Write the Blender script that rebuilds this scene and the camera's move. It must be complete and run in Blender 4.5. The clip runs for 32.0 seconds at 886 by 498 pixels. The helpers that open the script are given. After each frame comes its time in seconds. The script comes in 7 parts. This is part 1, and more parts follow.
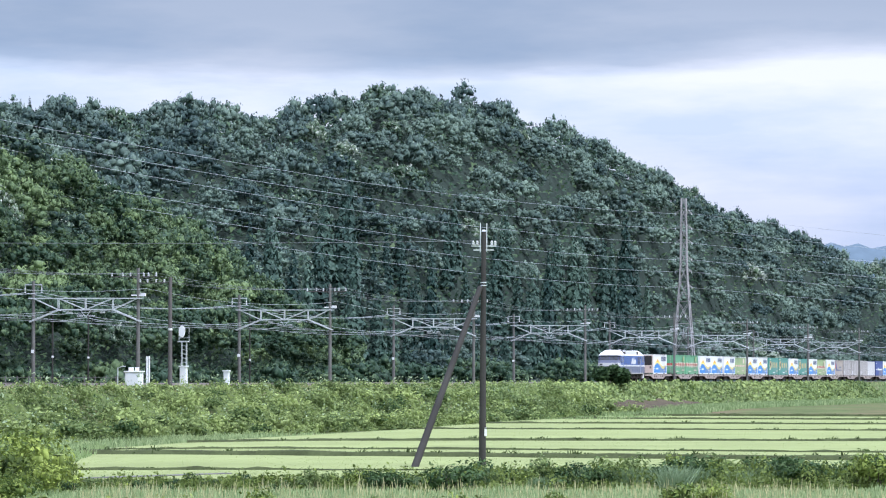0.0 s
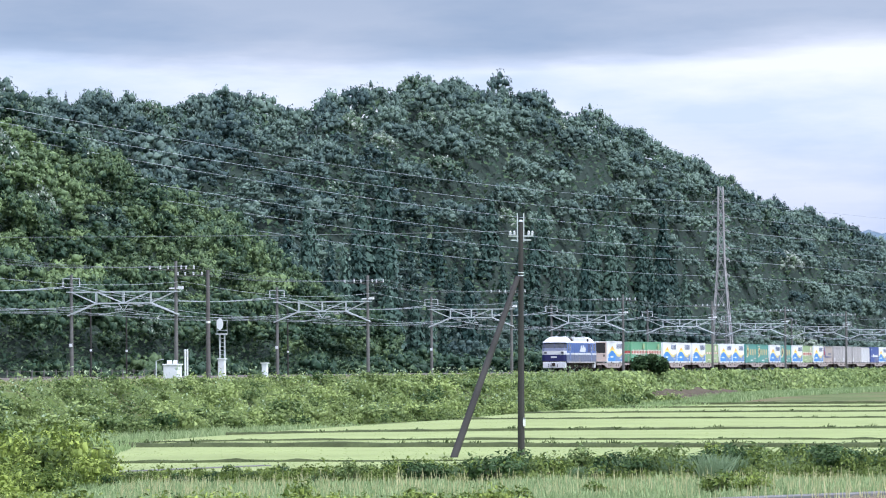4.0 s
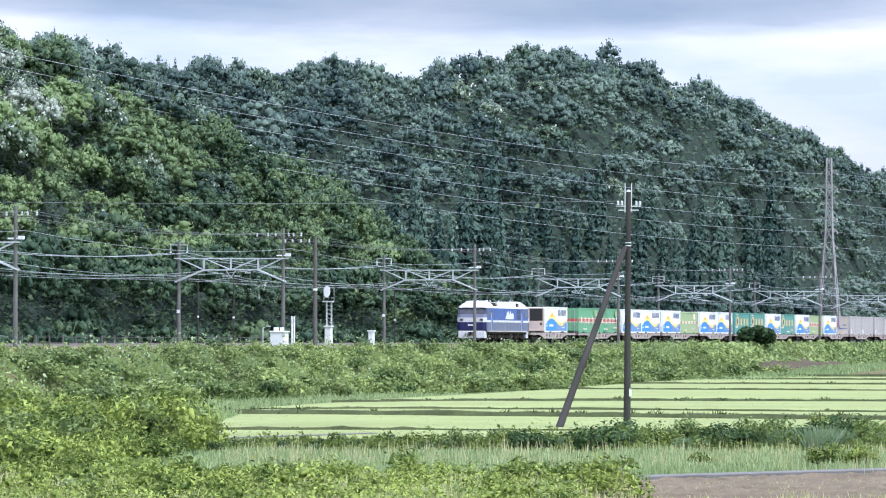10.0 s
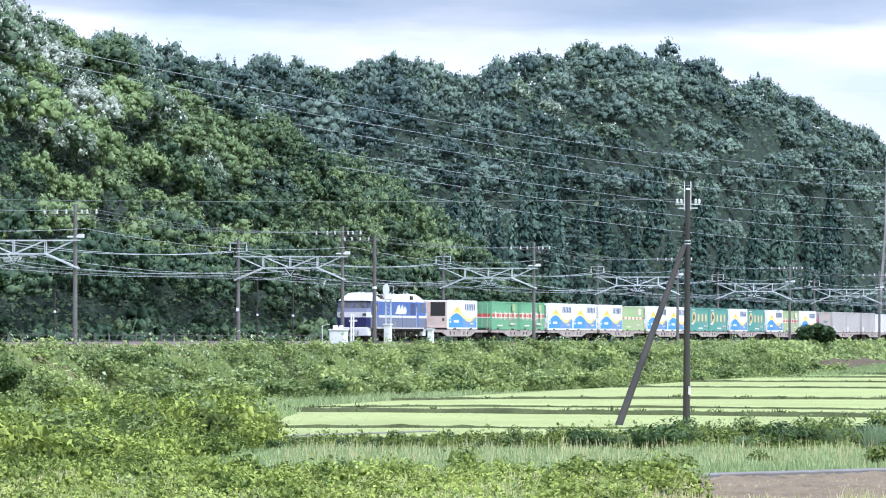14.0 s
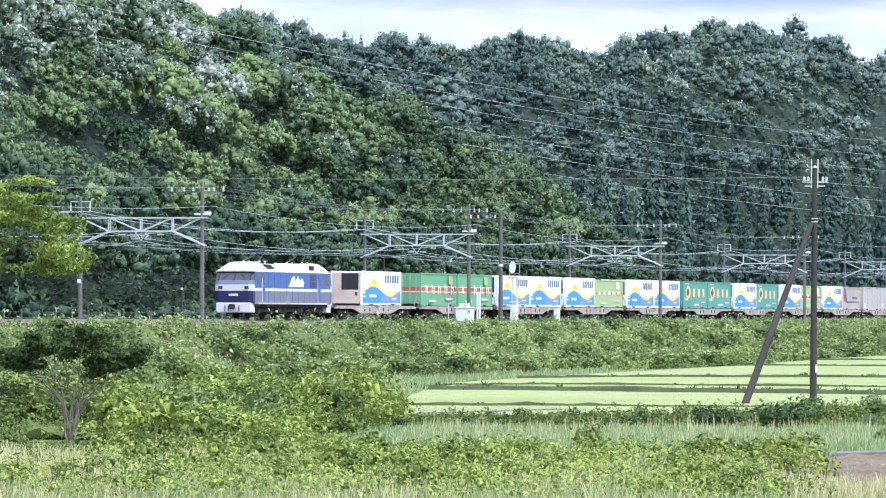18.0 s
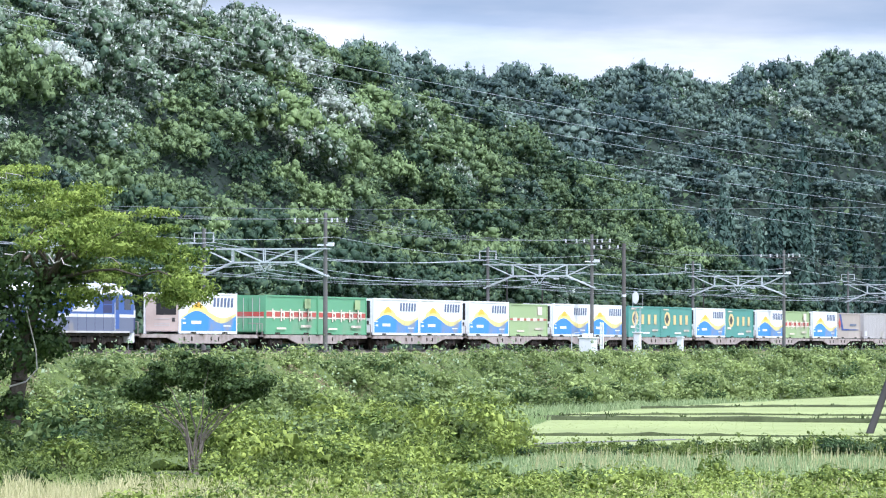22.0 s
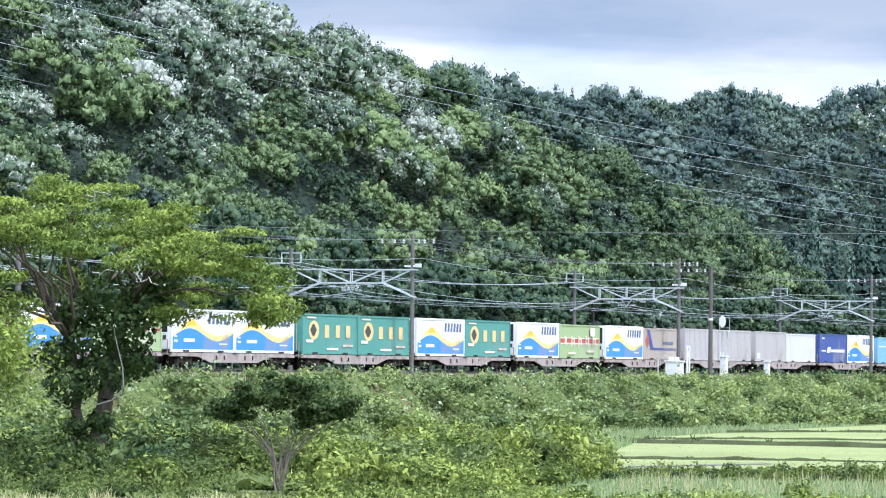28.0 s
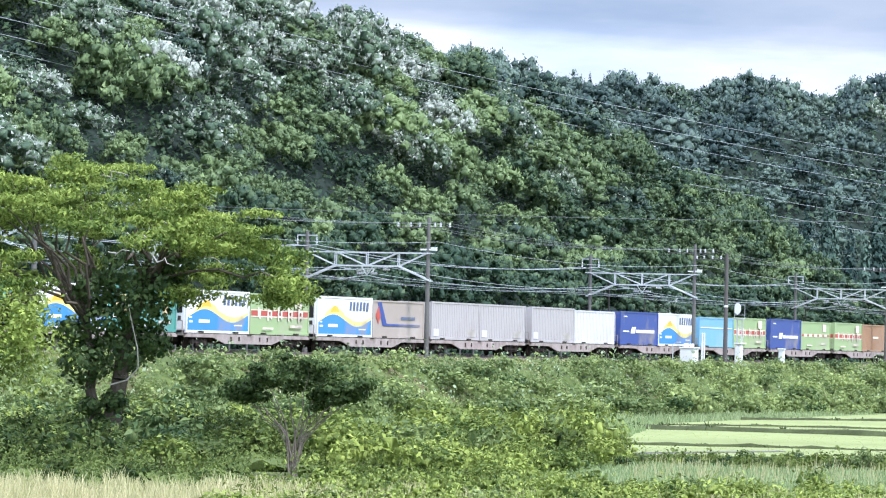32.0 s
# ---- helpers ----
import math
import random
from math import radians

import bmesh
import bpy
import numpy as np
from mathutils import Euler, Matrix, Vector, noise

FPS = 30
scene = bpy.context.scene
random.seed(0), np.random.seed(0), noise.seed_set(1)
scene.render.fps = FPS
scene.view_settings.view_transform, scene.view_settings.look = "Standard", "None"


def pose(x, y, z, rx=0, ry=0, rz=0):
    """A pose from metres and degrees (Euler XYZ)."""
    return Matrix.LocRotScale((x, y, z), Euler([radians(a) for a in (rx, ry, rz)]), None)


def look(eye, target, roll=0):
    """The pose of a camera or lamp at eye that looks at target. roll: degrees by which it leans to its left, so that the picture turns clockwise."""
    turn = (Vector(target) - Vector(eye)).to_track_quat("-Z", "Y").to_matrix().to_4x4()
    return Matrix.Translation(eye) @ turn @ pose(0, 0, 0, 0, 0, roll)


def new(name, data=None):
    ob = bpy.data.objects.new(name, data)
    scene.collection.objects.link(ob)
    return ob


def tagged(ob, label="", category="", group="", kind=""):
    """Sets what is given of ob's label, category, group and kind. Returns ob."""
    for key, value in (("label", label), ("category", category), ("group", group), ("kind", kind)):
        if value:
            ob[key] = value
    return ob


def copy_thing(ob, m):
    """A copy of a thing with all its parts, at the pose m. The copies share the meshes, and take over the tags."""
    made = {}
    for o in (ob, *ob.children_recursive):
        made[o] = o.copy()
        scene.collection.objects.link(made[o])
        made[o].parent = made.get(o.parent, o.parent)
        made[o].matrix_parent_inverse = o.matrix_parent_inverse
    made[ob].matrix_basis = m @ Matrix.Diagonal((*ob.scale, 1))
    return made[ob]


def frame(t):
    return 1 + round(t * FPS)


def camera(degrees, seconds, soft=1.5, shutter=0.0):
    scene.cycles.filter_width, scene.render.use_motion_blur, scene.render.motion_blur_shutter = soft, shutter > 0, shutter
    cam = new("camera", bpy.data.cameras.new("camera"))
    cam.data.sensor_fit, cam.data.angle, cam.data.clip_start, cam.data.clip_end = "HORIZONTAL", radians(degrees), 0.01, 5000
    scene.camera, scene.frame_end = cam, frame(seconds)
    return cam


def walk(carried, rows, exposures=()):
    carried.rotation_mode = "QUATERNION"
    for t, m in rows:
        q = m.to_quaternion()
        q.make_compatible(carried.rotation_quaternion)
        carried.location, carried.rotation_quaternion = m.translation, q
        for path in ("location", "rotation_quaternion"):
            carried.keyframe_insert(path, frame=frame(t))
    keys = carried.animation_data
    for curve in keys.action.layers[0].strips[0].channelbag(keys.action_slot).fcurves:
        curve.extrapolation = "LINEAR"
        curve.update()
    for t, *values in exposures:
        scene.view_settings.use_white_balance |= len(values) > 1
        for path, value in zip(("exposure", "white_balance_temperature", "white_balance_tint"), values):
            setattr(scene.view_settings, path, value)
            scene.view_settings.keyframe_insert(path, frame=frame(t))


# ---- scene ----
# One hand-held telephoto view from a fixed spot, panning with the train.
EYE = Vector((0.0, 0.0, 4.4))
TRACK = math.atan(2076 / 7650)          # bearing of the railway, right of straight ahead


def aim(yaw, pitch, roll):
    y, p = radians(yaw), radians(pitch)
    return look(EYE, EYE + 100 * Vector((math.sin(y) * math.cos(p), math.cos(y) * math.cos(p), math.sin(p))), roll)


PATH = [
    (0.0, 1.7913, 1.7223, 0.0291),
    (0.5, 1.6051, 1.7051, -0.0575),
    (1.0, 1.5134, 1.6930, -0.1403),
    (1.5, 1.4736, 1.6613, -0.2706),
    (2.0, 1.4180, 1.6058, -0.4028),
    (2.5, 1.3369, 1.5969, -0.4732),
    (4.5, 1.2902, 1.5999, -0.4323),
    (5.0, 1.3037, 1.5220, -0.4082),
    (5.5, 1.2773, 1.4305, -0.3961),
    (6.0, 1.1743, 1.3766, -0.3615),
    (6.5, 0.9078, 1.3854, -0.3254),
    (7.0, 0.6018, 1.4017, -0.2517),
    (7.5, 0.3964, 1.4059, -0.1624),
    (8.0, 0.2355, 1.3900, -0.1411),
    (8.5, 0.1108, 1.3433, -0.0840),
    (9.0, -0.0000, 1.2805, 0.0000),
    (9.5, -0.0654, 1.2369, 0.0690),
    (10.0, -0.1256, 1.1930, 0.0782),
    (10.5, -0.1978, 1.1420, 0.0269),
    (11.0, -0.2872, 1.0838, -0.0520),
    (11.5, -0.4022, 1.0196, -0.0274),
    (12.0, -0.5376, 0.9642, -0.0451),
    (12.5, -0.6394, 0.9229, -0.0973),
    (13.0, -0.6749, 0.9530, -0.0902),
    (13.5, -0.7326, 1.0657, -0.0152),
    (14.0, -0.9104, 1.1665, 0.0810),
    (14.5, -1.1480, 1.1726, 0.0734),
    (16.5, -1.6008, 0.8952, 0.2980),
    (17.0, -1.7699, 0.8732, 0.3119),
    (17.5, -2.1481, 0.8735, 0.2422),
    (18.0, -2.5845, 0.8675, 0.1637),
    (18.5, -2.9726, 0.8312, 0.0098),
    (19.0, -3.2256, 0.8097, -0.0465),
    (19.5, -3.4454, 0.8661, -0.0274),
    (20.0, -3.7413, 1.0059, -0.0390),
    (20.5, -4.0387, 1.1997, -0.0277),
    (21.0, -4.2585, 1.3418, 0.0931),
    (21.5, -4.2999, 1.3651, 0.0584),
    (22.0, -4.2153, 1.2688, 0.0657),
    (22.5, -4.1901, 1.2377, 0.0922),
    (23.0, -4.2794, 1.2868, 0.1789),
    (23.5, -4.2575, 1.3436, 0.1698),
    (24.0, -4.2185, 1.3250, 0.1143),
    (24.5, -4.3152, 1.2920, 0.0026),
    (25.0, -4.5469, 1.3479, 0.0123),
    (25.5, -4.7834, 1.4749, 0.2165),
    (27.5, -5.2889, 1.5871, 0.5564),
    (28.0, -5.3717, 1.5503, 0.5924),
    (28.5, -5.4238, 1.4646, 0.6976),
    (29.0, -5.3831, 1.3934, 0.7289),
    (29.5, -5.3549, 1.3214, 0.7732),
    (30.0, -5.3733, 1.2075, 0.9341),
    (30.5, -5.4010, 1.0925, 0.9247),
    (31.0, -5.3802, 1.0796, 1.0017),
    (31.5, -5.4273, 1.1761, 1.0782),
    (32.0, -5.5802, 1.3323, 1.2509),
]
cam = camera(2 * math.degrees(math.atan(784 / 7650)), 32.0, 1.15)
walk(cam, [(t, aim(y, p, r)) for t, y, p, r in PATH], [(0.0, 0.08, 5790, 20), (6.0, 0.14, 5790, 20), (9.0, 0.17, 5790, 20), (13.0, 0.37, 5790, 20), (19.0, 0.36, 5790, 20), (29.0, 0.33, 5790, 20), (31.0, 0.42, 5790, 20), (32.0, 0.38, 5790, 20)])


def at(s, p, z=0.0):
    """A place by metres along the railway, metres off its line of sight, and height."""
    c, k = math.cos(TRACK), math.sin(TRACK)
    return Vector((s * k - p * c, s * c + p * k, z))


def along(s, p, z=0.0):
    """The pose of a thing on the railway: its x runs along the line, its y away from the eye."""
    return Matrix.Translation(at(s, p, z)) @ pose(0, 0, 0, 0, 0, 90 - math.degrees(TRACK))


# ---- world and sun ----
SUN_UP, SUN_ROUND = 58.0, 128.0
world = bpy.data.worlds.new("overcast_sky")
scene.world = world
world.use_nodes = True
wt = world.node_tree
wt.nodes.clear()


def wn(kind, **kw):
    n = wt.nodes.new(kind)
    for k, v in kw.items():
        if k.startswith("i_"):
            n.inputs[k[2:].replace("_", " ")].default_value = v
    return n


sky = wn("ShaderNodeTexSky")
sky.sky_type, sky.sun_disc = "NISHITA", False
sky.sun_elevation, sky.sun_rotation = radians(SUN_UP), radians(SUN_ROUND)
wco = wn("ShaderNodeTexCoord")
wsep = wn("ShaderNodeSeparateXYZ")
wt.links.new(wco.outputs["Generated"], wsep.inputs[0])
# cloud deck: soft long cloud bars, brighter low over the horizon
wmap = wn("ShaderNodeMapping")
wmap.inputs["Scale"].default_value = (5.0, 5.0, 34.0)
wt.links.new(wco.outputs["Generated"], wmap.inputs[0])
wnoise = wn("ShaderNodeTexNoise", i_Scale=1.3, i_Detail=7.0, i_Roughness=0.55)
wt.links.new(wmap.outputs[0], wnoise.inputs[0])
wadd = wn("ShaderNodeMath")
wadd.operation = "MULTIPLY_ADD"
wadd.inputs[1].default_value, wadd.inputs[2].default_value = 0.024, -0.012
wt.links.new(wnoise.outputs[0], wadd.inputs[0])
wsum = wn("ShaderNodeMath")
wt.links.new(wsep.outputs[2], wsum.inputs[0])
wt.links.new(wadd.outputs[0], wsum.inputs[1])
wramp = wn("ShaderNodeValToRGB")
wt.links.new(wsum.outputs[0], wramp.inputs[0])
r = wramp.color_ramp
r.elements[0].position, r.elements[0].color = 0.0, (0.68, 0.75, 0.86, 1)
r.elements[1].position, r.elements[1].color = 1.0, (2.1, 2.2, 2.35, 1)
for pos, col in ((0.04, (0.76, 0.82, 0.92)), (0.058, (1.0, 1.02, 1.04)), (0.0710, (0.98, 1.01, 1.02)), (0.0752, (0.51, 0.58, 0.65)), (0.088, (0.43, 0.505, 0.58)),
                 (0.2, (0.75, 0.80, 0.88)), (0.45, (1.5, 1.58, 1.7))):
    e = r.elements.new(pos)
    e.color = (*col, 1)
# thinner bluish patches in the bright band
wmap2 = wn("ShaderNodeMapping")
wmap2.inputs["Scale"].default_value = (9.0, 9.0, 42.0)
wmap2.inputs["Location"].default_value = (0.35, 0.2, 0.4)
wt.links.new(wco.outputs["Generated"], wmap2.inputs[0])
wpatch = wn("ShaderNodeTexNoise", i_Scale=1.1, i_Detail=6.0, i_Roughness=0.55)
wt.links.new(wmap2.outputs[0], wpatch.inputs[0])
wlim = wn("ShaderNodeMapRange", i_From_Min=0.40, i_From_Max=0.62, i_To_Min=0.0, i_To_Max=0.95)
wt.links.new(wpatch.outputs[0], wlim.inputs[0])
wblue = wn("ShaderNodeMix")
wblue.data_type, wblue.blend_type = "RGBA", "MULTIPLY"
wblue.inputs["B"].default_value = (0.66, 0.76, 0.86, 1)
wt.links.new(wlim.outputs[0], wblue.inputs["Factor"])
wt.links.new(wramp.outputs[0], wblue.inputs["A"])
wmul = wn("ShaderNodeMix")
wmul.data_type = "RGBA"
wmul.inputs["Factor"].default_value = 0.86
wscale = wn("ShaderNodeMix")
wscale.data_type, wscale.blend_type = "RGBA", "MULTIPLY"
wscale.inputs["Factor"].default_value = 1.0
wscale.inputs["B"].default_value = (0.1, 0.1, 0.1, 1)
wt.links.new(sky.outputs[0], wscale.inputs["A"])
wt.links.new(wscale.outputs["Result"], wmul.inputs["A"])
wt.links.new(wblue.outputs["Result"], wmul.inputs["B"])
wbg = wn("ShaderNodeBackground")
wbg.inputs[1].default_value = 1.0
wt.links.new(wmul.outputs["Result"], wbg.inputs[0])
wout = wn("ShaderNodeOutputWorld")
wt.links.new(wbg.outputs[0], wout.inputs[0])

lamp = bpy.data.lights.new("sun", "SUN")
lamp.energy, lamp.angle, lamp.color = 4.0, radians(14), (1.0, 0.98, 0.95)
sun = new("sun", lamp)
a, e = radians(SUN_ROUND), radians(SUN_UP)
sun.matrix_world = look((60 * math.sin(a) * math.cos(e), 60 * math.cos(a) * math.cos(e), 60 * math.sin(e)), (0, 0, 0))

# ---- materials ----
def mat(name, color, rough=0.7, metal=0.0, vary=0.25, scale=3.0, fine=40.0, bump=0.1, dirt=None, dirt_amount=0.3, island=False, coord="Object"):
    """A surface with grain at two scales; dirt: a second colour in blotches."""
    m = bpy.data.materials.new(name)
    m.use_nodes = True
    t = m.node_tree
    b = t.nodes["Principled BSDF"]
    b.inputs["Roughness"].default_value, b.inputs["Metallic"].default_value = rough, metal
    if rough >= 0.8:
        b.inputs["Specular IOR Level"].default_value = 0.12
    co = t.nodes.new("ShaderNodeTexCoord")
    n1, n2 = t.nodes.new("ShaderNodeTexNoise"), t.nodes.new("ShaderNodeTexNoise")
    n1.inputs["Scale"].default_value, n2.inputs["Scale"].default_value = scale, fine
    n1.inputs["Detail"].default_value, n2.inputs["Detail"].default_value = 5, 3
    for n in (n1, n2):
        t.links.new(co.outputs[coord], n.inputs[0])
    mixf = t.nodes.new("ShaderNodeMath")
    mixf.operation = "MULTIPLY_ADD"
    mixf.inputs[1].default_value = 0.4
    t.links.new(n2.outputs[0], mixf.inputs[0])
    sc = t.nodes.new("ShaderNodeMath")
    sc.operation = "MULTIPLY"
    sc.inputs[1].default_value = 0.6
    t.links.new(n1.outputs[0], sc.inputs[0])
    t.links.new(sc.outputs[0], mixf.inputs[2])
    ramp = t.nodes.new("ShaderNodeValToRGB")
    ramp.color_ramp.elements[0].position, ramp.color_ramp.elements[1].position = 0.3, 0.7
    c = Vector(color)
    ramp.color_ramp.elements[0].color = (*(c * (1 - vary)), 1)
    ramp.color_ramp.elements[1].color = (*[min(1, v) for v in c * (1 + vary * 0.7)], 1)
    t.links.new(mixf.outputs[0], ramp.inputs[0])
    out = ramp.outputs[0]
    if dirt:
        n3 = t.nodes.new("ShaderNodeTexNoise")
        n3.inputs["Scale"].default_value, n3.inputs["Detail"].default_value = scale * 0.6, 8
        t.links.new(co.outputs[coord], n3.inputs[0])
        lim = t.nodes.new("ShaderNodeMapRange")
        lim.inputs["From Min"].default_value, lim.inputs["From Max"].default_value = 0.62 - dirt_amount * 0.4, 0.75
        t.links.new(n3.outputs[0], lim.inputs[0])
        mx = t.nodes.new("ShaderNodeMix")
        mx.data_type = "RGBA"
        t.links.new(lim.outputs[0], mx.inputs["Factor"])
        t.links.new(out, mx.inputs["A"])
        mx.inputs["B"].default_value = (*dirt, 1)
        out = mx.outputs["Result"]
    t.links.new(out, b.inputs["Base Color"])
    if bump:
        bp = t.nodes.new("ShaderNodeBump")
        bp.inputs["Strength"].default_value, bp.inputs["Distance"].default_value = bump, 0.02
        t.links.new(mixf.outputs[0], bp.inputs["Height"])
        t.links.new(bp.outputs[0], b.inputs["Normal"])
    return m


def leafy(name, dark, light, through_light=0.25, rough=0.55, grain=0.0, depth=0.3, spread=0.45, knee=None, gloss=0.15):
    """Leaves: every leaf cluster has its own green, every plant its own tint."""
    m = bpy.data.materials.new(name)
    m.use_nodes = True
    t = m.node_tree
    b = t.nodes["Principled BSDF"]
    b.inputs["Roughness"].default_value = rough
    b.inputs["Specular IOR Level"].default_value = gloss
    geo = t.nodes.new("ShaderNodeNewGeometry")
    att = t.nodes.new("ShaderNodeAttribute")
    att.attribute_name = "tint"
    fac = t.nodes.new("ShaderNodeMath")
    fac.operation = "MULTIPLY_ADD"
    fac.inputs[1].default_value = spread
    t.links.new(geo.outputs["Random Per Island"], fac.inputs[0])
    t.links.new(att.outputs["Fac"], fac.inputs[2])
    ramp = t.nodes.new("ShaderNodeValToRGB")
    ramp.color_ramp.elements[0].position, ramp.color_ramp.elements[1].position = 0.1, 0.95
    ramp.color_ramp.elements[0].color, ramp.color_ramp.elements[1].color = (*dark, 1), (*light, 1)
    if knee:
        e = ramp.color_ramp.elements.new(0.58)
        e.color = (*knee, 1)
    level = fac.outputs[0]
    if grain:
        # single leaves within a cluster
        co = t.nodes.new("ShaderNodeTexCoord")
        nz = t.nodes.new("ShaderNodeTexNoise")
        nz.inputs["Scale"].default_value, nz.inputs["Detail"].default_value, nz.inputs["Roughness"].default_value = grain, 4, 0.7
        t.links.new(co.outputs["Object"], nz.inputs[0])
        mr = t.nodes.new("ShaderNodeMapRange")
        mr.inputs["From Min"].default_value, mr.inputs["From Max"].default_value = 0.3, 0.7
        mr.inputs["To Min"].default_value, mr.inputs["To Max"].default_value = -depth, depth
        t.links.new(nz.outputs[0], mr.inputs[0])
        ad = t.nodes.new("ShaderNodeMath")
        t.links.new(level, ad.inputs[0])
        t.links.new(mr.outputs[0], ad.inputs[1])
        level = ad.outputs[0]
        bp = t.nodes.new("ShaderNodeBump")
        bp.inputs["Strength"].default_value, bp.inputs["Distance"].default_value = 0.5, 0.4 / grain
        t.links.new(nz.outputs[0], bp.inputs["Height"])
        t.links.new(bp.outputs[0], b.inputs["Normal"])
    t.links.new(level, ramp.inputs[0])
    t.links.new(ramp.outputs[0], b.inputs["Base Color"])
    tr = t.nodes.new("ShaderNodeBsdfTranslucent")
    t.links.new(ramp.outputs[0], tr.inputs[0])
    mx = t.nodes.new("ShaderNodeMixShader")
    mx.inputs[0].default_value = through_light
    t.links.new(b.outputs[0], mx.inputs[1])
    t.links.new(tr.outputs[0], mx.inputs[2])
    t.links.new(mx.outputs[0], t.nodes["Material Output"].inputs[0])
    return m


M = {}
M["soil"] = mat("meadow_soil", (0.10, 0.13, 0.045), 0.95, vary=0.5, scale=0.12, fine=1.5, bump=0.4, dirt=(0.16, 0.12, 0.07))
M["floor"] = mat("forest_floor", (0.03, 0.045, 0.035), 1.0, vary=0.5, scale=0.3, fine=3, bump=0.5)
M["paddy"] = mat("paddy_water_and_mud", (0.25, 0.295, 0.115), 0.85, vary=0.22, scale=0.09, fine=1.2, bump=0.05)
M["bund"] = mat("bund_earth", (0.06, 0.075, 0.03), 0.95, vary=0.5, scale=0.8, fine=6, bump=0.5)
M["earth"] = mat("bare_earth", (0.155, 0.125, 0.085), 0.95, vary=0.4, scale=0.5, fine=8, bump=0.6)
M["dark_earth"] = mat("damp_earth", (0.085, 0.07, 0.045), 0.95, vary=0.45, scale=0.5, fine=5, bump=0.6)
M["ballast"] = mat("ballast_stone", (0.16, 0.14, 0.12), 0.9, vary=0.5, scale=1.0, fine=25, bump=0.8)
M["concrete"] = mat("weathered_concrete", (0.165, 0.165, 0.155), 0.85, vary=0.25, scale=1.2, fine=30, bump=0.2, dirt=(0.12, 0.115, 0.10))
M["pole"] = mat("pole_concrete", (0.058, 0.056, 0.052), 0.85, vary=0.3, scale=0.8, fine=25, bump=0.2, dirt=(0.05, 0.048, 0.045))
M["rust_pole"] = mat("brown_steel_pole", (0.115, 0.107, 0.10), 0.7, vary=0.3, scale=1.0, fine=25, bump=0.1)
M["galv"] = mat("galvanised_steel", (0.62, 0.66, 0.66), 0.5, 0.25, vary=0.15, scale=2, fine=20, bump=0.02)
M["pylon"] = mat("pylon_steel", (0.40, 0.39, 0.38), 0.6, 0.3, vary=0.2, scale=0.5, fine=6, bump=0.02)
M["wire"] = mat("wire_aluminium", (0.42, 0.46, 0.48), 0.5, 0.4, vary=0.1, bump=0)
M["wire_dark"] = mat("wire_copper", (0.20, 0.22, 0.23), 0.5, 0.4, vary=0.1, bump=0)
M["insul"] = mat("white_porcelain", (0.52, 0.54, 0.54), 0.3, vary=0.08, bump=0)
M["white"] = mat("white_enamel", (0.80, 0.82, 0.82), 0.45, vary=0.08, scale=1, fine=12, bump=0.02, dirt=(0.5, 0.48, 0.44), dirt_amount=0.15)
M["steel"] = mat("rail_steel", (0.20, 0.16, 0.13), 0.45, 0.6, vary=0.3, scale=2, fine=20, bump=0.05)
M["bark"] = mat("tree_bark", (0.13, 0.11, 0.085), 0.95, vary=0.45, scale=3, fine=24, bump=0.8)
M["bark_grey"] = mat("grey_bark", (0.24, 0.21, 0.17), 0.95, vary=0.35, scale=3, fine=24, bump=0.6)
M["bark_pale"] = mat("pale_dry_branch", (0.50, 0.47, 0.42), 0.9, vary=0.25, scale=3, fine=24, bump=0.4)
# far forest with the blue of the haze mixed into its base colour
M["far_hill"] = mat("haze_blue_forest", (0.12, 0.17, 0.21), 1.0, vary=0.2, scale=0.01, fine=0.08, bump=0)
M["leaf_wood"] = leafy("woodland_leaves", (0.036, 0.076, 0.044), (0.245, 0.345, 0.14), grain=6.0, depth=0.16, spread=0.06, gloss=0.2)
M["leaf_pale"] = leafy("blossoming_leaves", (0.042, 0.080, 0.064), (0.50, 0.55, 0.48), grain=6.0, depth=0.16, spread=0.06, knee=(0.12, 0.19, 0.10), gloss=0.2)
M["leaf_cedar"] = leafy("cedar_needles", (0.020, 0.050, 0.042), (0.088, 0.150, 0.108), grain=2.0, through_light=0.1, spread=0.1)
# far hill leaves: aerial haze painted in as bluer, greyer greens
M["leaf_far"] = leafy("haze_tinted_hillside_leaves", (0.046, 0.084, 0.078), (0.215, 0.305, 0.225), grain=3.5, depth=0.15, spread=0.06, gloss=0.2)
M["leaf_bank"] = leafy("bramble_leaves", (0.05, 0.105, 0.036), (0.41, 0.51, 0.18), grain=5.0, depth=0.12, through_light=0.3, spread=0.3)
# dark green; carries the painted shade of thickets by the tree and of under-sheets
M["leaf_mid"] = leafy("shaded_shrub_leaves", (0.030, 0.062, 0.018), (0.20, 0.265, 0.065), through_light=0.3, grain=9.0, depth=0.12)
M["leaf_young"] = leafy("young_tree_leaves", (0.028, 0.06, 0.018), (0.115, 0.175, 0.05), through_light=0.3)
M["leaf_silver"] = leafy("silvery_leaves", (0.17, 0.26, 0.13), (0.38, 0.48, 0.29))
M["leaf_bush"] = leafy("bush_leaves", (0.045, 0.095, 0.022), (0.40, 0.495, 0.11), through_light=0.22, grain=9.0, depth=0.12)
M["leaf_tree"] = leafy("feathery_leaves", (0.075, 0.14, 0.025), (0.40, 0.51, 0.11), through_light=0.32)
M["leaf_ivy"] = leafy("glossy_ivy_leaves", (0.035, 0.08, 0.025), (0.18, 0.275, 0.085), gloss=0.3)
M["leaf_dark"] = leafy("ivy_leaves", (0.028, 0.065, 0.026), (0.105, 0.175, 0.060))
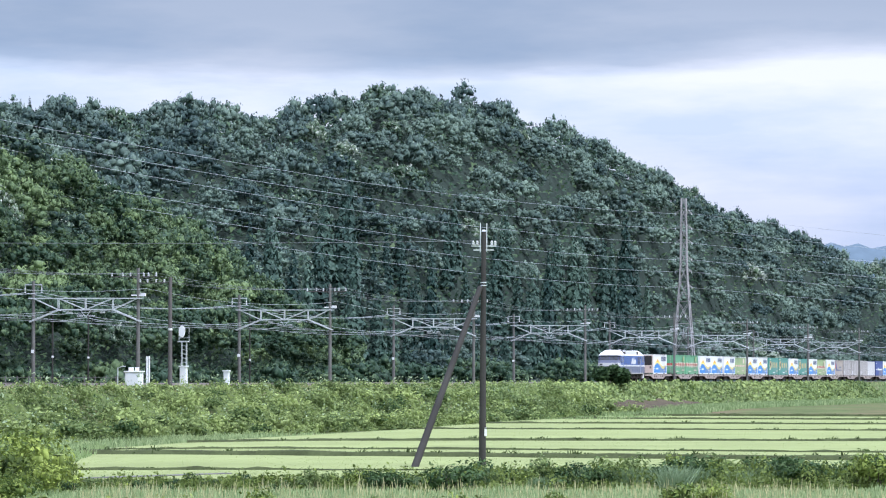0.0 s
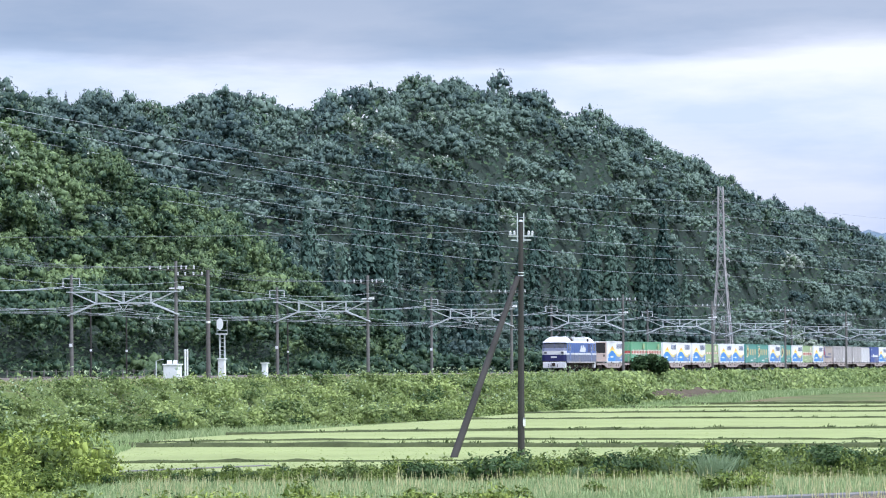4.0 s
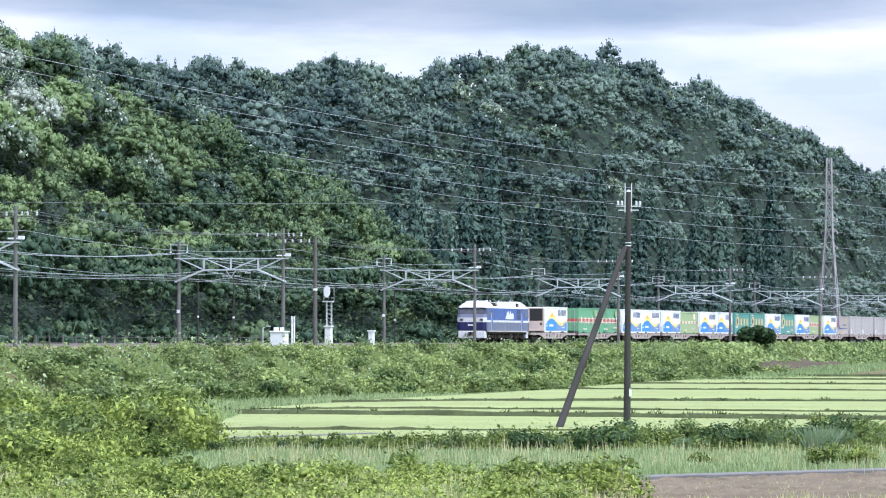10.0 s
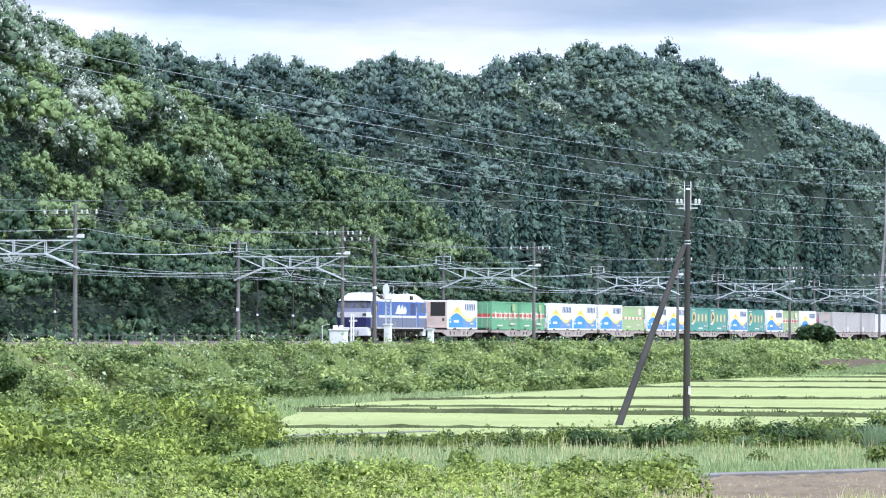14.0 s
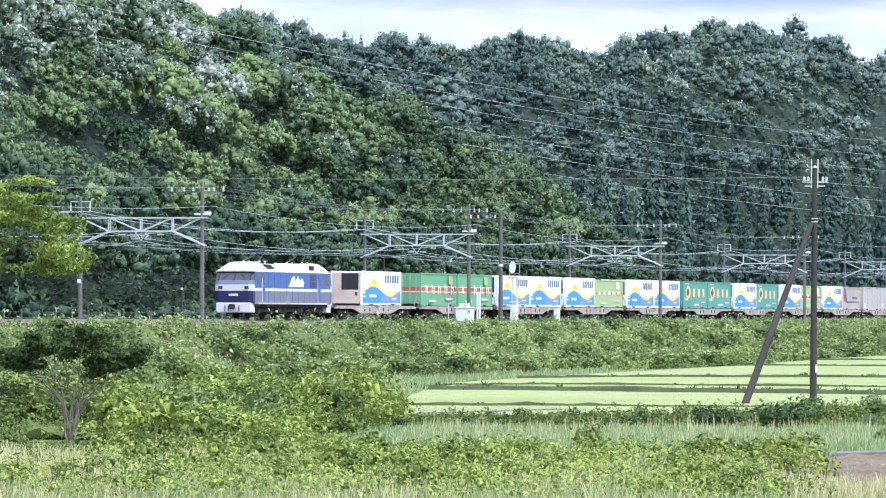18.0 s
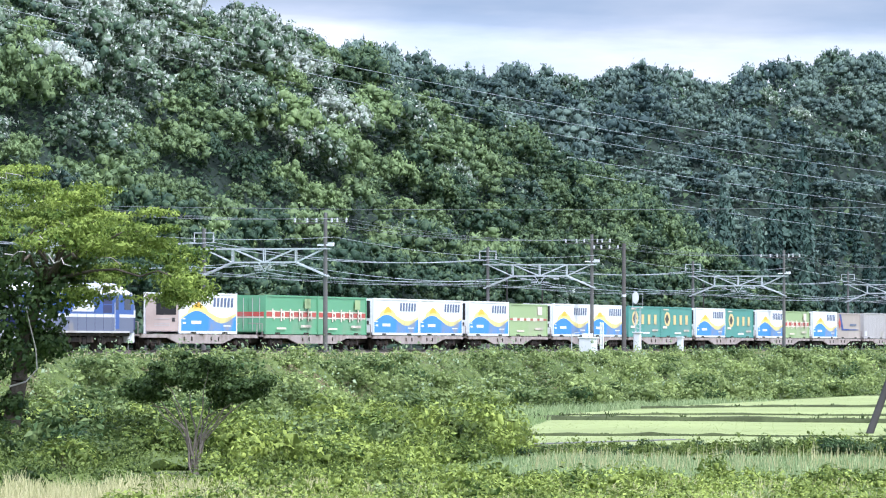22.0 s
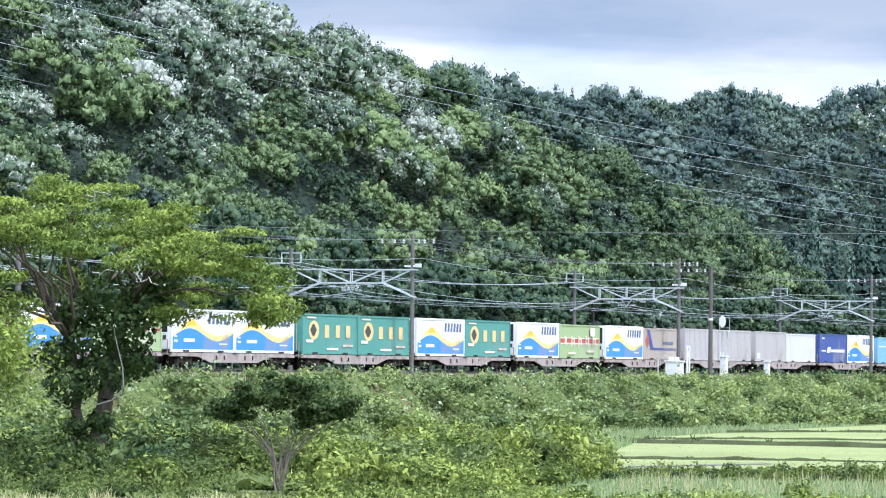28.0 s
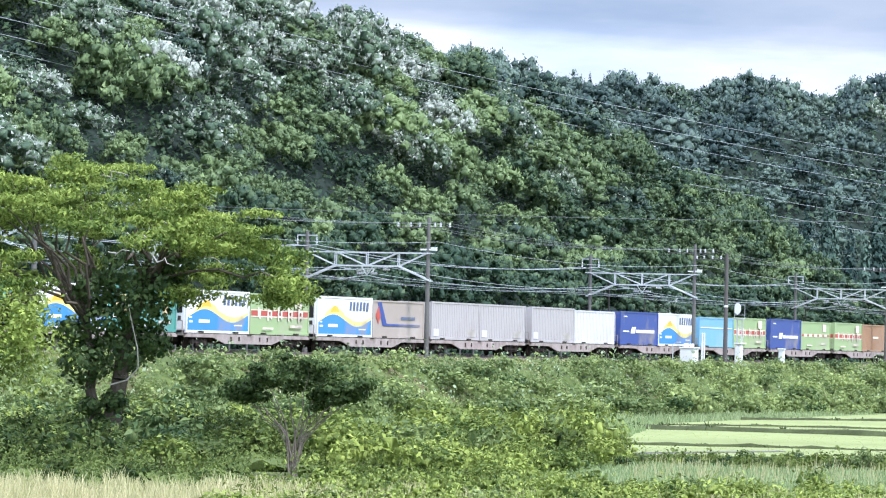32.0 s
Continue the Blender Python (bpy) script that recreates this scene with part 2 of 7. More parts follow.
M["grass"] = leafy("tall_grass", (0.17, 0.26, 0.10), (0.50, 0.60, 0.30), through_light=0.4)
M["straw"] = leafy("dry_grass", (0.36, 0.37, 0.15), (0.75, 0.70, 0.40), through_light=0.35)
M["rice"] = leafy("young_rice", (0.23, 0.29, 0.095), (0.295, 0.35, 0.145), through_light=0.45, spread=0.12)
M["weed"] = leafy("bund_weeds", (0.04, 0.07, 0.022), (0.11, 0.145, 0.05))


# ---- mesh helpers ----
def mesh_of(name, bm, material, smooth=False):
    me = bpy.data.meshes.new(name)
    bm.to_mesh(me)
    bm.free()
    if material:
        me.materials.append(material)
    if smooth:
        me.polygons.foreach_set("use_smooth", [True] * len(me.polygons))
    return me


def part(name, bm, material, parent=None, label="", smooth=False):
    """One bmesh as one mesh object under a thing or a part."""
    ob = new(name, mesh_of(name, bm, material, smooth))
    ob.parent = parent
    if label:
        tagged(ob, label)
    return ob


def shared(name, me, parent, m=None):
    """A further part on a mesh that exists."""
    ob = new(name, me)
    ob.parent = parent
    if m is not None:
        ob.matrix_local = m
    return ob


def box(bm, x0, x1, y0, y1, z0, z1, bevel=0.0):
    vs = bmesh.ops.create_cube(bm, size=1.0)["verts"]
    bmesh.ops.transform(bm, verts=vs, matrix=Matrix.LocRotScale(((x0 + x1) / 2, (y0 + y1) / 2, (z0 + z1) / 2), None, (x1 - x0, y1 - y0, z1 - z0)))
    if bevel:
        es = list({e for v in vs for e in v.link_edges})
        bmesh.ops.bevel(bm, geom=es, offset=bevel, segments=2, affect="EDGES", profile=0.6)
    return bm


def boxed(*dims, bevel=0.0):
    return box(bmesh.new(), *dims, bevel=bevel)


def tube(bm, a, b, r0, r1=None, n=8, caps=True):
    """A tapered round bar from a to b."""
    a, b = Vector(a), Vector(b)
    r1 = r0 if r1 is None else r1
    q = (b - a).to_track_quat("Z", "Y").to_matrix().to_4x4()
    bmesh.ops.create_cone(bm, cap_ends=caps, segments=n, radius1=r0, radius2=r1, depth=(b - a).length,
                          matrix=Matrix.Translation((a + b) / 2) @ q)
    return bm


def bar(bm, a, b, w, h=None):
    """A square bar from a to b."""
    a, b = Vector(a), Vector(b)
    h = h or w
    q = (b - a).to_track_quat("Z", "Y").to_matrix().to_4x4()
    vs = bmesh.ops.create_cube(bm, size=1.0)["verts"]
    bmesh.ops.transform(bm, verts=vs, matrix=Matrix.Translation((a + b) / 2) @ q @ Matrix.Diagonal((w, h, (b - a).length, 1)))
    return bm


def lathe(bm, a, profile, n=8, axis=(0, 0, 1)):
    """A turned body: profile of (height, radius) above a."""
    q = Vector(axis).to_track_quat("Z", "Y").to_matrix().to_4x4()
    rings = []
    for h, r in profile:
        rings.append([bm.verts.new(Vector(a) + q @ Vector((r * math.cos(k * math.tau / n), r * math.sin(k * math.tau / n), h))) for k in range(n)])
    for u, v in zip(rings, rings[1:]):
        for k in range(n):
            bm.faces.new((u[k], u[(k + 1) % n], v[(k + 1) % n], v[k]))
    bm.faces.new(rings[0][::-1])
    bm.faces.new(rings[-1])
    return bm


def wire(name, points, r, material, parent=None):
    """A hanging wire through points."""
    cu = bpy.data.curves.new(name, "CURVE")
    cu.dimensions, cu.bevel_depth, cu.bevel_resolution = "3D", r, 0
    sp = cu.splines.new("POLY")
    sp.points.add(len(points) - 1)
    for q, c in zip(sp.points, points):
        q.co = (*c, 1)
    cu.materials.append(material)
    ob = new(name, cu)
    ob.parent = parent
    return ob


def sag(a, b, drop, n=14):
    a, b = Vector(a), Vector(b)
    return [a.lerp(b, k / n) - Vector((0, 0, 4 * drop * (k / n) * (1 - k / n))) for k in range(n + 1)]


def array_mesh(name, verts, faces, material, tint=None, smooth=False, normals=None):
    """A mesh straight from arrays: verts (n, 3), faces (m, 3 or 4)."""
    me = bpy.data.meshes.new(name)
    verts, faces = np.asarray(verts, np.float32), np.asarray(faces, np.int32)
    k = faces.shape[1]
    me.vertices.add(len(verts))
    me.vertices.foreach_set("co", verts.ravel())
    me.loops.add(faces.size)
    me.loops.foreach_set("vertex_index", faces.ravel())
    me.polygons.add(len(faces))
    me.polygons.foreach_set("loop_start", np.arange(0, faces.size, k, dtype=np.int32))
    if smooth:
        me.polygons.foreach_set("use_smooth", np.ones(len(faces), bool))
    me.materials.append(material)
    if tint is not None:
        me.attributes.new("tint", "FLOAT", "POINT").data.foreach_set("value", np.asarray(tint, np.float32).ravel())
    me.update(calc_edges=True)
    if normals is not None:
        me.polygons.foreach_set("use_smooth", np.ones(len(faces), bool))
        me.normals_split_custom_set_from_vertices(np.asarray(normals, np.float32).tolist())
    return me


def unit(v):
    return v / np.maximum(np.linalg.norm(v, axis=-1, keepdims=True), 1e-9)


def leaf_quads(rng, c, n, size, aspect=0.6, bend=0.25):
    """Leaf clusters: small bent rhombs at c (k, 3), facing n, of the given size."""
    k = len(c)
    u = unit(np.cross(n, rng.normal(size=(k, 3))))
    v = np.cross(n, u)
    s = np.broadcast_to(np.asarray(size, float).reshape(-1, 1), (k, 1)) * rng.uniform(0.7, 1.3, (k, 1))
    a = s * aspect * rng.uniform(0.7, 1.3, (k, 1))
    drop = n * s * bend
    return np.stack([c - u * s - drop, c - v * a + u * s * rng.uniform(-0.3, 0.3, (k, 1)), c + u * s - drop, c + v * a], 1)


def leaf_tris(rng, c, n, size, aspect=0.7):
    """Leaf clusters as single pointed triangles at c (k, 3), facing n."""
    k = len(c)
    u = unit(np.cross(n, rng.normal(size=(k, 3))))
    v = np.cross(n, u)
    s = np.broadcast_to(np.asarray(size, float).reshape(-1, 1), (k, 1)) * rng.uniform(0.7, 1.3, (k, 1))
    return np.stack([c - u * s - v * s * aspect, c + u * s - v * s * aspect * rng.uniform(0.4, 1.2, (k, 1)), c + v * s + u * s * rng.uniform(-0.5, 0.5, (k, 1))], 1)


def loose_object(name, faces, material, tint, normals=None):
    """One object of many loose triangles or quads (k, 3 or 4, 3); tint is one value a face."""
    k, n = faces.shape[:2]
    return new(name, array_mesh(name, faces.reshape(-1, 3), np.arange(k * n).reshape(k, n), material, np.repeat(tint, n),
                                normals=None if normals is None else normals.reshape(-1, 3) if normals.ndim == 3 else np.repeat(normals, n, axis=0)))


def blades(rng, c, height, width, lean=0.35):
    """Grass blades standing at c (k, 3): narrow tapering quads."""
    k = len(c)
    a = rng.uniform(0, math.tau, k)
    d = np.stack([np.cos(a), np.sin(a), 0 * a], -1)
    h = np.broadcast_to(np.asarray(height, float).reshape(-1, 1), (k, 1)) * rng.uniform(0.6, 1.25, (k, 1))
    b = rng.uniform(-0.6, 0.6, k)
    w = np.stack([np.cos(b), np.sin(b), 0 * b], -1) * width * rng.uniform(0.6, 1.4, (k, 1))
    tip = c + d * h * lean * rng.uniform(0.2, 1.2, (k, 1)) + [0, 0, 1] * h
    return np.stack([c - w, c + w, tip + w * 0.25, tip - w * 0.25], 1)


# ---- ground: one sheet to the horizon, with the wooded hills in it ----
SPUR_AZ = [-40, -30, -20, -14, -12, -9.8, -8.5, -6.7, -5.7, -4.3, -3.4, -2.8, -2.35, -1.4, -0.75, -0.3, 0.2, 40]
SPUR_EL = [2.0, 3.5, 5.0, 5.4, 5.3, 5.0, 4.75, 4.2, 3.75, 3.2, 2.75, 2.4, 2.1, 1.62, 1.15, 0.75, 0, 0]
SPUR_AZ_R = [-40, -14, -9, -6, -3, -1.5, 1]
SPUR_R = [250, 326, 372, 414, 466, 500, 530]
MAIN_AZ = [-40, -20, -8, -6.3, -5.0, -4.7, -4.2, -3.8, -3.3, -2.5, -2.0, -1.15, -0.65, 0.1, 0.75, 1.4, 2.2, 2.85, 3.6, 4.35, 5.0, 5.5, 6.3, 7.2, 9, 12, 16, 40]
MAIN_EL = [2.0, 3.5, 4.3, 3.82, 3.6, 3.46, 3.42, 3.36, 3.41, 3.32, 3.38, 3.36, 3.27, 3.46, 3.56, 3.63, 3.48, 3.3, 3.03, 2.7, 2.33, 2.06, 1.85, 1.45, 0.95, 0.5, 0, 0]
MAIN_AZ_R = [-40, -7, -4, 0, 3, 5, 7.6, 12, 40]
MAIN_R = [480, 560, 605, 665, 785, 905, 1170, 1500, 1600]


def smooth(x):
    x = np.clip(x, 0, 1)
    return x * x * (3 - 2 * x)


def rough_noise(x, y, seed):
    """A cheap rolling noise of size about 1 for arrays."""
    r = np.random.default_rng(seed)
    z = np.zeros_like(x)
    for k in range(5):
        f, a, b, c = 0.012 * 1.8 ** k, *r.uniform(0, math.tau, 3)
        z += 0.7 ** k * np.sin(f * (x * math.cos(a) + y * math.sin(a)) + b) * np.cos(f * (x * math.sin(a) - y * math.cos(a)) + c)
    return z


def hill_heights(x, y):
    """Bare height of the two hills at x, y: the near spur and the main hill, without their trees."""
    az, dist = np.degrees(np.arctan2(x, y)), np.hypot(x, y)
    phi = np.radians(np.maximum(math.degrees(TRACK) - az, 2.5))
    ahead = np.abs(az) < 60
    out = []
    for az_e, el, az_r, rr, off, tree in ((SPUR_AZ, SPUR_EL, SPUR_AZ_R, SPUR_R, 124, 6.1), (MAIN_AZ, MAIN_EL, MAIN_AZ_R, MAIN_R, 142, 4.9)):
        crest = np.interp(az, az_r, rr)
        top = np.maximum(EYE.z + crest * np.tan(np.radians(np.interp(az, az_e, el))) - tree, 0)
        top = np.where(np.interp(az, az_e, el) <= 0.02, 0, top)
        foot = np.maximum(off / np.sin(phi), crest - 130)
        crest = np.maximum(crest, foot + 40)
        up = np.clip((dist - foot) / (crest - foot), 0, 1)
        rise = 0.55 * up + 0.45 * smooth(up)
        back = 1 - smooth((dist - crest) / (crest * 0.9))
        h = top * np.where(dist < crest, rise, back)
        h += np.where((dist > foot), np.minimum(h * 0.07, 3.0) * rough_noise(x, y, 5) * smooth((dist - foot) / 60) * smooth((crest - dist) / 80 + 0.35), 0)
        out.append(np.where(ahead, np.maximum(h, 0), 0))
    return out


def ground_height(x, y):
    s = x * math.sin(TRACK) + y * math.cos(TRACK)
    p = -x * math.cos(TRACK) + y * math.sin(TRACK)
    base = 0.95 * smooth((s - 430) / 90) + 3.1 * smooth((p - 108) / 6)
    a, b = hill_heights(x, y)
    return np.maximum(base, base + np.maximum(a, b)) - 0.02


def make_ground():
    az = np.radians(np.concatenate([np.arange(-180, -40, 10), np.arange(-40, -16, 1.0), np.arange(-16, 16, 0.33), np.arange(16, 40, 1.0), np.arange(40, 180, 10)]))
    rr = np.concatenate([[0.005], np.geomspace(6, 90, 10), np.arange(95, 280, 5.0), np.arange(280, 1300, 10.0), np.geomspace(1320, 4800, 14)])
    A, R = np.meshgrid(az, rr)
    X, Y = R * np.sin(A), R * np.cos(A)
    Z = ground_height(X, Y)
    n, m = A.shape
    i = np.arange(n * m).reshape(n, m)
    j = np.roll(i, -1, axis=1)
    f = np.stack([i[:-1], i[1:], j[1:], j[:-1]], -1).reshape(-1, 4)[:, ::-1]
    me = array_mesh("ground", np.stack([X, Y, Z], -1).reshape(-1, 3), f, M["soil"], smooth=True)
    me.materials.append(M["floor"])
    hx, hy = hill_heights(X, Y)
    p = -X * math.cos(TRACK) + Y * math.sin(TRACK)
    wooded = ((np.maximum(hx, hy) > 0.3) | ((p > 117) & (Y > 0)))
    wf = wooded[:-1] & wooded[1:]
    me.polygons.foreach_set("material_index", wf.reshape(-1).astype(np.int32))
    tagged(new("ground", me), "green valley floor and wooded hill slopes", "ground", kind="structure")


make_ground()


def strip(name, s0, s1, step, section, material, label, wobble=0.0, seed=3):
    """A long body along the railway with a cross-section of (p, z)."""
    ss = np.arange(s0, s1 + step, step)
    k = len(section)
    V, r = [], np.random.default_rng(seed)
    for s in ss:
        for p, z in section:
            V.append(at(s, p + wobble * r.normal(), z + 0.3 * wobble * r.normal()))
    i = np.arange(len(ss) * k).reshape(len(ss), k)
    f = np.stack([i[:-1, :-1], i[1:, :-1], i[1:, 1:], i[:-1, 1:]], -1).reshape(-1, 4)
    me = array_mesh(name, np.array([tuple(v) for v in V]), f, material, smooth=True)
    return tagged(new(name, me), label, name.replace("_", " "), kind="structure")


strip("embankment", -400, 1500, 4, [(92.5, -0.3), (94.5, 0.35), (98.2, 3.1), (99.2, 3.55), (101.5, 3.7), (115.5, 3.7), (118, 3.2), (121, 2.6)], M["soil"],
      "overgrown earth railway embankment above the paddies", 0.08)
for name, q in (("ballast_bed_near", 106.35), ("ballast_bed_far", 110.15)):
    ob = strip(name, -400, 1500, 6, [(q - 2.0, 3.66), (q - 1.45, 3.9), (q + 1.45, 3.9), (q + 2.0, 3.66)], M["ballast"], "brown-grey crushed stone ballast under the track", 0.03)
    ob["category"] = "ballast"
for q in (106.35, 110.15):
    for side in (-0.5335, 0.5335):
        ob = strip("rail", -400, 1500, 50, [(q + side - 0.07, 3.9), (q + side - 0.033, 3.94), (q + side - 0.033, 4.04), (q + side + 0.033, 4.04), (q + side + 0.033, 3.94), (q + side + 0.07, 3.9)],
                   M["steel"], "rusty brown steel running rail on ballast")
        ob["category"] = "rail"


def far_hill():
    az = np.radians(np.linspace(5.5, 16, 60))
    el = np.radians(1.78 - 0.055 * (np.degrees(az) - 7.2) ** 2 * np.where(np.degrees(az) < 7.2, 1.6, 0.35) + 0.03 * np.sin(az * 900) + 0.02 * np.sin(az * 2300))
    el = np.maximum(el, 0.001)
    rows = []
    for k, (d, f) in enumerate(((3600, 0), (3750, 0.5), (3900, 1.0), (4300, 0.8), (4700, 0))):
        rows.append(np.stack([d * np.sin(az), d * np.cos(az), -1 + (EYE.z + 3900 * np.tan(el)) * f], -1))
    V = np.stack(rows)
    i = np.arange(V.shape[0] * V.shape[1]).reshape(V.shape[:2])
    f = np.stack([i[:-1, :-1], i[:-1, 1:], i[1:, 1:], i[1:, :-1]], -1).reshape(-1, 4)
    tagged(new("distant_hill", array_mesh("distant_hill", V.reshape(-1, 3), f, M["far_hill"], smooth=True)), "wooded hill far away, haze put into its blue-green colour", "hill", kind="structure")


far_hill()

# ---- woods on the hills ----
def dome(n=4):
    """A unit puff as n * 3 triangles (k, 3, 3): a tip and two rings; its corners are also the way they face."""
    ring = [[Vector((math.cos(lat) * math.cos((k + o) * math.tau / n), math.cos(lat) * math.sin((k + o) * math.tau / n), math.sin(lat))) for k in range(n)]
            for lat, o in ((0.55, 0.0), (-0.45, 0.5))]
    tip, (u, v), t = Vector((0, 0, 1)), ring, []
    for k in range(n):
        j = (k + 1) % n
        t += [(tip, u[k], u[j]), (u[k], v[k], u[j]), (u[j], v[k], v[j])]
    return np.array([[tuple(c) for c in f] for f in t])


DOME = dome()


def crown_shape(rng, lobes, leaves, leaf, flat=0.8, bloom=0.0, tiers=0):
    """A broadleaf crown about 2 wide: rounded puffs with a ragged fringe of leaf clusters over a dome, and the way each corner faces.
    bloom: share of the leaf clusters in flower; tiers: flat storeys instead of a dome."""
    Q, S, T = [], [], []
    turn = rng.uniform(0, math.tau)
    for k in range(lobes):
        a, r = turn + k * 2.4 + rng.uniform(-0.5, 0.5), math.sqrt((k + 0.5) / lobes) * 0.92
        rad = rng.uniform(0.75, 1.4) * 1.12 / math.sqrt(lobes) * (1.1 - 0.2 * r)
        out = np.array([math.cos(a), math.sin(a), 0.0])
        if tiers:
            tier = rng.integers(tiers)
            h = 0.25 + 0.85 * (tier + 0.5) / tiers + rng.uniform(-0.05, 0.05)
            r = r * (1.08 - 0.45 * tier / tiers)
            squash = np.array([1.45, 1.45, 0.42])
        else:
            lump = 0.13 * math.sin(3 * a + 5 * r + turn) + 0.10 * math.sin(5 * a - 4 * r)
            h = 0.12 + 0.95 * math.sqrt(1 - r * r) + lump + rng.uniform(-0.09, 0.09)
            squash = np.array([1.2, 1.2, 0.85])
        mid = out * r + [0, 0, h * flat]
        spin = rng.uniform(0, math.tau)
        c, d = math.cos(spin), math.sin(spin)
        lean = np.array([[c, d, 0], [-d, c, 0], [0, 0, 1]])
        core = DOME @ lean
        tone = rng.normal() * 0.07
        bumpy = 1 + 0.28 * np.sin(core @ rng.normal(size=(3, 3)) * 3.0 + rng.uniform(0, math.tau, 3))
        Q.append(mid + core * bumpy * rad * 0.70 * squash * rng.uniform(0.8, 1.2, (1, 1, 3)))
        S.append(unit(core * (1, 1, 1.2) + 0.5 * (bumpy - 1) + rng.normal(size=core.shape) * 0.3))
        T.append(tone - (0.1 if bloom else 0.05) + rng.normal(size=len(core)) * 0.1)
        way = unit(rng.normal(size=(leaves, 3)) * 0.9 + out * 0.35 * r + [0, 0, 0.5])
        flower = rng.random(leaves) < (bloom * rng.uniform(0.2, 1.8) if bloom else 0)
        Q.append(leaf_tris(rng, mid + way * rad * rng.uniform(0.72, 1.3, (leaves, 1)) * squash, unit(way + rng.normal(size=way.shape) * 0.5), leaf * rng.uniform(0.6, 1.3, leaves)))
        S.append(np.repeat(unit(way * (1, 1, 1.2) + rng.normal(size=way.shape) * 0.3)[:, None], 3, axis=1))
        T.append(tone + rng.normal(size=leaves) * 0.12 + np.where(flower, 0.42, 0.02))
    return np.concatenate(Q), np.concatenate(S), np.concatenate(T)


def conifer_shape(rng, leaves, leaf):
    """A cedar: narrow cone of drooping tufts, about 2 wide and 6 high."""
    h = 1 - np.sqrt(rng.uniform(0, 1, leaves))
    a = rng.uniform(0, math.tau, leaves)
    lay = 0.85 + 0.25 * np.sin(h * 60 + a)
    r = (1 - h) ** 0.8 * lay * rng.uniform(0.75, 1.05, leaves)
    C = np.stack([r * np.cos(a), r * np.sin(a), 0.2 + h * 5.8 - 0.15 * r], -1)
    N = unit(np.stack([np.cos(a), np.sin(a), 0.55 + 0 * a], -1) + rng.normal(size=C.shape) * 0.3)
    return leaf_tris(rng, C, N, leaf * (0.5 + 0.6 * (1 - h))), np.repeat(N[:, None], 3, axis=1), np.zeros(leaves)


def plant_wood(name, places, shapes, material, label, seed):
    """Many trees as one wood. places: rows of x, y, z, half width, height factor, tint."""
    rng = np.random.default_rng(seed)
    Q, T, S = [], [], []
    for x, y, z, w, hf, tint in places:
        q, nrm, own = shapes[rng.integers(len(shapes))]
        a = rng.uniform(0, math.tau)
        c, s = math.cos(a), math.sin(a)
        rot = np.array([[c, s, 0], [-s, c, 0], [0, 0, 1]])
        Q.append((q @ rot) * [w, w, w * hf] + [x, y, z])
        S.append(nrm @ rot)
        T.append(np.clip(tint + own, 0, 0.9))
    ob = loose_object(name, np.concatenate(Q), material, np.concatenate(T), np.concatenate(S))
    return tagged(ob, label, "woodland", kind="stuff")


def hill_places(rng, tries, az0, az1, which, spacing, foot, crest, behind):
    """Tree places scattered over one hill, apart from one another; none where the near spur hides them."""
    out, cells = [], {}
    for az, u in zip(rng.uniform(az0, az1, tries), rng.uniform(0, 1, tries)):
        f = foot(az, which) - 4
        d = f + u * (max(crest(az, which), f + 40) + behind - f)
        x, y = d * math.sin(radians(az)), d * math.cos(radians(az))
        key = (int(x // spacing), int(y // spacing))
        if any(math.hypot(x - u, y - v) < spacing for i in (-1, 0, 1) for j in (-1, 0, 1) for u, v in cells.get((key[0] + i, key[1] + j), ())):
            continue
        if which == 1:
            el = math.degrees(math.atan2(float(ground_height(np.array([x]), np.array([y]))[0]) + 6 - EYE.z, d))
            if el < float(np.interp(az, SPUR_AZ, SPUR_EL)) - 0.35:
                continue
        cells.setdefault(key, []).append((x, y))
        out.append((az, d, x, y))
    return out


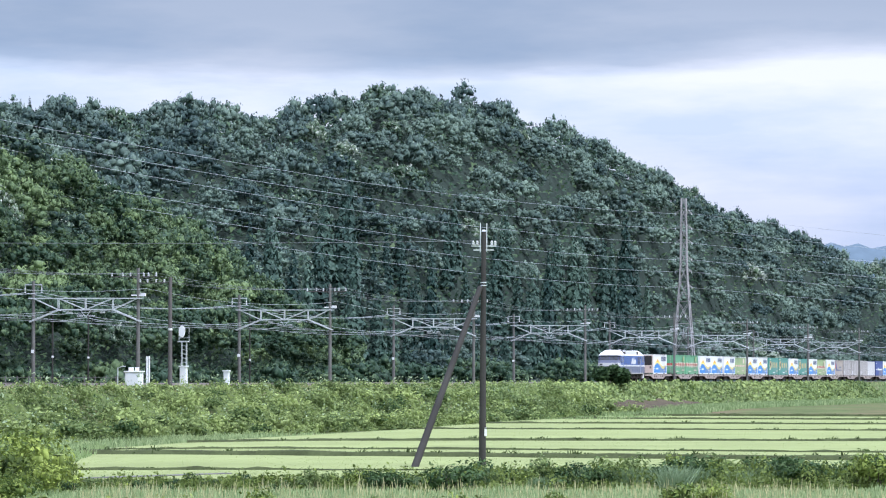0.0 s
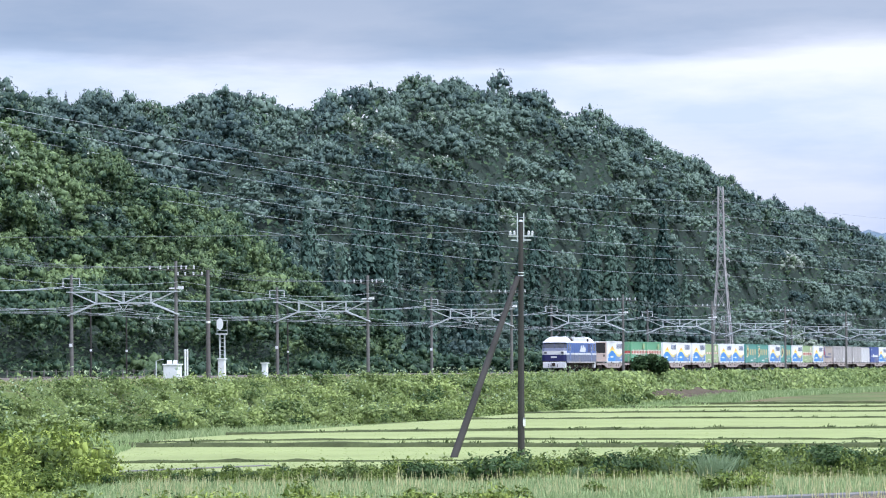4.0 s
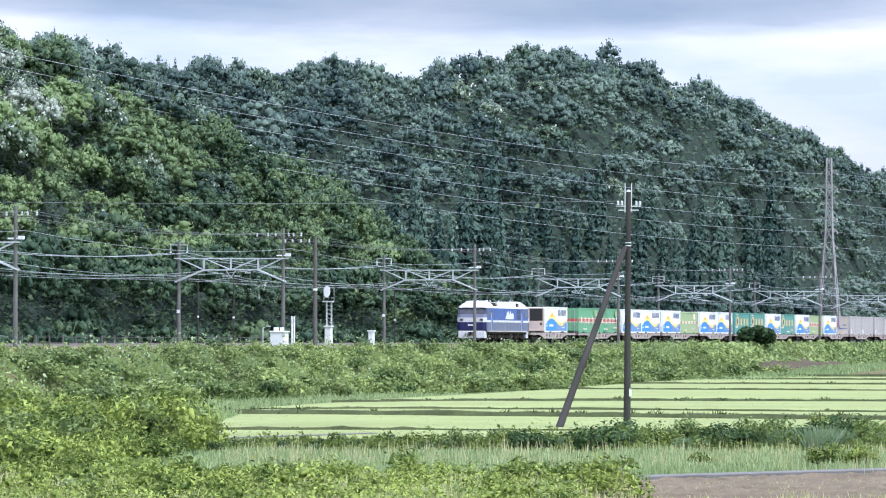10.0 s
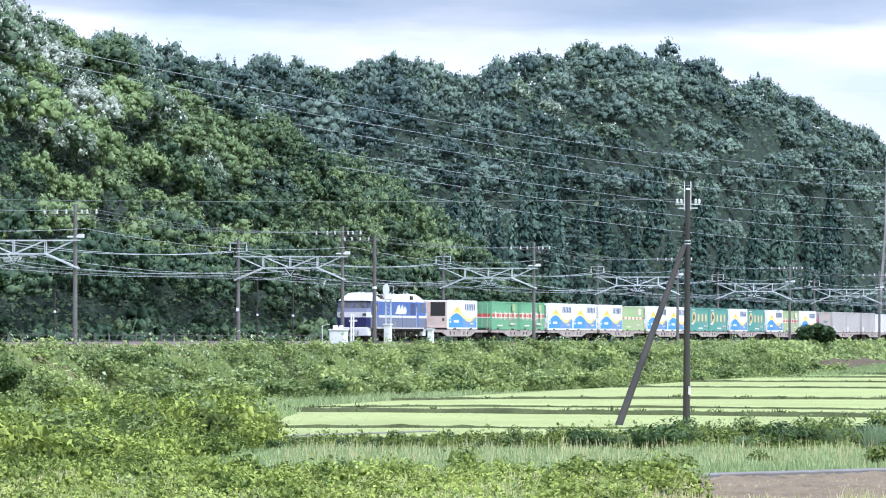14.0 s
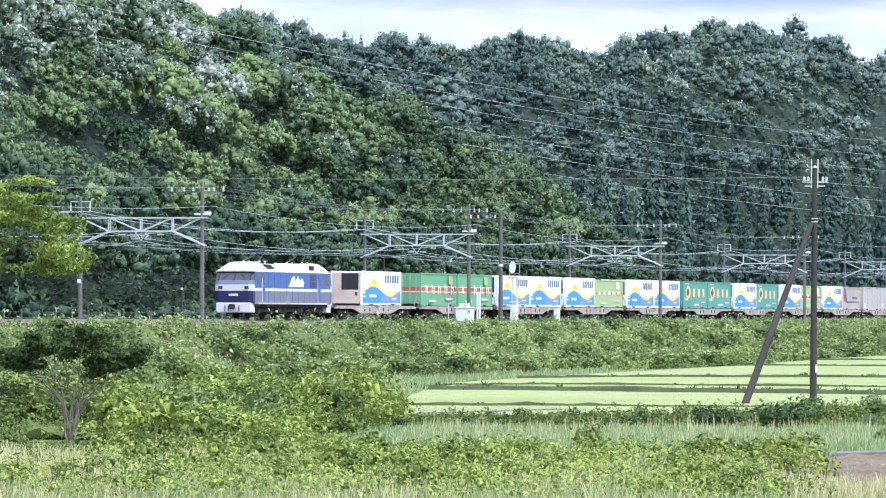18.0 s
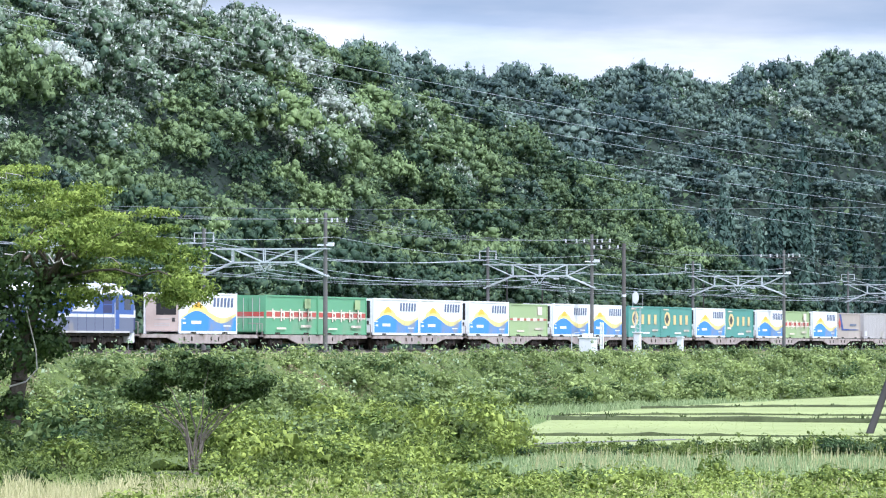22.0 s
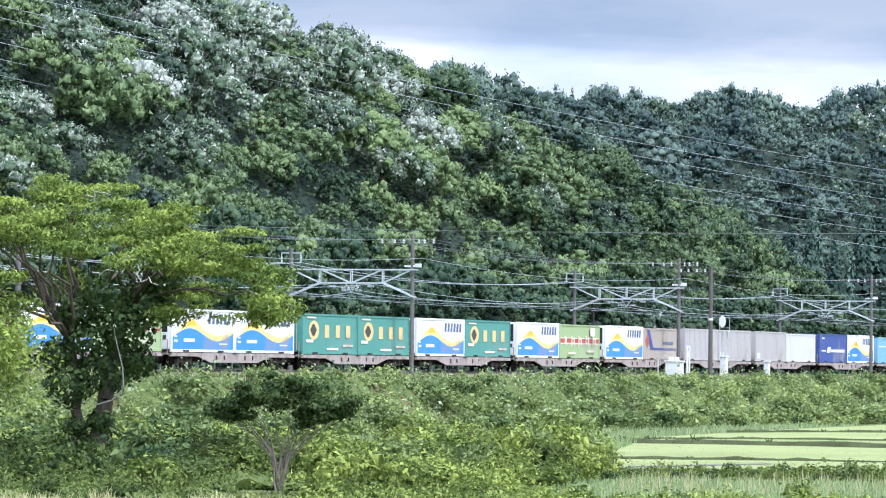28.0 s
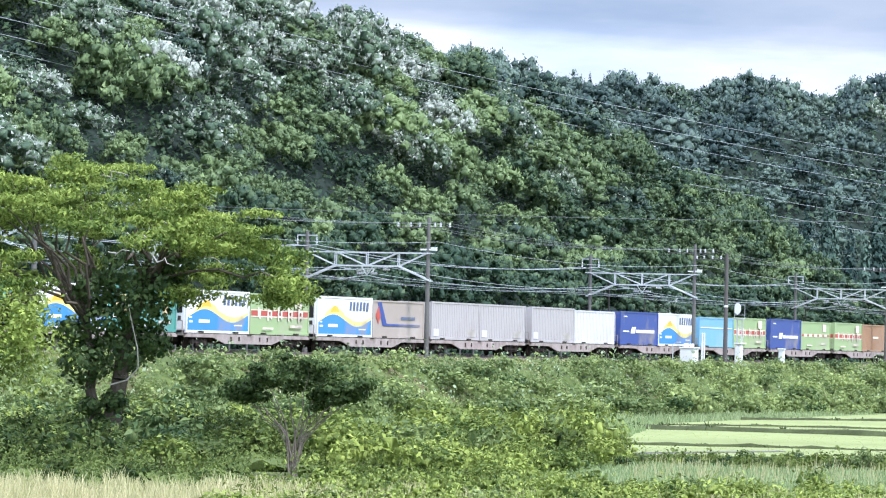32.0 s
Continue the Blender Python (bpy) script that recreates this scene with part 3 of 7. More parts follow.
def make_woods():
    rng = np.random.default_rng(11)
    near = [crown_shape(rng, 62, 16, 0.042, rng.uniform(0.75, 0.95)) for k in range(8)]
    flower = [crown_shape(rng, 54, 18, 0.036, rng.uniform(0.75, 0.95), 0.36) for k in range(5)]
    far = [crown_shape(rng, 32, 10, 0.056, rng.uniform(0.75, 0.95)) for k in range(8)]
    far_flower = [crown_shape(rng, 34, 15, 0.050, 0.85, 0.3) for k in range(3)]
    storeyed = [crown_shape(rng, 32, 12, 0.060, 0.85, 0.0, 4) for k in range(5)]
    small = [crown_shape(rng, 20, 6, 0.09) for k in range(4)]
    cedar = [conifer_shape(rng, 560, 0.22) for k in range(4)]

    def crest(az, which):
        return float(np.interp(az, *((SPUR_AZ_R, SPUR_R) if which == 0 else (MAIN_AZ_R, MAIN_R))))

    def foot(az, which):
        phi = radians(max(math.degrees(TRACK) - az, 2.5))
        return max((124, 142)[which] / math.sin(phi), crest(az, which) - 130)

    def rows(spots, wmin, wmax, kind):
        P = []
        X, Y = np.array([q[2] for q in spots]), np.array([q[3] for q in spots])
        Z = ground_height(X, Y)
        patch = rough_noise(X * 2.5, Y * 2.5, 21)
        for (az, d, x, y), z, b in zip(spots, Z, patch):
            w = wmin + (wmax - wmin) * rng.random() ** 1.4
            tall = rng.uniform(1.0, 1.5)
            over = 4.2 if kind == "spur" and d < foot(az, 0) + 13 else 0.0
            rise = rng.uniform(-1.3, 1.2)
            if kind == "hill" and d > crest(az, 1) - 22:
                w, rise = min(w, 3.2) * 0.9, min(rise, 0.3) - 1.3
                tall *= 1.35
            P.append((x, y, z + over + rise + (0.9 if kind == "hill" else 0.3), w, tall, np.clip((0.38 if kind == "hill" else float(np.interp(az, [-7, -4.5], [0.45, 0.34]))) + (0.2 if kind == "hill" else 0.13) * b + rng.normal() * (0.15 if kind == "hill" else 0.2), 0.08, 0.9)))
        return P

    spur = rows(hill_places(rng, 24000, -12.6, 0.5, 0, 3.1, foot, crest, 14), 1.7, 4.0, "spur")
    main = rows(hill_places(rng, 26000, -6.6, 8.8, 1, 4.2, foot, crest, 20), 1.8, 4.0, "hill")

    def split(P, share, seed):
        X = np.array([(q[0], q[1]) for q in P])
        b = rough_noise(X[:, 0] * 3, X[:, 1] * 3, seed) + np.random.default_rng(seed).normal(size=len(X)) * 1.1
        cut = np.quantile(b, 1 - share)
        return [q for q, v in zip(P, b) if v <= cut], [q for q, v in zip(P, b) if v > cut]

    def is_cedar(q):
        az, d = math.degrees(math.atan2(q[0], q[1])), math.hypot(q[0], q[1])
        f = foot(az, 1)
        return -0.8 < az < 4.6 and d < f + 45 and rng.random() < 0.7

    cedars = [q for q in main if is_cedar(q)]
    main = [q for q in main if q not in set(cedars)]
    pale = [rng.random() < (0.48 if math.degrees(math.atan2(q[0], q[1])) < -5.6 else 0.14) * float(np.interp(q[2], [12, 24], [0.12, 1.3])) for q in spur]
    spur, spur_pale = [q for q, v in zip(spur, pale) if not v], [q for q, v in zip(spur, pale) if v]
    main, main_pale = split(main, 0.07, 32)
    # low growth along the foot of the woods, its low tint painting the shade there
    edge = []
    for k in range(160):
        s, p = rng.uniform(150, 700), rng.uniform(119.5, 127)
        x, y = at(s, p).xy
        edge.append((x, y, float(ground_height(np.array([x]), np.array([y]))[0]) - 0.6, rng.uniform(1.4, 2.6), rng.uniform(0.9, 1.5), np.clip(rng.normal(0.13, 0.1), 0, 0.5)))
    plant_wood("wood_edge", edge, small, M["leaf_wood"], "low undergrowth along the foot of the woods, shade put into its tint", 6)
    # undergrowth that closes the gaps between the crowns, tinted dark as the shade in them
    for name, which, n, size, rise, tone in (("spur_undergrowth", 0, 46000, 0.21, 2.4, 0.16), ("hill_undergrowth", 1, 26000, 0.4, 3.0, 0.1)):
        az = rng.uniform((-12.6, -6.6)[which], (0.5, 8.8)[which], n)
        f = np.array([foot(a, which) for a in az]) - 3
        c = np.array([max(crest(a, which), foot(a, which) + 40) for a in az]) + 9
        d = f + (c - f) * rng.uniform(0, 1, n)
        x, y = d * np.sin(np.radians(az)), d * np.cos(np.radians(az))
        z = ground_height(x, y) + rise * rng.uniform(0, 1, n) ** 1.5
        S = unit(rng.normal(size=(n, 3)) * 0.35 + [0, -0.35, 0.9])
        q = leaf_tris(rng, np.stack([x, y, z], -1), unit(S + rng.normal(size=(n, 3)) * 0.3), size)
        tagged(loose_object(name, q, M["leaf_wood"], np.clip(rng.normal(tone, 0.12, n), 0, 0.5), S), "undergrowth beneath the hillside trees, tinted dark for the shade there", "woodland", kind="stuff")
    low = [q for q in spur if math.hypot(q[0], q[1]) < foot(math.degrees(math.atan2(q[0], q[1])), 0) + 16]
    spur = [q for q in spur if q not in set(low)]
    # tint cut to 0.3: the shadow under the overhanging crowns, as leaf colour
    plant_wood("foot_wood", [(x, y, z, min(w, 2.6), hf, t * 0.3) for x, y, z, w, hf, t in low], far, M["leaf_wood"], "trees along the foot of the hill, overhang shade put into their tint", 7)
    plant_wood("spur_wood", spur, near, M["leaf_wood"], "dense dark green broadleaf trees on the near hillside", 1)
    plant_wood("spur_blossom_wood", spur_pale, flower, M["leaf_pale"], "pale blossoming crowns among the hillside trees", 2)
    flat = [q for q in main if -3.4 < math.degrees(math.atan2(q[0], q[1])) < 1.2 and math.hypot(q[0], q[1]) < foot(math.degrees(math.atan2(q[0], q[1])), 1) + 75 and rng.random() < 0.6]
    main = [q for q in main if q not in set(flat)]
    # both far hill woods wear leaf colours with the haze put in
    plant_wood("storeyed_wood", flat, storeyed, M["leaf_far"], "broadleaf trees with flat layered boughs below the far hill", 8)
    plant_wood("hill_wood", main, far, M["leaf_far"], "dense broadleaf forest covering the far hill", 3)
    plant_wood("hill_blossom_wood", main_pale, far_flower, M["leaf_pale"], "pale silvery crowns on the far hill", 4)
    # cedars that stand out along the ridge: bearing, height angle of the tip
    ridge = []
    for az, el in ((-8.13, 4.42), (-7.9, 4.28), (-7.57, 4.42), (-7.42, 4.28), (-7.16, 4.35), (-6.88, 4.42), (-6.78, 4.44), (-6.6, 4.2), (-5.4, 4.04), (-5.27, 4.12), (-5.12, 4.0), (-4.98, 4.03), (-4.68, 3.88), (-4.4, 3.74), (-3.95, 3.66), (-3.68, 3.72), (-3.5, 3.62), (-3.2, 3.5)):
        d = crest(az, 0 if az < -6.7 else 1) + rng.uniform(-3, 3)
        x, y = d * math.sin(radians(az)), d * math.cos(radians(az))
        z = float(ground_height(np.array([x]), np.array([y]))[0])
        tall = EYE.z + d * math.tan(radians(el)) - z
        w = tall * rng.uniform(0.14, 0.19)
        ridge.append((x, y, z, w, tall / (6.0 * w), rng.uniform(0.05, 0.3)))
    cedars = [(x, y, z, w * 0.5, hf * 1.1, t) for x, y, z, w, hf, t in cedars]
    plant_wood("cedar_wood", cedars + ridge, cedar, M["leaf_cedar"], "dark narrow cedars at the foot and on the ridge", 5)


make_woods()

# ---- overhead line along the railway ----
RAIL_TOP = 4.04
GATES = [210.9 + 59.6 * k for k in range(10)]
FAR_MAST, NEAR_MAST = 112.4, 103.6


def insulator(bm, a, n=3, r=0.075, down=True):
    """A short string of white discs below a."""
    for k in range(n):
        z = -0.10 * k - 0.06
        lathe(bm, (a[0], a[1], a[2] + z), [(-0.045, 0.03), (-0.04, r), (0.0, r * 0.8), (0.035, 0.03)], 8)
    return bm


def mast(name, top, bottom, r0, r1, material, m):
    ob = new(name)
    ob.matrix_world = m
    part("shaft", tube(bmesh.new(), (0, 0, bottom), (0, 0, top), r0, r1, 12), material, ob, smooth=False)
    return ob


def gantry():
    """A steel portal over both tracks: two concrete masts, a trussed beam, hanging gear. Its y runs from the near mast to the far one."""
    g = new("catenary_gantry")
    far, near = FAR_MAST - NEAR_MAST, 0.0
    z0 = 3.6
    part("far_mast", tube(bmesh.new(), (0, far, z0), (0, far, 12.25), 0.17, 0.12, 12), M["concrete"], g, "grey concrete mast")
    part("near_mast", tube(bmesh.new(), (0, near, z0), (0, near, 13.25), 0.17, 0.12, 12), M["concrete"], g, "grey concrete mast")
    b = bmesh.new()
    zt, zl, ze = 10.85, 9.93, 8.96
    y1, y2 = far * 0.76, far * 0.24
    for dx in (-0.17, 0.17):
        bar(b, (dx, far + 0.35, zt), (dx, near - 0.35, zt - 0.03), 0.085)
    part("top_chord", b, M["galv"], g, "white galvanised steel")
    b = bmesh.new()
    for dx in (-0.17, 0.17):
        bar(b, (dx, y1 + 0.02, zl), (dx, y2 - 0.02, zl), 0.10)
    part("bottom_chord", b, M["galv"], g)
    for ya, za, yb, zb in ((far + 0.3, ze, y1, zl), (near - 0.25, ze, y2, zl)):
        b = bmesh.new()
        for dx in (-0.17, 0.17):
            bar(b, (dx, ya, za), (dx, yb, zb), 0.10)
        part("knee_brace", b, M["galv"], g)
    for ya, yb in ((far, y1), (y1, y1), (y1, far / 2), (far / 2, far / 2), (y2, far / 2), (y2, y2), (near, y2)):
        b = bmesh.new()
        for dx in (-0.15, 0.15):
            bar(b, (dx, ya, zt), (dx, yb, zl), 0.055)
        part("lattice_bar", b, M["galv"], g)
    part("drop_bracket", bar(bar(bmesh.new(), (0, far / 2 - 0.45, zl), (0, far / 2, 9.3), 0.06), (0, far / 2 + 0.45, zl), (0, far / 2, 9.3), 0.06), M["galv"], g)
    for y in (far / 2 - 0.5, far / 2 + 0.5, y1 - 0.9, y2 + 0.9):
        b = bmesh.new()
        for k in range(4):
            lathe(b, (0, y + 0.12 * k - 0.2, 9.42 if abs(y - far / 2) < 1 else 9.7), [(-0.05, 0.05), (0, 0.085), (0.05, 0.05)], 8, (0, 1, 0))
        part("insulator", b, M["insul"], g, "white porcelain discs")
    for y in (2.75, 6.55):
        part("steady_arm", bar(bar(bmesh.new(), (0, far / 2, 9.3), (0, y, 9.0), 0.045), (0, y - 0.5, 9.0), (0, y + 0.8, 9.0), 0.04), M["galv"], g)
    b = bmesh.new()
    bar(b, (0, far - 0.72, 11.95), (0, far + 0.72, 11.95), 0.07)
    for y in (far - 0.7, far + 0.7):
        bar(b, (0, y, 11.95), (0, y, 11.7), 0.05)
    part("crossarm", b, M["galv"], g)
    for y in (far - 0.7, far + 0.7):
        part("insulator", insulator(bmesh.new(), (0, y, 11.72), 4), M["insul"], g, "white porcelain discs")
    part("crossarm", bar(bmesh.new(), (0, -1.55, 12.55), (0, 2.3, 12.55), 0.06), M["rust_pole"], g, "dark steel crossarm")
    for y in (-1.5, -0.85, -0.45, 0.65, 1.3, 2.2):
        part("insulator", lathe(bmesh.new(), (0, y, 12.55), [(0.02, 0.04), (0.08, 0.085), (0.16, 0.055), (0.2, 0.085), (0.3, 0.045), (0.34, 0.03)], 8), M["insul"], g, "white porcelain pin insulator")
    part("feeder_bracket", box(boxed(-0.1, 0.1, -0.55, 0.55, 11.02, 11.12), -0.12, 0.12, -0.6, -0.2, 11.0, 11.24), M["white"], g, "white feeder bracket")
    part("number_plate", boxed(-0.19, -0.165, far - 0.13, far + 0.13, 6.45, 6.72, bevel=0.005), M["white"], g, "small white plate")
    return tagged(g, "grey concrete masts carrying a white steel portal truss over the tracks", "catenary gantry", "gantries along the railway")


GANTRY = gantry()
GANTRY.matrix_world = along(GATES[0], NEAR_MAST)
for s in GATES[1:]:
    copy_thing(GANTRY, along(s, NEAR_MAST))


def line_span(name, p, z, r, material, drop, label, cat):
    """A wire hung from gantry to gantry."""
    pts = []
    ss = [GATES[0] - 119.2, GATES[0] - 59.6, *GATES, GATES[-1] + 59.6, GATES[-1] + 119.2]
    for a, b in zip(ss, ss[1:]):
        pts += sag(at(a, p, z), at(b, p, z), drop, 10)[:-1]
    pts.append(at(ss[-1], p, z))
    tagged(wire(name, pts, r, material), label, cat, "wires over the tracks")


for p in (FAR_MAST - 0.7, FAR_MAST + 0.7):
    line_span("feeder_wire", p, 11.3, 0.022, M["wire"], 0.75, "bare aluminium feeder cable between masts", "wire")
for p in (106.35, 110.15):
    line_span("catenary_wire", p, 9.85, 0.016, M["wire"], 0.75, "grey catenary wire above the track", "wire")
    line_span("contact_wire", p, 9.0, 0.016, M["wire_dark"], 0.08, "copper contact wire above the track", "wire")
for p in (102.1, 103.15, 104.9, 105.8):
    line_span("signal_wire", p, 12.85, 0.010, M["wire_dark"], 0.6, "thin dark wire on pin insulators", "wire")
line_span("earth_wire", NEAR_MAST - 0.7, 11.6, 0.014, M["wire"], 0.7, "bare aluminium cable between masts", "wire")
line_span("return_wire", FAR_MAST + 0.2, 9.4, 0.014, M["wire"], 0.5, "bare aluminium cable beside the far mast", "wire")


def hangers():
    """Thin steel posts that stand behind the far track."""
    for s, p, top in ((341.5, 114.6, 10.6), (355.3, 116.0, 10.0), (298.7, 116.0, 7.7), (401, 114.6, 10.4)):
        ob = mast("steel_post", top, 3.3, 0.075, 0.06, M["pole"], along(s, p, 0))
        part("collar", tube(bmesh.new(), (0, 0, 6.15), (0, 0, 6.32), 0.1, 0.1, 10), M["white"], ob, "white band")
        tagged(ob, "slim grey steel post behind the far track", "post", "posts behind the track")


hangers()


def brown_pole(s, p, top, label):
    ob = mast("telegraph_pole", top, 3.4, 0.19, 0.14, M["rust_pole"], along(s, p, 0))
    part("band", tube(bmesh.new(), (0, 0, 8.25), (0, 0, 8.42), 0.185, 0.185, 12), M["white"], ob, "pale band")
    part("crossarm", bar(bmesh.new(), (0, -0.2, top - 0.45), (0, 2.6, top - 0.45), 0.06), M["rust_pole"], ob)
    for y in (0.5, 1.2, 1.9, 2.5):
        part("insulator", lathe(bmesh.new(), (0, y, top - 0.45), [(0.02, 0.04), (0.08, 0.085), (0.16, 0.055), (0.2, 0.085), (0.3, 0.045)], 8), M["insul"], ob, "white porcelain pin insulator")
    tagged(ob, label, "pole")


brown_pole(330.0, 100.9, 12.5, "weathered brown telegraph pole beside the trackside cabinets")


# ---- trackside cabinets and signal ----
def signal():
    g = new("railway_signal")
    g.matrix_world = along(333.2, 100.7, 3.2)
    b = bmesh.new()
    for y in (-0.2, 0.2):
        for x in (-0.12, 0.12):
            bar(b, (x, y, 1.2), (x, y, 4.2), 0.045)
    part("ladder_post", b, M["galv"], g, "grey lattice post")
    for k in range(8):
        part("rung", bar(bmesh.new(), (-0.12, -0.2, 1.5 + 0.33 * k), (-0.12, 0.2, 1.62 + 0.33 * k), 0.03), M["galv"], g)
    b = bmesh.new()
    vs = bmesh.ops.create_cone(b, cap_ends=True, segments=24, radius1=0.27, radius2=0.27, depth=0.06)["verts"]
    bmesh.ops.transform(b, verts=vs, matrix=Matrix.Translation((-0.32, 0.1, 5.0)) @ pose(0, 0, 0, 0, 90, 0) @ Matrix.Diagonal((1.75, 1, 1, 1)))
    part("backplate", b, M["white"], g, "white oval plate")
    b = bmesh.new()
    for z in (4.75, 5.1):
        tube(b, (-0.2, 0.1, z), (0.05, 0.1, z), 0.12, 0.12, 14)
    part("lamp_housing", b, M["galv"], g)
    part("platform", boxed(-0.25, 0.25, -0.35, 0.5, 4.15, 4.25), M["galv"], g)
    bm = bmesh.new()
    for z in (4.5, 5.3):
        bar(bm, (0.2, -0.35, z), (0.2, 0.5, z), 0.03)
    for y in (-0.35, 0.5):
        bar(bm, (0.2, y, 4.2), (0.2, y, 5.3), 0.03)
    part("guard_rail", bm, M["galv"], g)
    tagged(g, "white oval colour-light signal seen from behind on a lattice post", "signal")


signal()


def cabinet(name, s, p, w, d, h, z=3.45, label="", roof=True, extras=()):
    g = new(name)
    g.matrix_world = along(s, p, z)
    part("plinth", boxed(-w / 2 - 0.06, w / 2 + 0.06, -d / 2 - 0.06, d / 2 + 0.06, -0.3, 0.15), M["concrete"], g)
    part("body", boxed(-w / 2, w / 2, -d / 2, d / 2, 0.15, h, bevel=0.025), M["white"], g)
    if roof:
        part("roof", boxed(-w / 2 - 0.08, w / 2 + 0.08, -d / 2 - 0.08, d / 2 + 0.08, h, h + 0.1, bevel=0.03), M["white"], g)
    part("door", boxed(-w / 2 - 0.03, -w / 2 - 0.004, -d / 2 + 0.06, d / 2 - 0.06, 0.25, h - 0.1, bevel=0.008), M["white"], g)
    part("handle", boxed(-w / 2 - 0.06, -w / 2 - 0.03, -0.02, 0.02, h * 0.5, h * 0.5 + 0.16), M["galv"], g)
    for x0, x1, y0, y1, z0, z1 in extras:
        part("stack", boxed(x0, x1, y0, y1, z0, z1, bevel=0.02), M["white"], g)
    return tagged(g, label, "cabinet")


cabinet("relay_cabinet", 332.4, 100.5, 0.55, 0.52, 1.85, 3.5, "tall white trackside relay cabinet beside the signal")
cabinet("equipment_hut", 318.6, 100.3, 1.3, 1.1, 1.4, 3.5, "low white trackside equipment box with two stacks",
        extras=((-0.15, 0.15, -0.35, -0.1, 1.4, 1.78), (-0.15, 0.2, 0.1, 0.42, 1.4, 1.78)))
cabinet("junction_cabinet", 344.0, 100.3, 0.5, 0.42, 1.5, 3.5, "small white trackside cabinet in the weeds")
for s, p in ((324.1, 101.0), (324.7, 101.0)):
    ob = mast("white_post", 6.1, 3.3, 0.07, 0.07, M["white"], along(s, p, 0))
    part("cap", tube(bmesh.new(), (0, 0, 6.1), (0, 0, 6.16), 0.08, 0.05, 10), M["white"], ob)
    tagged(ob, "slim white post beside the equipment box", "post", "white posts")
ob = mast("trackside_lamp", 5.25, 3.4, 0.045, 0.04, M["galv"], along(318.2, 101.5, 0))
part("lamp_arm", bar(bmesh.new(), (0, 0, 5.22), (0, -0.35, 5.36), 0.04), M["galv"], ob)
part("lamp_head", box(bmesh.new(), -0.07, 0.07, -0.6, -0.3, 5.34, 5.40), M["galv"], ob)
tagged(ob, "small grey lamp post with a slanted arm", "lamp post")
ob = new("cable_trough")
ob.matrix_world = along(337, 99.6, 3.85)
part("lid", boxed(0, 4.6, -0.15, 0.15, 0.12, 0.2, bevel=0.01), M["concrete"], ob)
part("trough", boxed(0, 4.6, -0.12, 0.12, -0.25, 0.12), M["concrete"], ob)
tagged(ob, "pale concrete cable trough on the embankment edge", "cable trough")


def track_fence():
    """A low mesh fence behind the tracks."""
    g = new("track_fence")
    g.matrix_world = along(238, 118.2, 3.4)
    post = mesh_of("post", boxed(-0.05, 0.05, -0.05, 0.05, 0, 1.25), M["concrete"])
    for k in range(46):
        shared("post", post, g, pose(3.0 * k, 0, 0))
    for z in (0.35, 0.7, 1.1):
        part("rail_wire", bar(bmesh.new(), (0, 0, z), (135, 0, z), 0.03), M["rust_pole"], g)
    tagged(g, "low fence of concrete posts and wires behind the tracks", "fence")


track_fence()


# ---- wooden-looking utility pole with its brace in the paddies ----
def utility_pole():
    foot, bfoot = Vector((8.72, 216.0, 0)), Vector((5.06, 211.5, 0))
    g = new("utility_pole")
    g.location = foot
    lean = Vector((0.08, 0, 12.2))
    part("shaft", tube(bmesh.new(), (0, 0, -0.6), lean * 0.965, 0.185, 0.115, 14), M["pole"], g, "weathered grey-brown shaft")
    part("brace", tube(bmesh.new(), bfoot - foot - Vector((0, 0, 0.4)), (-0.1, -0.12, 9.0), 0.19, 0.13, 14), M["pole"], g, "slanting brace pole")
    b = bmesh.new()
    for a in (-0.13, 0.19):
        bar(b, (a + 0.03, 0.0, 10.75), (a + 0.04, 0.0, 12.2), 0.05)
    part("top_bracket", b, M["galv"], g, "pale steel fork")
    for dz, w in ((11.05, 0.62), (10.85, 0.5)):
        part("crossarm", bar(bmesh.new(), (0.07 - w, 0.1, dz), (0.07 + w, -0.1, dz), 0.06), M["galv"], g)
    for x in (-0.5, -0.3, 0.42, 0.6):
        part("insulator", lathe(bmesh.new(), (x + 0.05, 0, 11.08), [(0, 0.03), (0.05, 0.07), (0.12, 0.05), (0.16, 0.07), (0.24, 0.03)], 8), M["insul"], g, "white porcelain")
    for z in (1.55, 1.9):
        part("plate", boxed(0.1, 0.22, -0.2, -0.185, z, z + (0.42 if z < 1.7 else 0.06), bevel=0.004), M["white"], g, "small white number plate")
    part("cap", lathe(bmesh.new(), lean * 0.965, [(0, 0.12), (0.06, 0.1), (0.1, 0.02)], 12), M["galv"], g)
    for z in (9.05, 9.2):
        part("strap", tube(bmesh.new(), (0.06, 0, z), (0.06, 0, z + 0.05), 0.155, 0.155, 14), M["galv"], g)
    tagged(g, "weathered grey utility pole with a slanting brace beside the paddies", "utility pole")
    return foot


POLE_FOOT = utility_pole()


# ---- transmission pylon ----
PYLON = Vector((780 * math.sin(radians(4.98)), 780 * math.cos(radians(4.98)), 3.4))


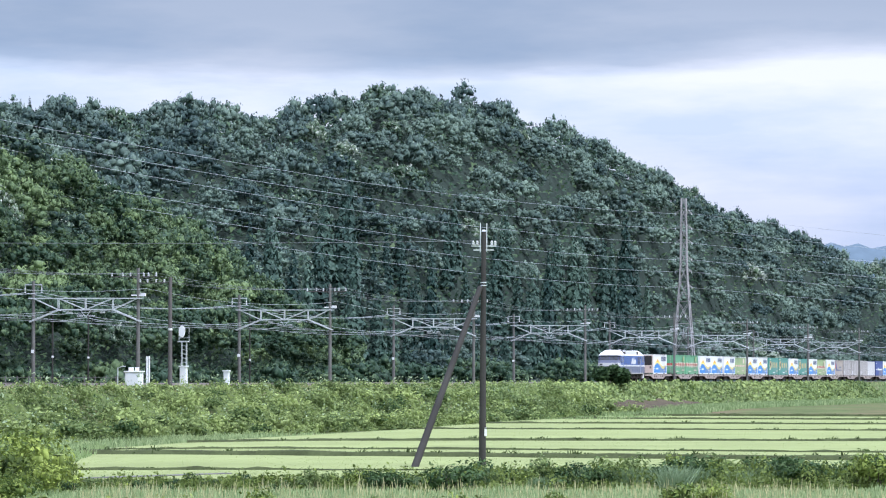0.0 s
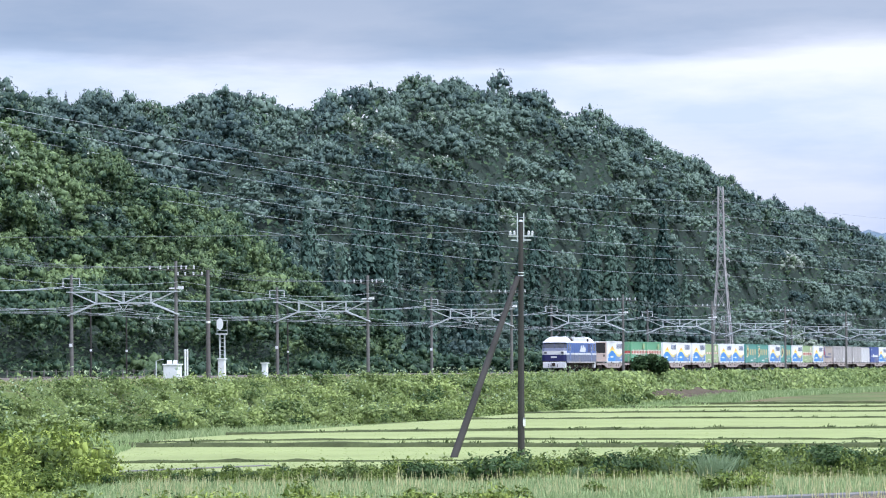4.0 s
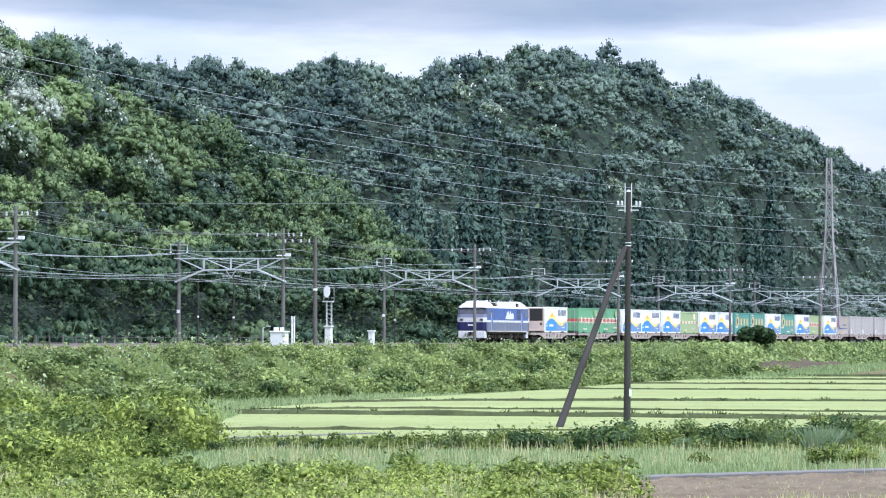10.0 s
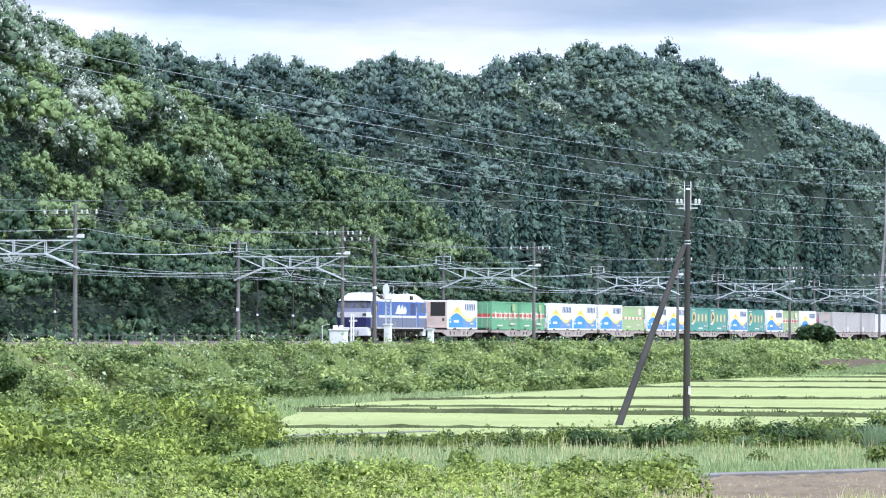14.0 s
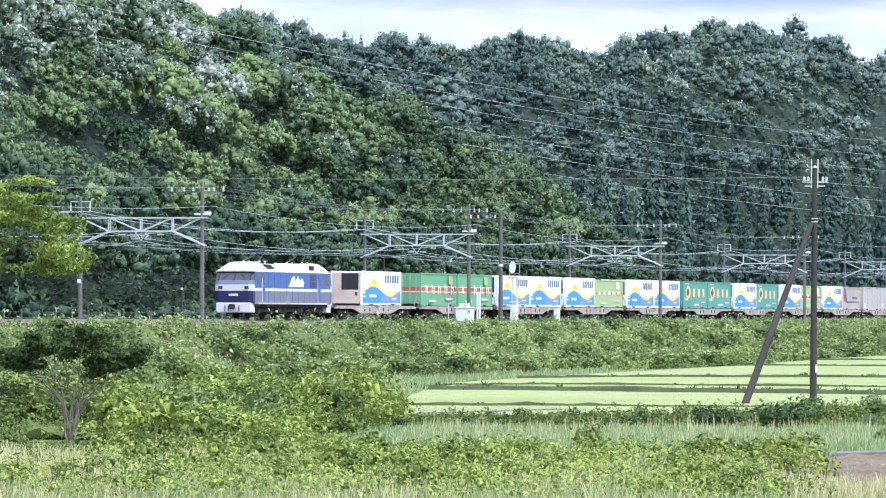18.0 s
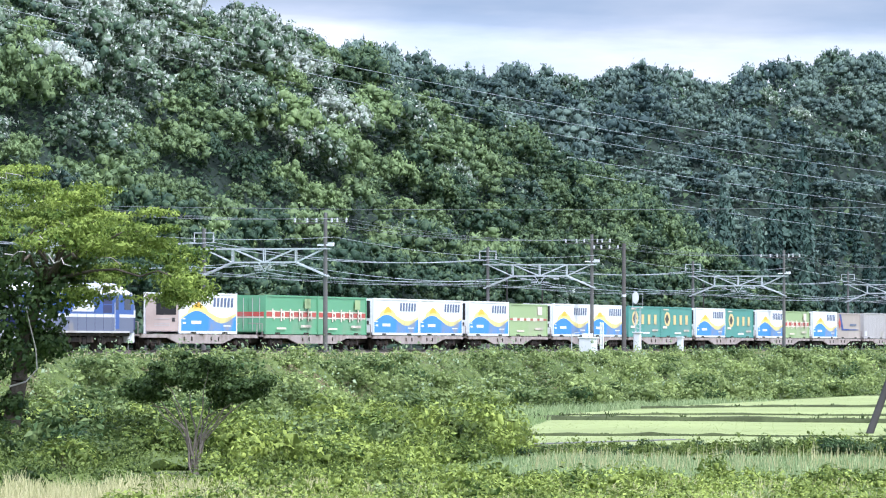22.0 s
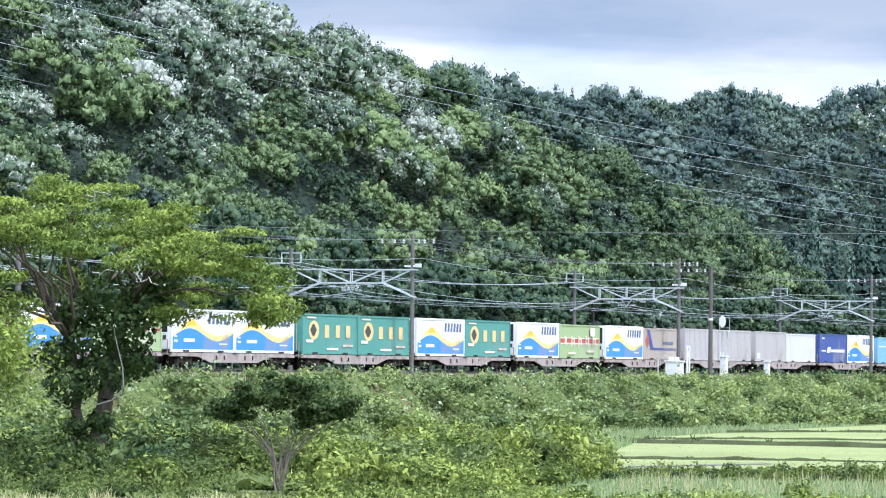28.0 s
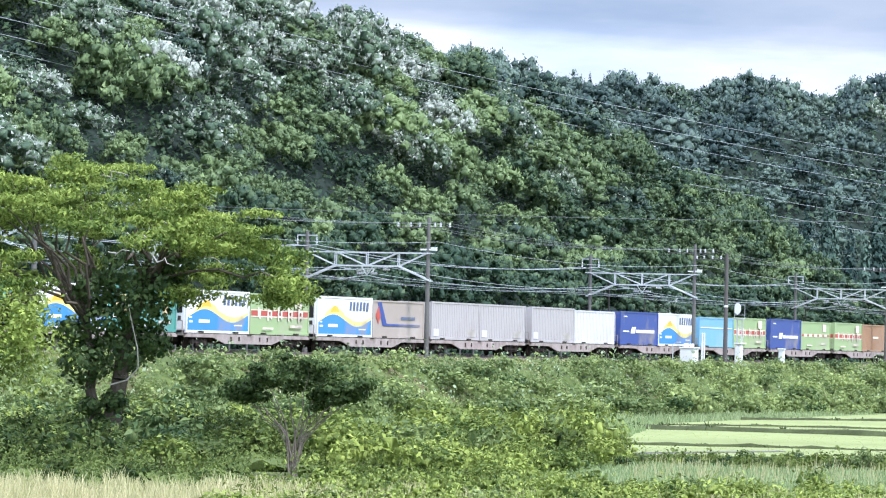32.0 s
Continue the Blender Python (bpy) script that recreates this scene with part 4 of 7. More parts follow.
def pylon():
    g = new("transmission_pylon")
    g.location = PYLON
    g.rotation_euler = (0, 0, radians(-12))
    H, W, N = 33.6, 2.15, 0.42
    lev = [0, 6, 11, 15, 18.5, 21.5, 24, 26.2, 28.2, 30, 31.8]

    def half(z):
        return W + (0.62 - W) * min(z / 20, 1) if z < 20 else 0.62 + (N - 0.62) * (z - 20) / (H - 20)

    for sx in (-1, 1):
        for sy in (-1, 1):
            for a, c in zip(lev, lev[1:] + [H]):
                part("leg", bar(bmesh.new(), (sx * half(a), sy * half(a), a), (sx * half(c), sy * half(c), c), 0.17), M["pylon"], g)
    for a, c in zip(lev, lev[1:]):
        for sx, sy, tx, ty in ((-1, -1, 1, -1), (1, -1, 1, 1), (1, 1, -1, 1), (-1, 1, -1, -1)):
            part("bracing", bar(bmesh.new(), (sx * half(a), sy * half(a), a), (tx * half(c), ty * half(c), c), 0.08), M["pylon"], g)
            part("bracing", bar(bmesh.new(), (tx * half(a), ty * half(a), a), (sx * half(c), sy * half(c), c), 0.08), M["pylon"], g)
            part("bracing", bar(bmesh.new(), (sx * half(c), sy * half(c), c), (tx * half(c), ty * half(c), c), 0.08), M["pylon"], g)
    tips = []
    for z in (30.9, 28.2, 25.6, 22.6, 20.4, 17.6):
        for s in (-1, 1):
            b = bmesh.new()
            tip = (s * 1.45, 0, z + 0.05)
            for y in (-0.4, 0.4):
                bar(b, (s * 0.4, y, z), tip, 0.09)
                bar(b, (s * 0.4, y, z + 0.7), tip, 0.07)
            part("crossarm", b, M["pylon"], g)
            part("insulator", insulator(bmesh.new(), tip, 4, 0.11), M["insul"], g, "white disc string")
        tips.append(PYLON + Vector((-1.4, -0.3, z - 0.1)))
    part("peak", bar(bar(bmesh.new(), (-0.4, 0, 31.6), (0, 0, H), 0.12), (0.4, 0, 31.6), (0, 0, H), 0.12), M["pylon"], g)
    tagged(g, "grey steel lattice transmission pylon at the foot of the hill", "pylon")
    return tips


TIPS = pylon()


def power_lines():
    for tip, rise in zip(TIPS, (-1.08, 0.6, 2.4, 3.6, 4.6, 6.3)):
        far = Vector((-72.6, 291.0, tip.z + rise))
        w = wire("power_line", sag(tip, far, 3.5, 40), 0.024, M["wire"])
        tagged(w, "long aluminium power line sagging from the pylon", "power line", "power lines")
        w = wire("power_line", sag(tip + Vector((2.8, 0, 0)), Vector((430, 1250, tip.z + 4)), 6.0, 24), 0.024, M["wire"])
        tagged(w, "long aluminium power line sagging from the pylon", "power line", "power lines")
    for dx, z in ((-0.45, 11.3),):
        w = wire("service_wire", sag(POLE_FOOT + Vector((dx, 0, z)), (-75, 232 + dx, 13.3), 0.7, 24), 0.012, M["wire_dark"])
        tagged(w, "thin dark service wire from the utility pole", "power line", "service wires")


power_lines()

# ---- the freight train ----
T_LOCO = 106.35


def front_place(t):
    """Metres along the railway of the locomotive's front at t: it gains speed slowly."""
    return 537.5 - 13.563 * t - 0.0291 * t * t


TRAIN = []                               # (thing, metres behind the front, height)


def paint(name, color, rough=0.5, dirt=(0.30, 0.27, 0.23), amount=0.18):
    return mat(name, color, rough, 0.0, vary=0.07, scale=0.7, fine=9, bump=0.03, dirt=dirt, dirt_amount=amount)


C = {
    "white": paint("container_white", (0.86, 0.87, 0.86), dirt=(0.62, 0.60, 0.56), amount=0.1), "blue": paint("wave_blue", (0.055, 0.27, 0.66)), "yellow": paint("wave_yellow", (0.93, 0.78, 0.25)),
    "orange": paint("sun_orange", (0.92, 0.52, 0.05)), "ink": paint("lettering_ink", (0.10, 0.14, 0.24)), "green": paint("container_green", (0.13, 0.37, 0.20), dirt=(0.22, 0.33, 0.21)),
    "red": paint("stripe_red", (0.50, 0.085, 0.065)), "cream": paint("lettering_cream", (0.80, 0.70, 0.58)), "lime": paint("container_pale_green", (0.34, 0.46, 0.22), dirt=(0.4, 0.42, 0.28)),
    "teal": paint("container_teal", (0.085, 0.30, 0.25), dirt=(0.17, 0.30, 0.27)), "gold": paint("emblem_gold", (0.75, 0.56, 0.25)), "dark": paint("emblem_dark", (0.06, 0.055, 0.05)),
    "beige": paint("container_beige", (0.42, 0.36, 0.31), dirt=(0.5, 0.45, 0.4)), "grey": paint("container_grey", (0.48, 0.46, 0.45), dirt=(0.38, 0.34, 0.32)), "silver": paint("container_silver", (0.66, 0.66, 0.66), dirt=(0.5, 0.48, 0.46)),
    "navy": paint("container_navy", (0.045, 0.085, 0.30)), "sky": paint("container_sky_blue", (0.20, 0.44, 0.62), dirt=(0.3, 0.45, 0.55)), "brown": paint("container_brown", (0.40, 0.24, 0.14)),
    "chassis": mat("wagon_frame", (0.40, 0.345, 0.315), 0.85, vary=0.3, scale=1.5, fine=14, bump=0.1, dirt=(0.20, 0.16, 0.13)), "bogie": mat("bogie_grime", (0.045, 0.038, 0.033), 0.85, vary=0.4, scale=3, fine=20, bump=0.2, dirt=(0.12, 0.09, 0.07)),
    "cream_end": paint("cooling_end_cream", (0.60, 0.49, 0.42), dirt=(0.4, 0.31, 0.25), amount=0.25), "frame": paint("container_frame_grey", (0.55, 0.53, 0.49)), "rubber": mat("black_rubber", (0.02, 0.02, 0.02), 0.6, vary=0.2, bump=0),
    "loco_blue": paint("locomotive_blue", (0.040, 0.105, 0.34), 0.35, amount=0.08), "loco_navy": paint("locomotive_navy", (0.022, 0.026, 0.11), 0.35, amount=0.05), "loco_pale": paint("locomotive_pale_blue", (0.14, 0.16, 0.235), 0.4, amount=0.08),
    "loco_white": paint("locomotive_white", (0.68, 0.69, 0.70), 0.4, dirt=(0.5, 0.48, 0.45), amount=0.12), "roof": paint("locomotive_roof", (0.60, 0.60, 0.60), 0.6), "panto": mat("pantograph_grey", (0.10, 0.10, 0.11), 0.5, 0.4, vary=0.2, bump=0),
}
glass = bpy.data.materials.new("dark_cab_glass")
glass.use_nodes = True
gb = glass.node_tree.nodes["Principled BSDF"]
gb.inputs["Base Color"].default_value, gb.inputs["Roughness"].default_value = (0.05, 0.055, 0.065, 1), 0.08
gb.inputs["Specular IOR Level"].default_value = 0.6
lens = bpy.data.materials.new("headlight_lens")
lens.use_nodes = True
lb = lens.node_tree.nodes["Principled BSDF"]
lb.inputs["Base Color"].default_value, lb.inputs["Roughness"].default_value = (0.08, 0.08, 0.09, 1), 0.1

L31, W31, H31 = 9.41, 2.49, 2.60


def panel(outline, y, thick=0.006):
    """A thin painted sheet on a side wall: outline in (x, z), its face at y."""
    bm = bmesh.new()
    a = [bm.verts.new((x, y, z)) for x, z in outline]
    b = [bm.verts.new((x, y + thick * (1 if y > 0 else -1), z)) for x, z in outline]
    n = len(outline)
    bm.faces.new(a)
    bm.faces.new(b[::-1])
    for k in range(n):
        bm.faces.new((a[k], a[(k + 1) % n], b[(k + 1) % n], b[k]))
    bmesh.ops.recalc_face_normals(bm, faces=bm.faces)
    return bm


def rect(x0, x1, z0, z1):
    return [(x0, z0), (x1, z0), (x1, z1), (x0, z1)]


def container(body, label, height=H31, width=W31, ribs=0, frame=None, reefer=False, end=None):
    """A nine-metre freight container: shell, corner posts, rails, castings, end doors."""
    g = new("freight_container")
    L, W, H = L31 / 2, width / 2, height
    fr = frame or body
    bm = boxed(-L + 0.05, L - 0.05, -W + 0.04, W - 0.04, 0.14, H - 0.03)
    part("shell", bm, C[body], g)
    if ribs:
        rib = mesh_of("rib", boxed(-0.06, 0.06, -0.02, 0.02, 0.22, H - 0.14), C[body])
        for k in range(ribs):
            for s in (-1, 1):
                shared("rib", rib, g, pose(-L + 0.25 + (2 * L - 0.5) * (k + 0.5) / ribs, s * (W - 0.04), 0))
    for x in (-L + 0.07, L - 0.07):
        for y in (-W + 0.06, W - 0.06):
            part("corner_post", boxed(x - 0.07, x + 0.07, y - 0.065, y + 0.065, 0.0, H, bevel=0.012), C[fr], g)
    for y in (-W + 0.05, W - 0.05):
        part("bottom_rail", boxed(-L + 0.14, L - 0.14, y - 0.055, y + 0.055, 0.02, 0.17), C[fr], g)
        part("top_rail", boxed(-L + 0.14, L - 0.14, y - 0.05, y + 0.05, H - 0.11, H - 0.002), C[fr], g)
    for x in (-2.6, 2.6):
        part("fork_pocket", boxed(x - 0.45, x + 0.45, -W - 0.012, -W + 0.03, 0.03, 0.13), C["bogie"], g)
    if reefer:
        part("cooling_unit", boxed(-L - 0.045, -L + 0.06, -0.98, 0.38, 1.18, 2.42, bevel=0.02), C["rubber"], g, "dark cooling grille")
        part("unit_panel", boxed(-L - 0.03, -L + 0.05, -0.95, 0.95, 0.3, 1.12, bevel=0.03), C[end or "frame"], g)
        part("end_panel", boxed(-L - 0.035, -L + 0.05, -1.1, 1.1, 0.18, H - 0.12, bevel=0.02), C[end or "frame"], g)
        for z in (0.5, 0.62, 0.9):
            part("vent_slot", boxed(-L - 0.05, -L + 0.03, -0.55, 0.5, z, z + 0.05), C["frame"], g)
        part("control_box", boxed(-L - 0.06, -L + 0.03, -0.9, -0.7, 0.75, 1.0, bevel=0.01), C["dark"], g)
    else:
        for y in (-0.58, 0.58):
            d = part("end_door", boxed(-L + 0.0, -L + 0.046, y - 0.55, y + 0.55, 0.2, H - 0.15, bevel=0.008), C[end or body], g)
            for k in (-0.25, 0.25):
                part("lock_rod", tube(bmesh.new(), (-L - 0.02, y + k, 0.25), (-L - 0.02, y + k, H - 0.2), 0.018, n=6), C["frame"], d)
    return tagged(g, label, "freight container", "containers on the train")


def side_marks(g, marks, W=W31):
    """Painted marks on both long sides: (name, outline, colour)."""
    for s in (-1, 1):
        for k, (name, outline, color) in enumerate(marks):
            o = outline if s < 0 else [(-x, z) for x, z in outline]
            part(name, panel(o, s * (W / 2 - 0.03 + 0.004 * k), 0.008), C[color], g)


def wave(x, low, amp):
    return low + amp * math.cos((x + 2.2) * math.tau / 8.6)


def sun_container(label="white container painted with an orange sun over a blue wave", reefer=False):
    g = container("white", label, reefer=True, end="cream_end" if reefer else "white", ribs=0)
    xs = [-4.55 + 9.1 * k / 40 for k in range(41)]
    top = [(x, 1.06 + 0.38 * math.cos((x + 2.0) * math.tau / 8.2) * (1.0 if x < 2.1 else 1.0)) for x in xs]
    band = [(x, z + 0.10 + 0.13 * (1 + math.cos((x - 1.3) * math.tau / 9.5))) for x, z in top]
    disc = [(-1.75 + 0.78 * math.cos(math.pi * k / 14), 1.45 + 0.55 * math.sin(math.pi * k / 14)) for k in range(15)]
    halo = [(-1.75 + 1.7 * math.cos(math.pi * k / 14), 1.3 + 0.56 * math.sin(math.pi * k / 14)) for k in range(15)]
    marks = [("halo", halo, "yellow"), ("sun", disc, "orange"), ("yellow_band", top + band[::-1], "yellow"), ("blue_wave", [(-4.55, 0.18), (4.55, 0.18)] + top[::-1], "blue")]
    side_marks(g, marks)
    ink = []
    for k in range(6):
        x, z0, z1 = 0.75 + 0.58 * k, 1.62, 2.40
        ink.append(("lettering_bar", [(x, z0 + 0.1), (x + 0.34, z0 + 0.1), (x + 0.44, z1 - 0.1), (x + 0.10, z1 - 0.1)], "ink"))
    side_marks(g, ink[:])
    small = [("lettering_bar", rect(-2.9, -1.3, 0.62, 0.82), "white"), ("lettering_bar", rect(-4.3, -3.9, 0.9, 0.98), "white"), ("lettering_bar", rect(-4.3, -3.8, 0.62, 0.74), "white"), ("lettering_bar", rect(2.4, 3.6, 0.48, 0.56), "white")]
    for s in (-1, 1):
        for name, o, c in small:
            part(name, panel([(x if s < 0 else -x, z) for x, z in o], s * (W31 / 2 - 0.01), 0.008), C[c], g)
    return g


def green_container(body, label, height=H31, thin=False):
    g = container(body, label, height=height, ribs=0)
    z0, z1 = (1.18, 1.48) if not thin else (1.22, 1.36)
    m = [("red_stripe", rect(-4.55, 4.55, z0, z1), "red")]
    if not thin:
        m += [("cream_line", rect(-4.55, 4.55, z0 - 0.1, z0 - 0.02), "cream"), ("cream_line", rect(-4.55, 4.55, z1 + 0.02, z1 + 0.08), "cream")]
    for k in range(5):
        x = -3.3 + 1.62 * k
        w = 0.45 if k == 0 else 0.72
        if thin:
            m.append(("lettering_bar", rect(x - 0.5, x + 0.5, 1.16, 1.42), "cream"))
        else:
            m.append(("lettering_bar", rect(x - w / 2, x + w / 2, z0 - 0.1, z0 + 0.02), "cream"))
            m.append(("lettering_bar", rect(x - w / 2, x - w / 2 + 0.2, z0 - 0.3 if k else z0, z1 + 0.22), "cream"))
            m.append(("lettering_bar", rect(x + w / 2 - 0.22, x + w / 2, z0 - 0.2, z1 + 0.1), "cream"))
            m.append(("lettering_bar", rect(x - w / 2, x + w / 2, z1 - 0.05, z1 + 0.08), "cream"))
    m += [("paper_panel", rect(2.2, 3.3, height - 0.85, height - 0.2), "lime" if body == "green" else "cream"), ("lettering_bar", rect(1.5, 3.4, 0.48, 0.64), "cream"), ("lettering_bar", rect(-2.9, -1.2, 0.34, 0.46), "cream")]
    side_marks(g, m)
    for z in (z0 + 0.02,):
        part("end_stripe", boxed(-L31 / 2 - 0.012, -L31 / 2 - 0.002, -1.12, 1.12, z0, z1), C["red"], g, "red stripe")
        part("end_line", boxed(-L31 / 2 - 0.012, -L31 / 2 - 0.002, -1.12, 1.12, z0 - 0.09, z0 - 0.02), C["cream"], g)
    return g


def teal_container():
    g = container("teal", "teal-green container with a gold oval emblem and cream lettering", ribs=0)
    oval = [(-2.75 + 0.88 * math.cos(math.tau * k / 20), 1.55 + 0.62 * math.sin(math.tau * k / 20)) for k in range(20)]
    inner = [(-2.85 + 0.5 * math.cos(math.tau * k / 12) * (1.15 if k % 3 == 0 else 0.8), 1.55 + 0.4 * math.sin(math.tau * k / 12)) for k in range(12)]
    m = [("emblem", oval, "gold"), ("emblem_shape", inner, "dark")]
    for k, x in enumerate((-0.55, 1.3, 3.1)):
        m.append(("lettering_bar", rect(x - 0.36, x + 0.36, 1.08, 1.9), "gold"))
    m += [("lettering_bar", rect(-0.6, 1.4, 0.28, 0.42), "white"), ("lettering_bar", rect(-4.1, -2.9, 0.75, 0.95), "cream"), ("lettering_bar", rect(2.2, 3.9, 0.5, 0.66), "cream"), ("lettering_bar", rect(-4.0, -2.5, 2.3, 2.4), "cream")]
    side_marks(g, m)
    return g


def plain_container(body, label, marks=(), ribs=24, height=H31, frame=None):
    g = container(body, label, ribs=ribs, height=height, frame=frame)
    if marks:
        side_marks(g, list(marks), W31 + 0.03)
    return g


KINDS = {
    "sun": sun_container("white refrigerated container with an orange sun over a blue wave"), "cold": sun_container("white refrigerated container with an orange sun and a cream-coloured cooling end", True),
    "green": green_container("green", "green container with a red stripe and cream lettering"),
    "lime": green_container("lime", "pale green container with a thin red dashed stripe", 2.5, True),
    "pale": green_container("lime", "pale green container with a red stripe and cream lettering", 2.55),
    "teal": teal_container(),
    "beige": plain_container("beige", "dusty beige container with a blue angled mark", (("mark", [(-3.9, 2.4), (-3.2, 2.4), (-2.2, 0.95), (3.9, 0.95), (3.9, 0.8), (-2.9, 0.8)], "navy"), ("star", [(-4.2, 1.5), (-3.7, 2.1), (-3.3, 1.5), (-3.7, 0.9)], "red"), ("lettering_bar", rect(0.4, 3.0, 1.25, 1.45), "ink")), 0, 2.5),
    "grey": plain_container("grey", "dusty grey ribbed container with two grey patches", (("patch", rect(2.3, 3.9, 0.25, 0.75), "frame"), ("patch", rect(-4.3, -3.3, 0.25, 0.75), "silver")), 26),
    "silver": plain_container("silver", "clean silver-white ribbed container", (), 26, 2.5),
    "navy": plain_container("navy", "navy blue container with a white mark and lettering", (("lettering_bar", rect(-0.9, 3.8, 0.95, 1.2), "white"), ("mark", [(-2.2, 0.9), (-1.2, 0.9), (-0.9, 1.4), (-1.9, 1.4)], "white"), ("lettering_bar", rect(-4.0, -2.6, 1.0, 1.12), "white"), ("lettering_bar", rect(-3.9, -3.1, 2.15, 2.25), "white")), 0, 2.6),
    "sky": plain_container("sky", "light blue container with a white line", (("line", rect(-4.4, 4.4, 1.55, 1.63), "white"),), 0, 2.45),
    "brown": plain_container("brown", "rusty brown ribbed container", (("lettering_bar", rect(-1, 1, 1.2, 1.4), "cream"),), 24, 2.5),
}
USED = set()


def load(kind, behind):
    g = KINDS[kind]
    if kind in USED:
        g = copy_thing(g, Matrix())
    USED.add(kind)
    TRAIN.append((g, behind + L31 / 2, RAIL_TOP + 1.03))


def bogie_parts(g, x):
    b = bmesh.new()
    for y in (-0.98, 0.98):
        box(b, x - 1.25, x + 1.25, y - 0.06, y + 0.06, 0.42, 0.62, bevel=0.02)
        for dx in (-0.93, 0.93):
            box(b, x + dx - 0.17, x + dx + 0.17, y - 0.11, y + 0.11, 0.3, 0.68, bevel=0.03)
        for dx in (-0.25, 0, 0.25):
            tube(b, (x + dx, y, 0.28), (x + dx, y, 0.62), 0.07, n=8)
    box(b, x - 0.2, x + 0.2, -1.0, 1.0, 0.45, 0.7)
    fr = part("bogie", b, C["bogie"], g, "dark grimy bogie frame")
    for dx in (-0.93, 0.93):
        w = bmesh.new()
        for y in (-0.53, 0.53):
            lathe(w, (x + dx, y - 0.065, 0.43), [(0, 0.40), (0.0, 0.43), (0.1, 0.42), (0.105, 0.45), (0.13, 0.45), (0.13, 0.3)], 14, (0, 1, 0))
        tube(w, (x + dx, -0.6, 0.43), (x + dx, 0.6, 0.43), 0.08, n=8)
        part("wheelset", w, C["bogie"], fr)
    return fr


def wagon():
    """A container flat wagon, 20.4 m over its couplers, x from its front coupler."""
    g = new("container_wagon")
    b = bmesh.new()
    for y in (-1.18, 1.18):
        out = [(0.55, 1.0), (0.55, 0.78), (4.7, 0.78), (6.6, 0.42), (13.8, 0.42), (15.7, 0.78), (19.85, 0.78), (19.85, 1.0)]
        a = [b.verts.new((x, y - 0.05, z)) for x, z in out]
        c = [b.verts.new((x, y + 0.05, z)) for x, z in out]
        b.faces.new(a)
        b.faces.new(c[::-1])
        for k in range(8):
            b.faces.new((a[k], a[(k + 1) % 8], c[(k + 1) % 8], c[k]))
    bmesh.ops.recalc_face_normals(b, faces=b.faces)
    part("side_sill", b, C["chassis"], g, "dusty grey-brown side beams")
    part("deck", boxed(0.5, 19.9, -1.2, 1.2, 0.86, 0.98), C["chassis"], g)
    part("centre_beam", boxed(0.4, 20.0, -0.25, 0.25, 0.5, 0.86), C["bogie"], g)
    for x in (0.62, 10.05, 10.35, 19.78):
        for y in (-1.2, 1.2):
            part("container_lock", boxed(x - 0.12, x + 0.12, y - 0.08, y + 0.08, 0.96, 1.04), C["bogie"], g)
    for x in (7.4, 8.6, 11.8, 13.0):
        part("side_hook", boxed(x - 0.06, x + 0.06, -1.28, -1.23, 0.6, 0.85), C["bogie"], g)
    part("brake_cylinder", boxed(7.2, 8.6, -0.9, -0.35, 0.42, 0.8, bevel=0.05), C["bogie"], g)
    part("air_tank", boxed(11.2, 12.4, -0.85, -0.4, 0.45, 0.78, bevel=0.1), C["bogie"], g)
    for x0, s in ((0.45, -1), (19.95, 1)):
        b = bmesh.new()
        for y in (-1.1, 1.1):
            bar(b, (x0, y, 0.9), (x0, y, 1.75), 0.045)
        bar(b, (x0, -1.1, 1.75), (x0, -0.5, 1.75), 0.04)
        bar(b, (x0, 1.1, 1.75), (x0, 0.5, 1.75), 0.04)
        bar(b, (x0, -1.1, 0.93), (x0, 1.1, 0.93), 0.05)
        part("end_handrail", b, C["chassis"], g, "grimy end handrails")
        part("coupler", box(boxed(min(x0, x0 + s * 0.42), max(x0, x0 + s * 0.42), -0.1, 0.1, 0.74, 0.94), x0 + s * 0.28 - 0.12, x0 + s * 0.28 + 0.12, -0.17, 0.17, 0.7, 1.0, bevel=0.03), C["bogie"], g)
    bogie_parts(g, 3.0)
    bogie_parts(g, 17.4)
    return tagged(g, "dusty grey-brown flat wagon carrying freight containers", "railway wagon", "wagons of the train")


WAGON = wagon()
LOADS = [(None, None), ("green", "green"), ("sun", "sun"), ("sun", "lime"), ("sun", "sun"), ("teal", "teal"), ("sun", "teal"), ("sun", "pale"), ("sun", "beige"),
         ("grey", "grey"), ("grey", "silver"), ("navy", "sun"), ("sky", "pale"), ("navy", "lime"), ("pale", "brown")]
load("cold", 24.1)
for k, pair in enumerate(LOADS):
    w = WAGON if k == 0 else copy_thing(WAGON, Matrix())
    start = 17.35 + 20.4 * k
    TRAIN.append((w, start, RAIL_TOP))
    for kind, dx in zip(pair, (0.72, 10.27)):
        if kind:
            load(kind, start + dx)


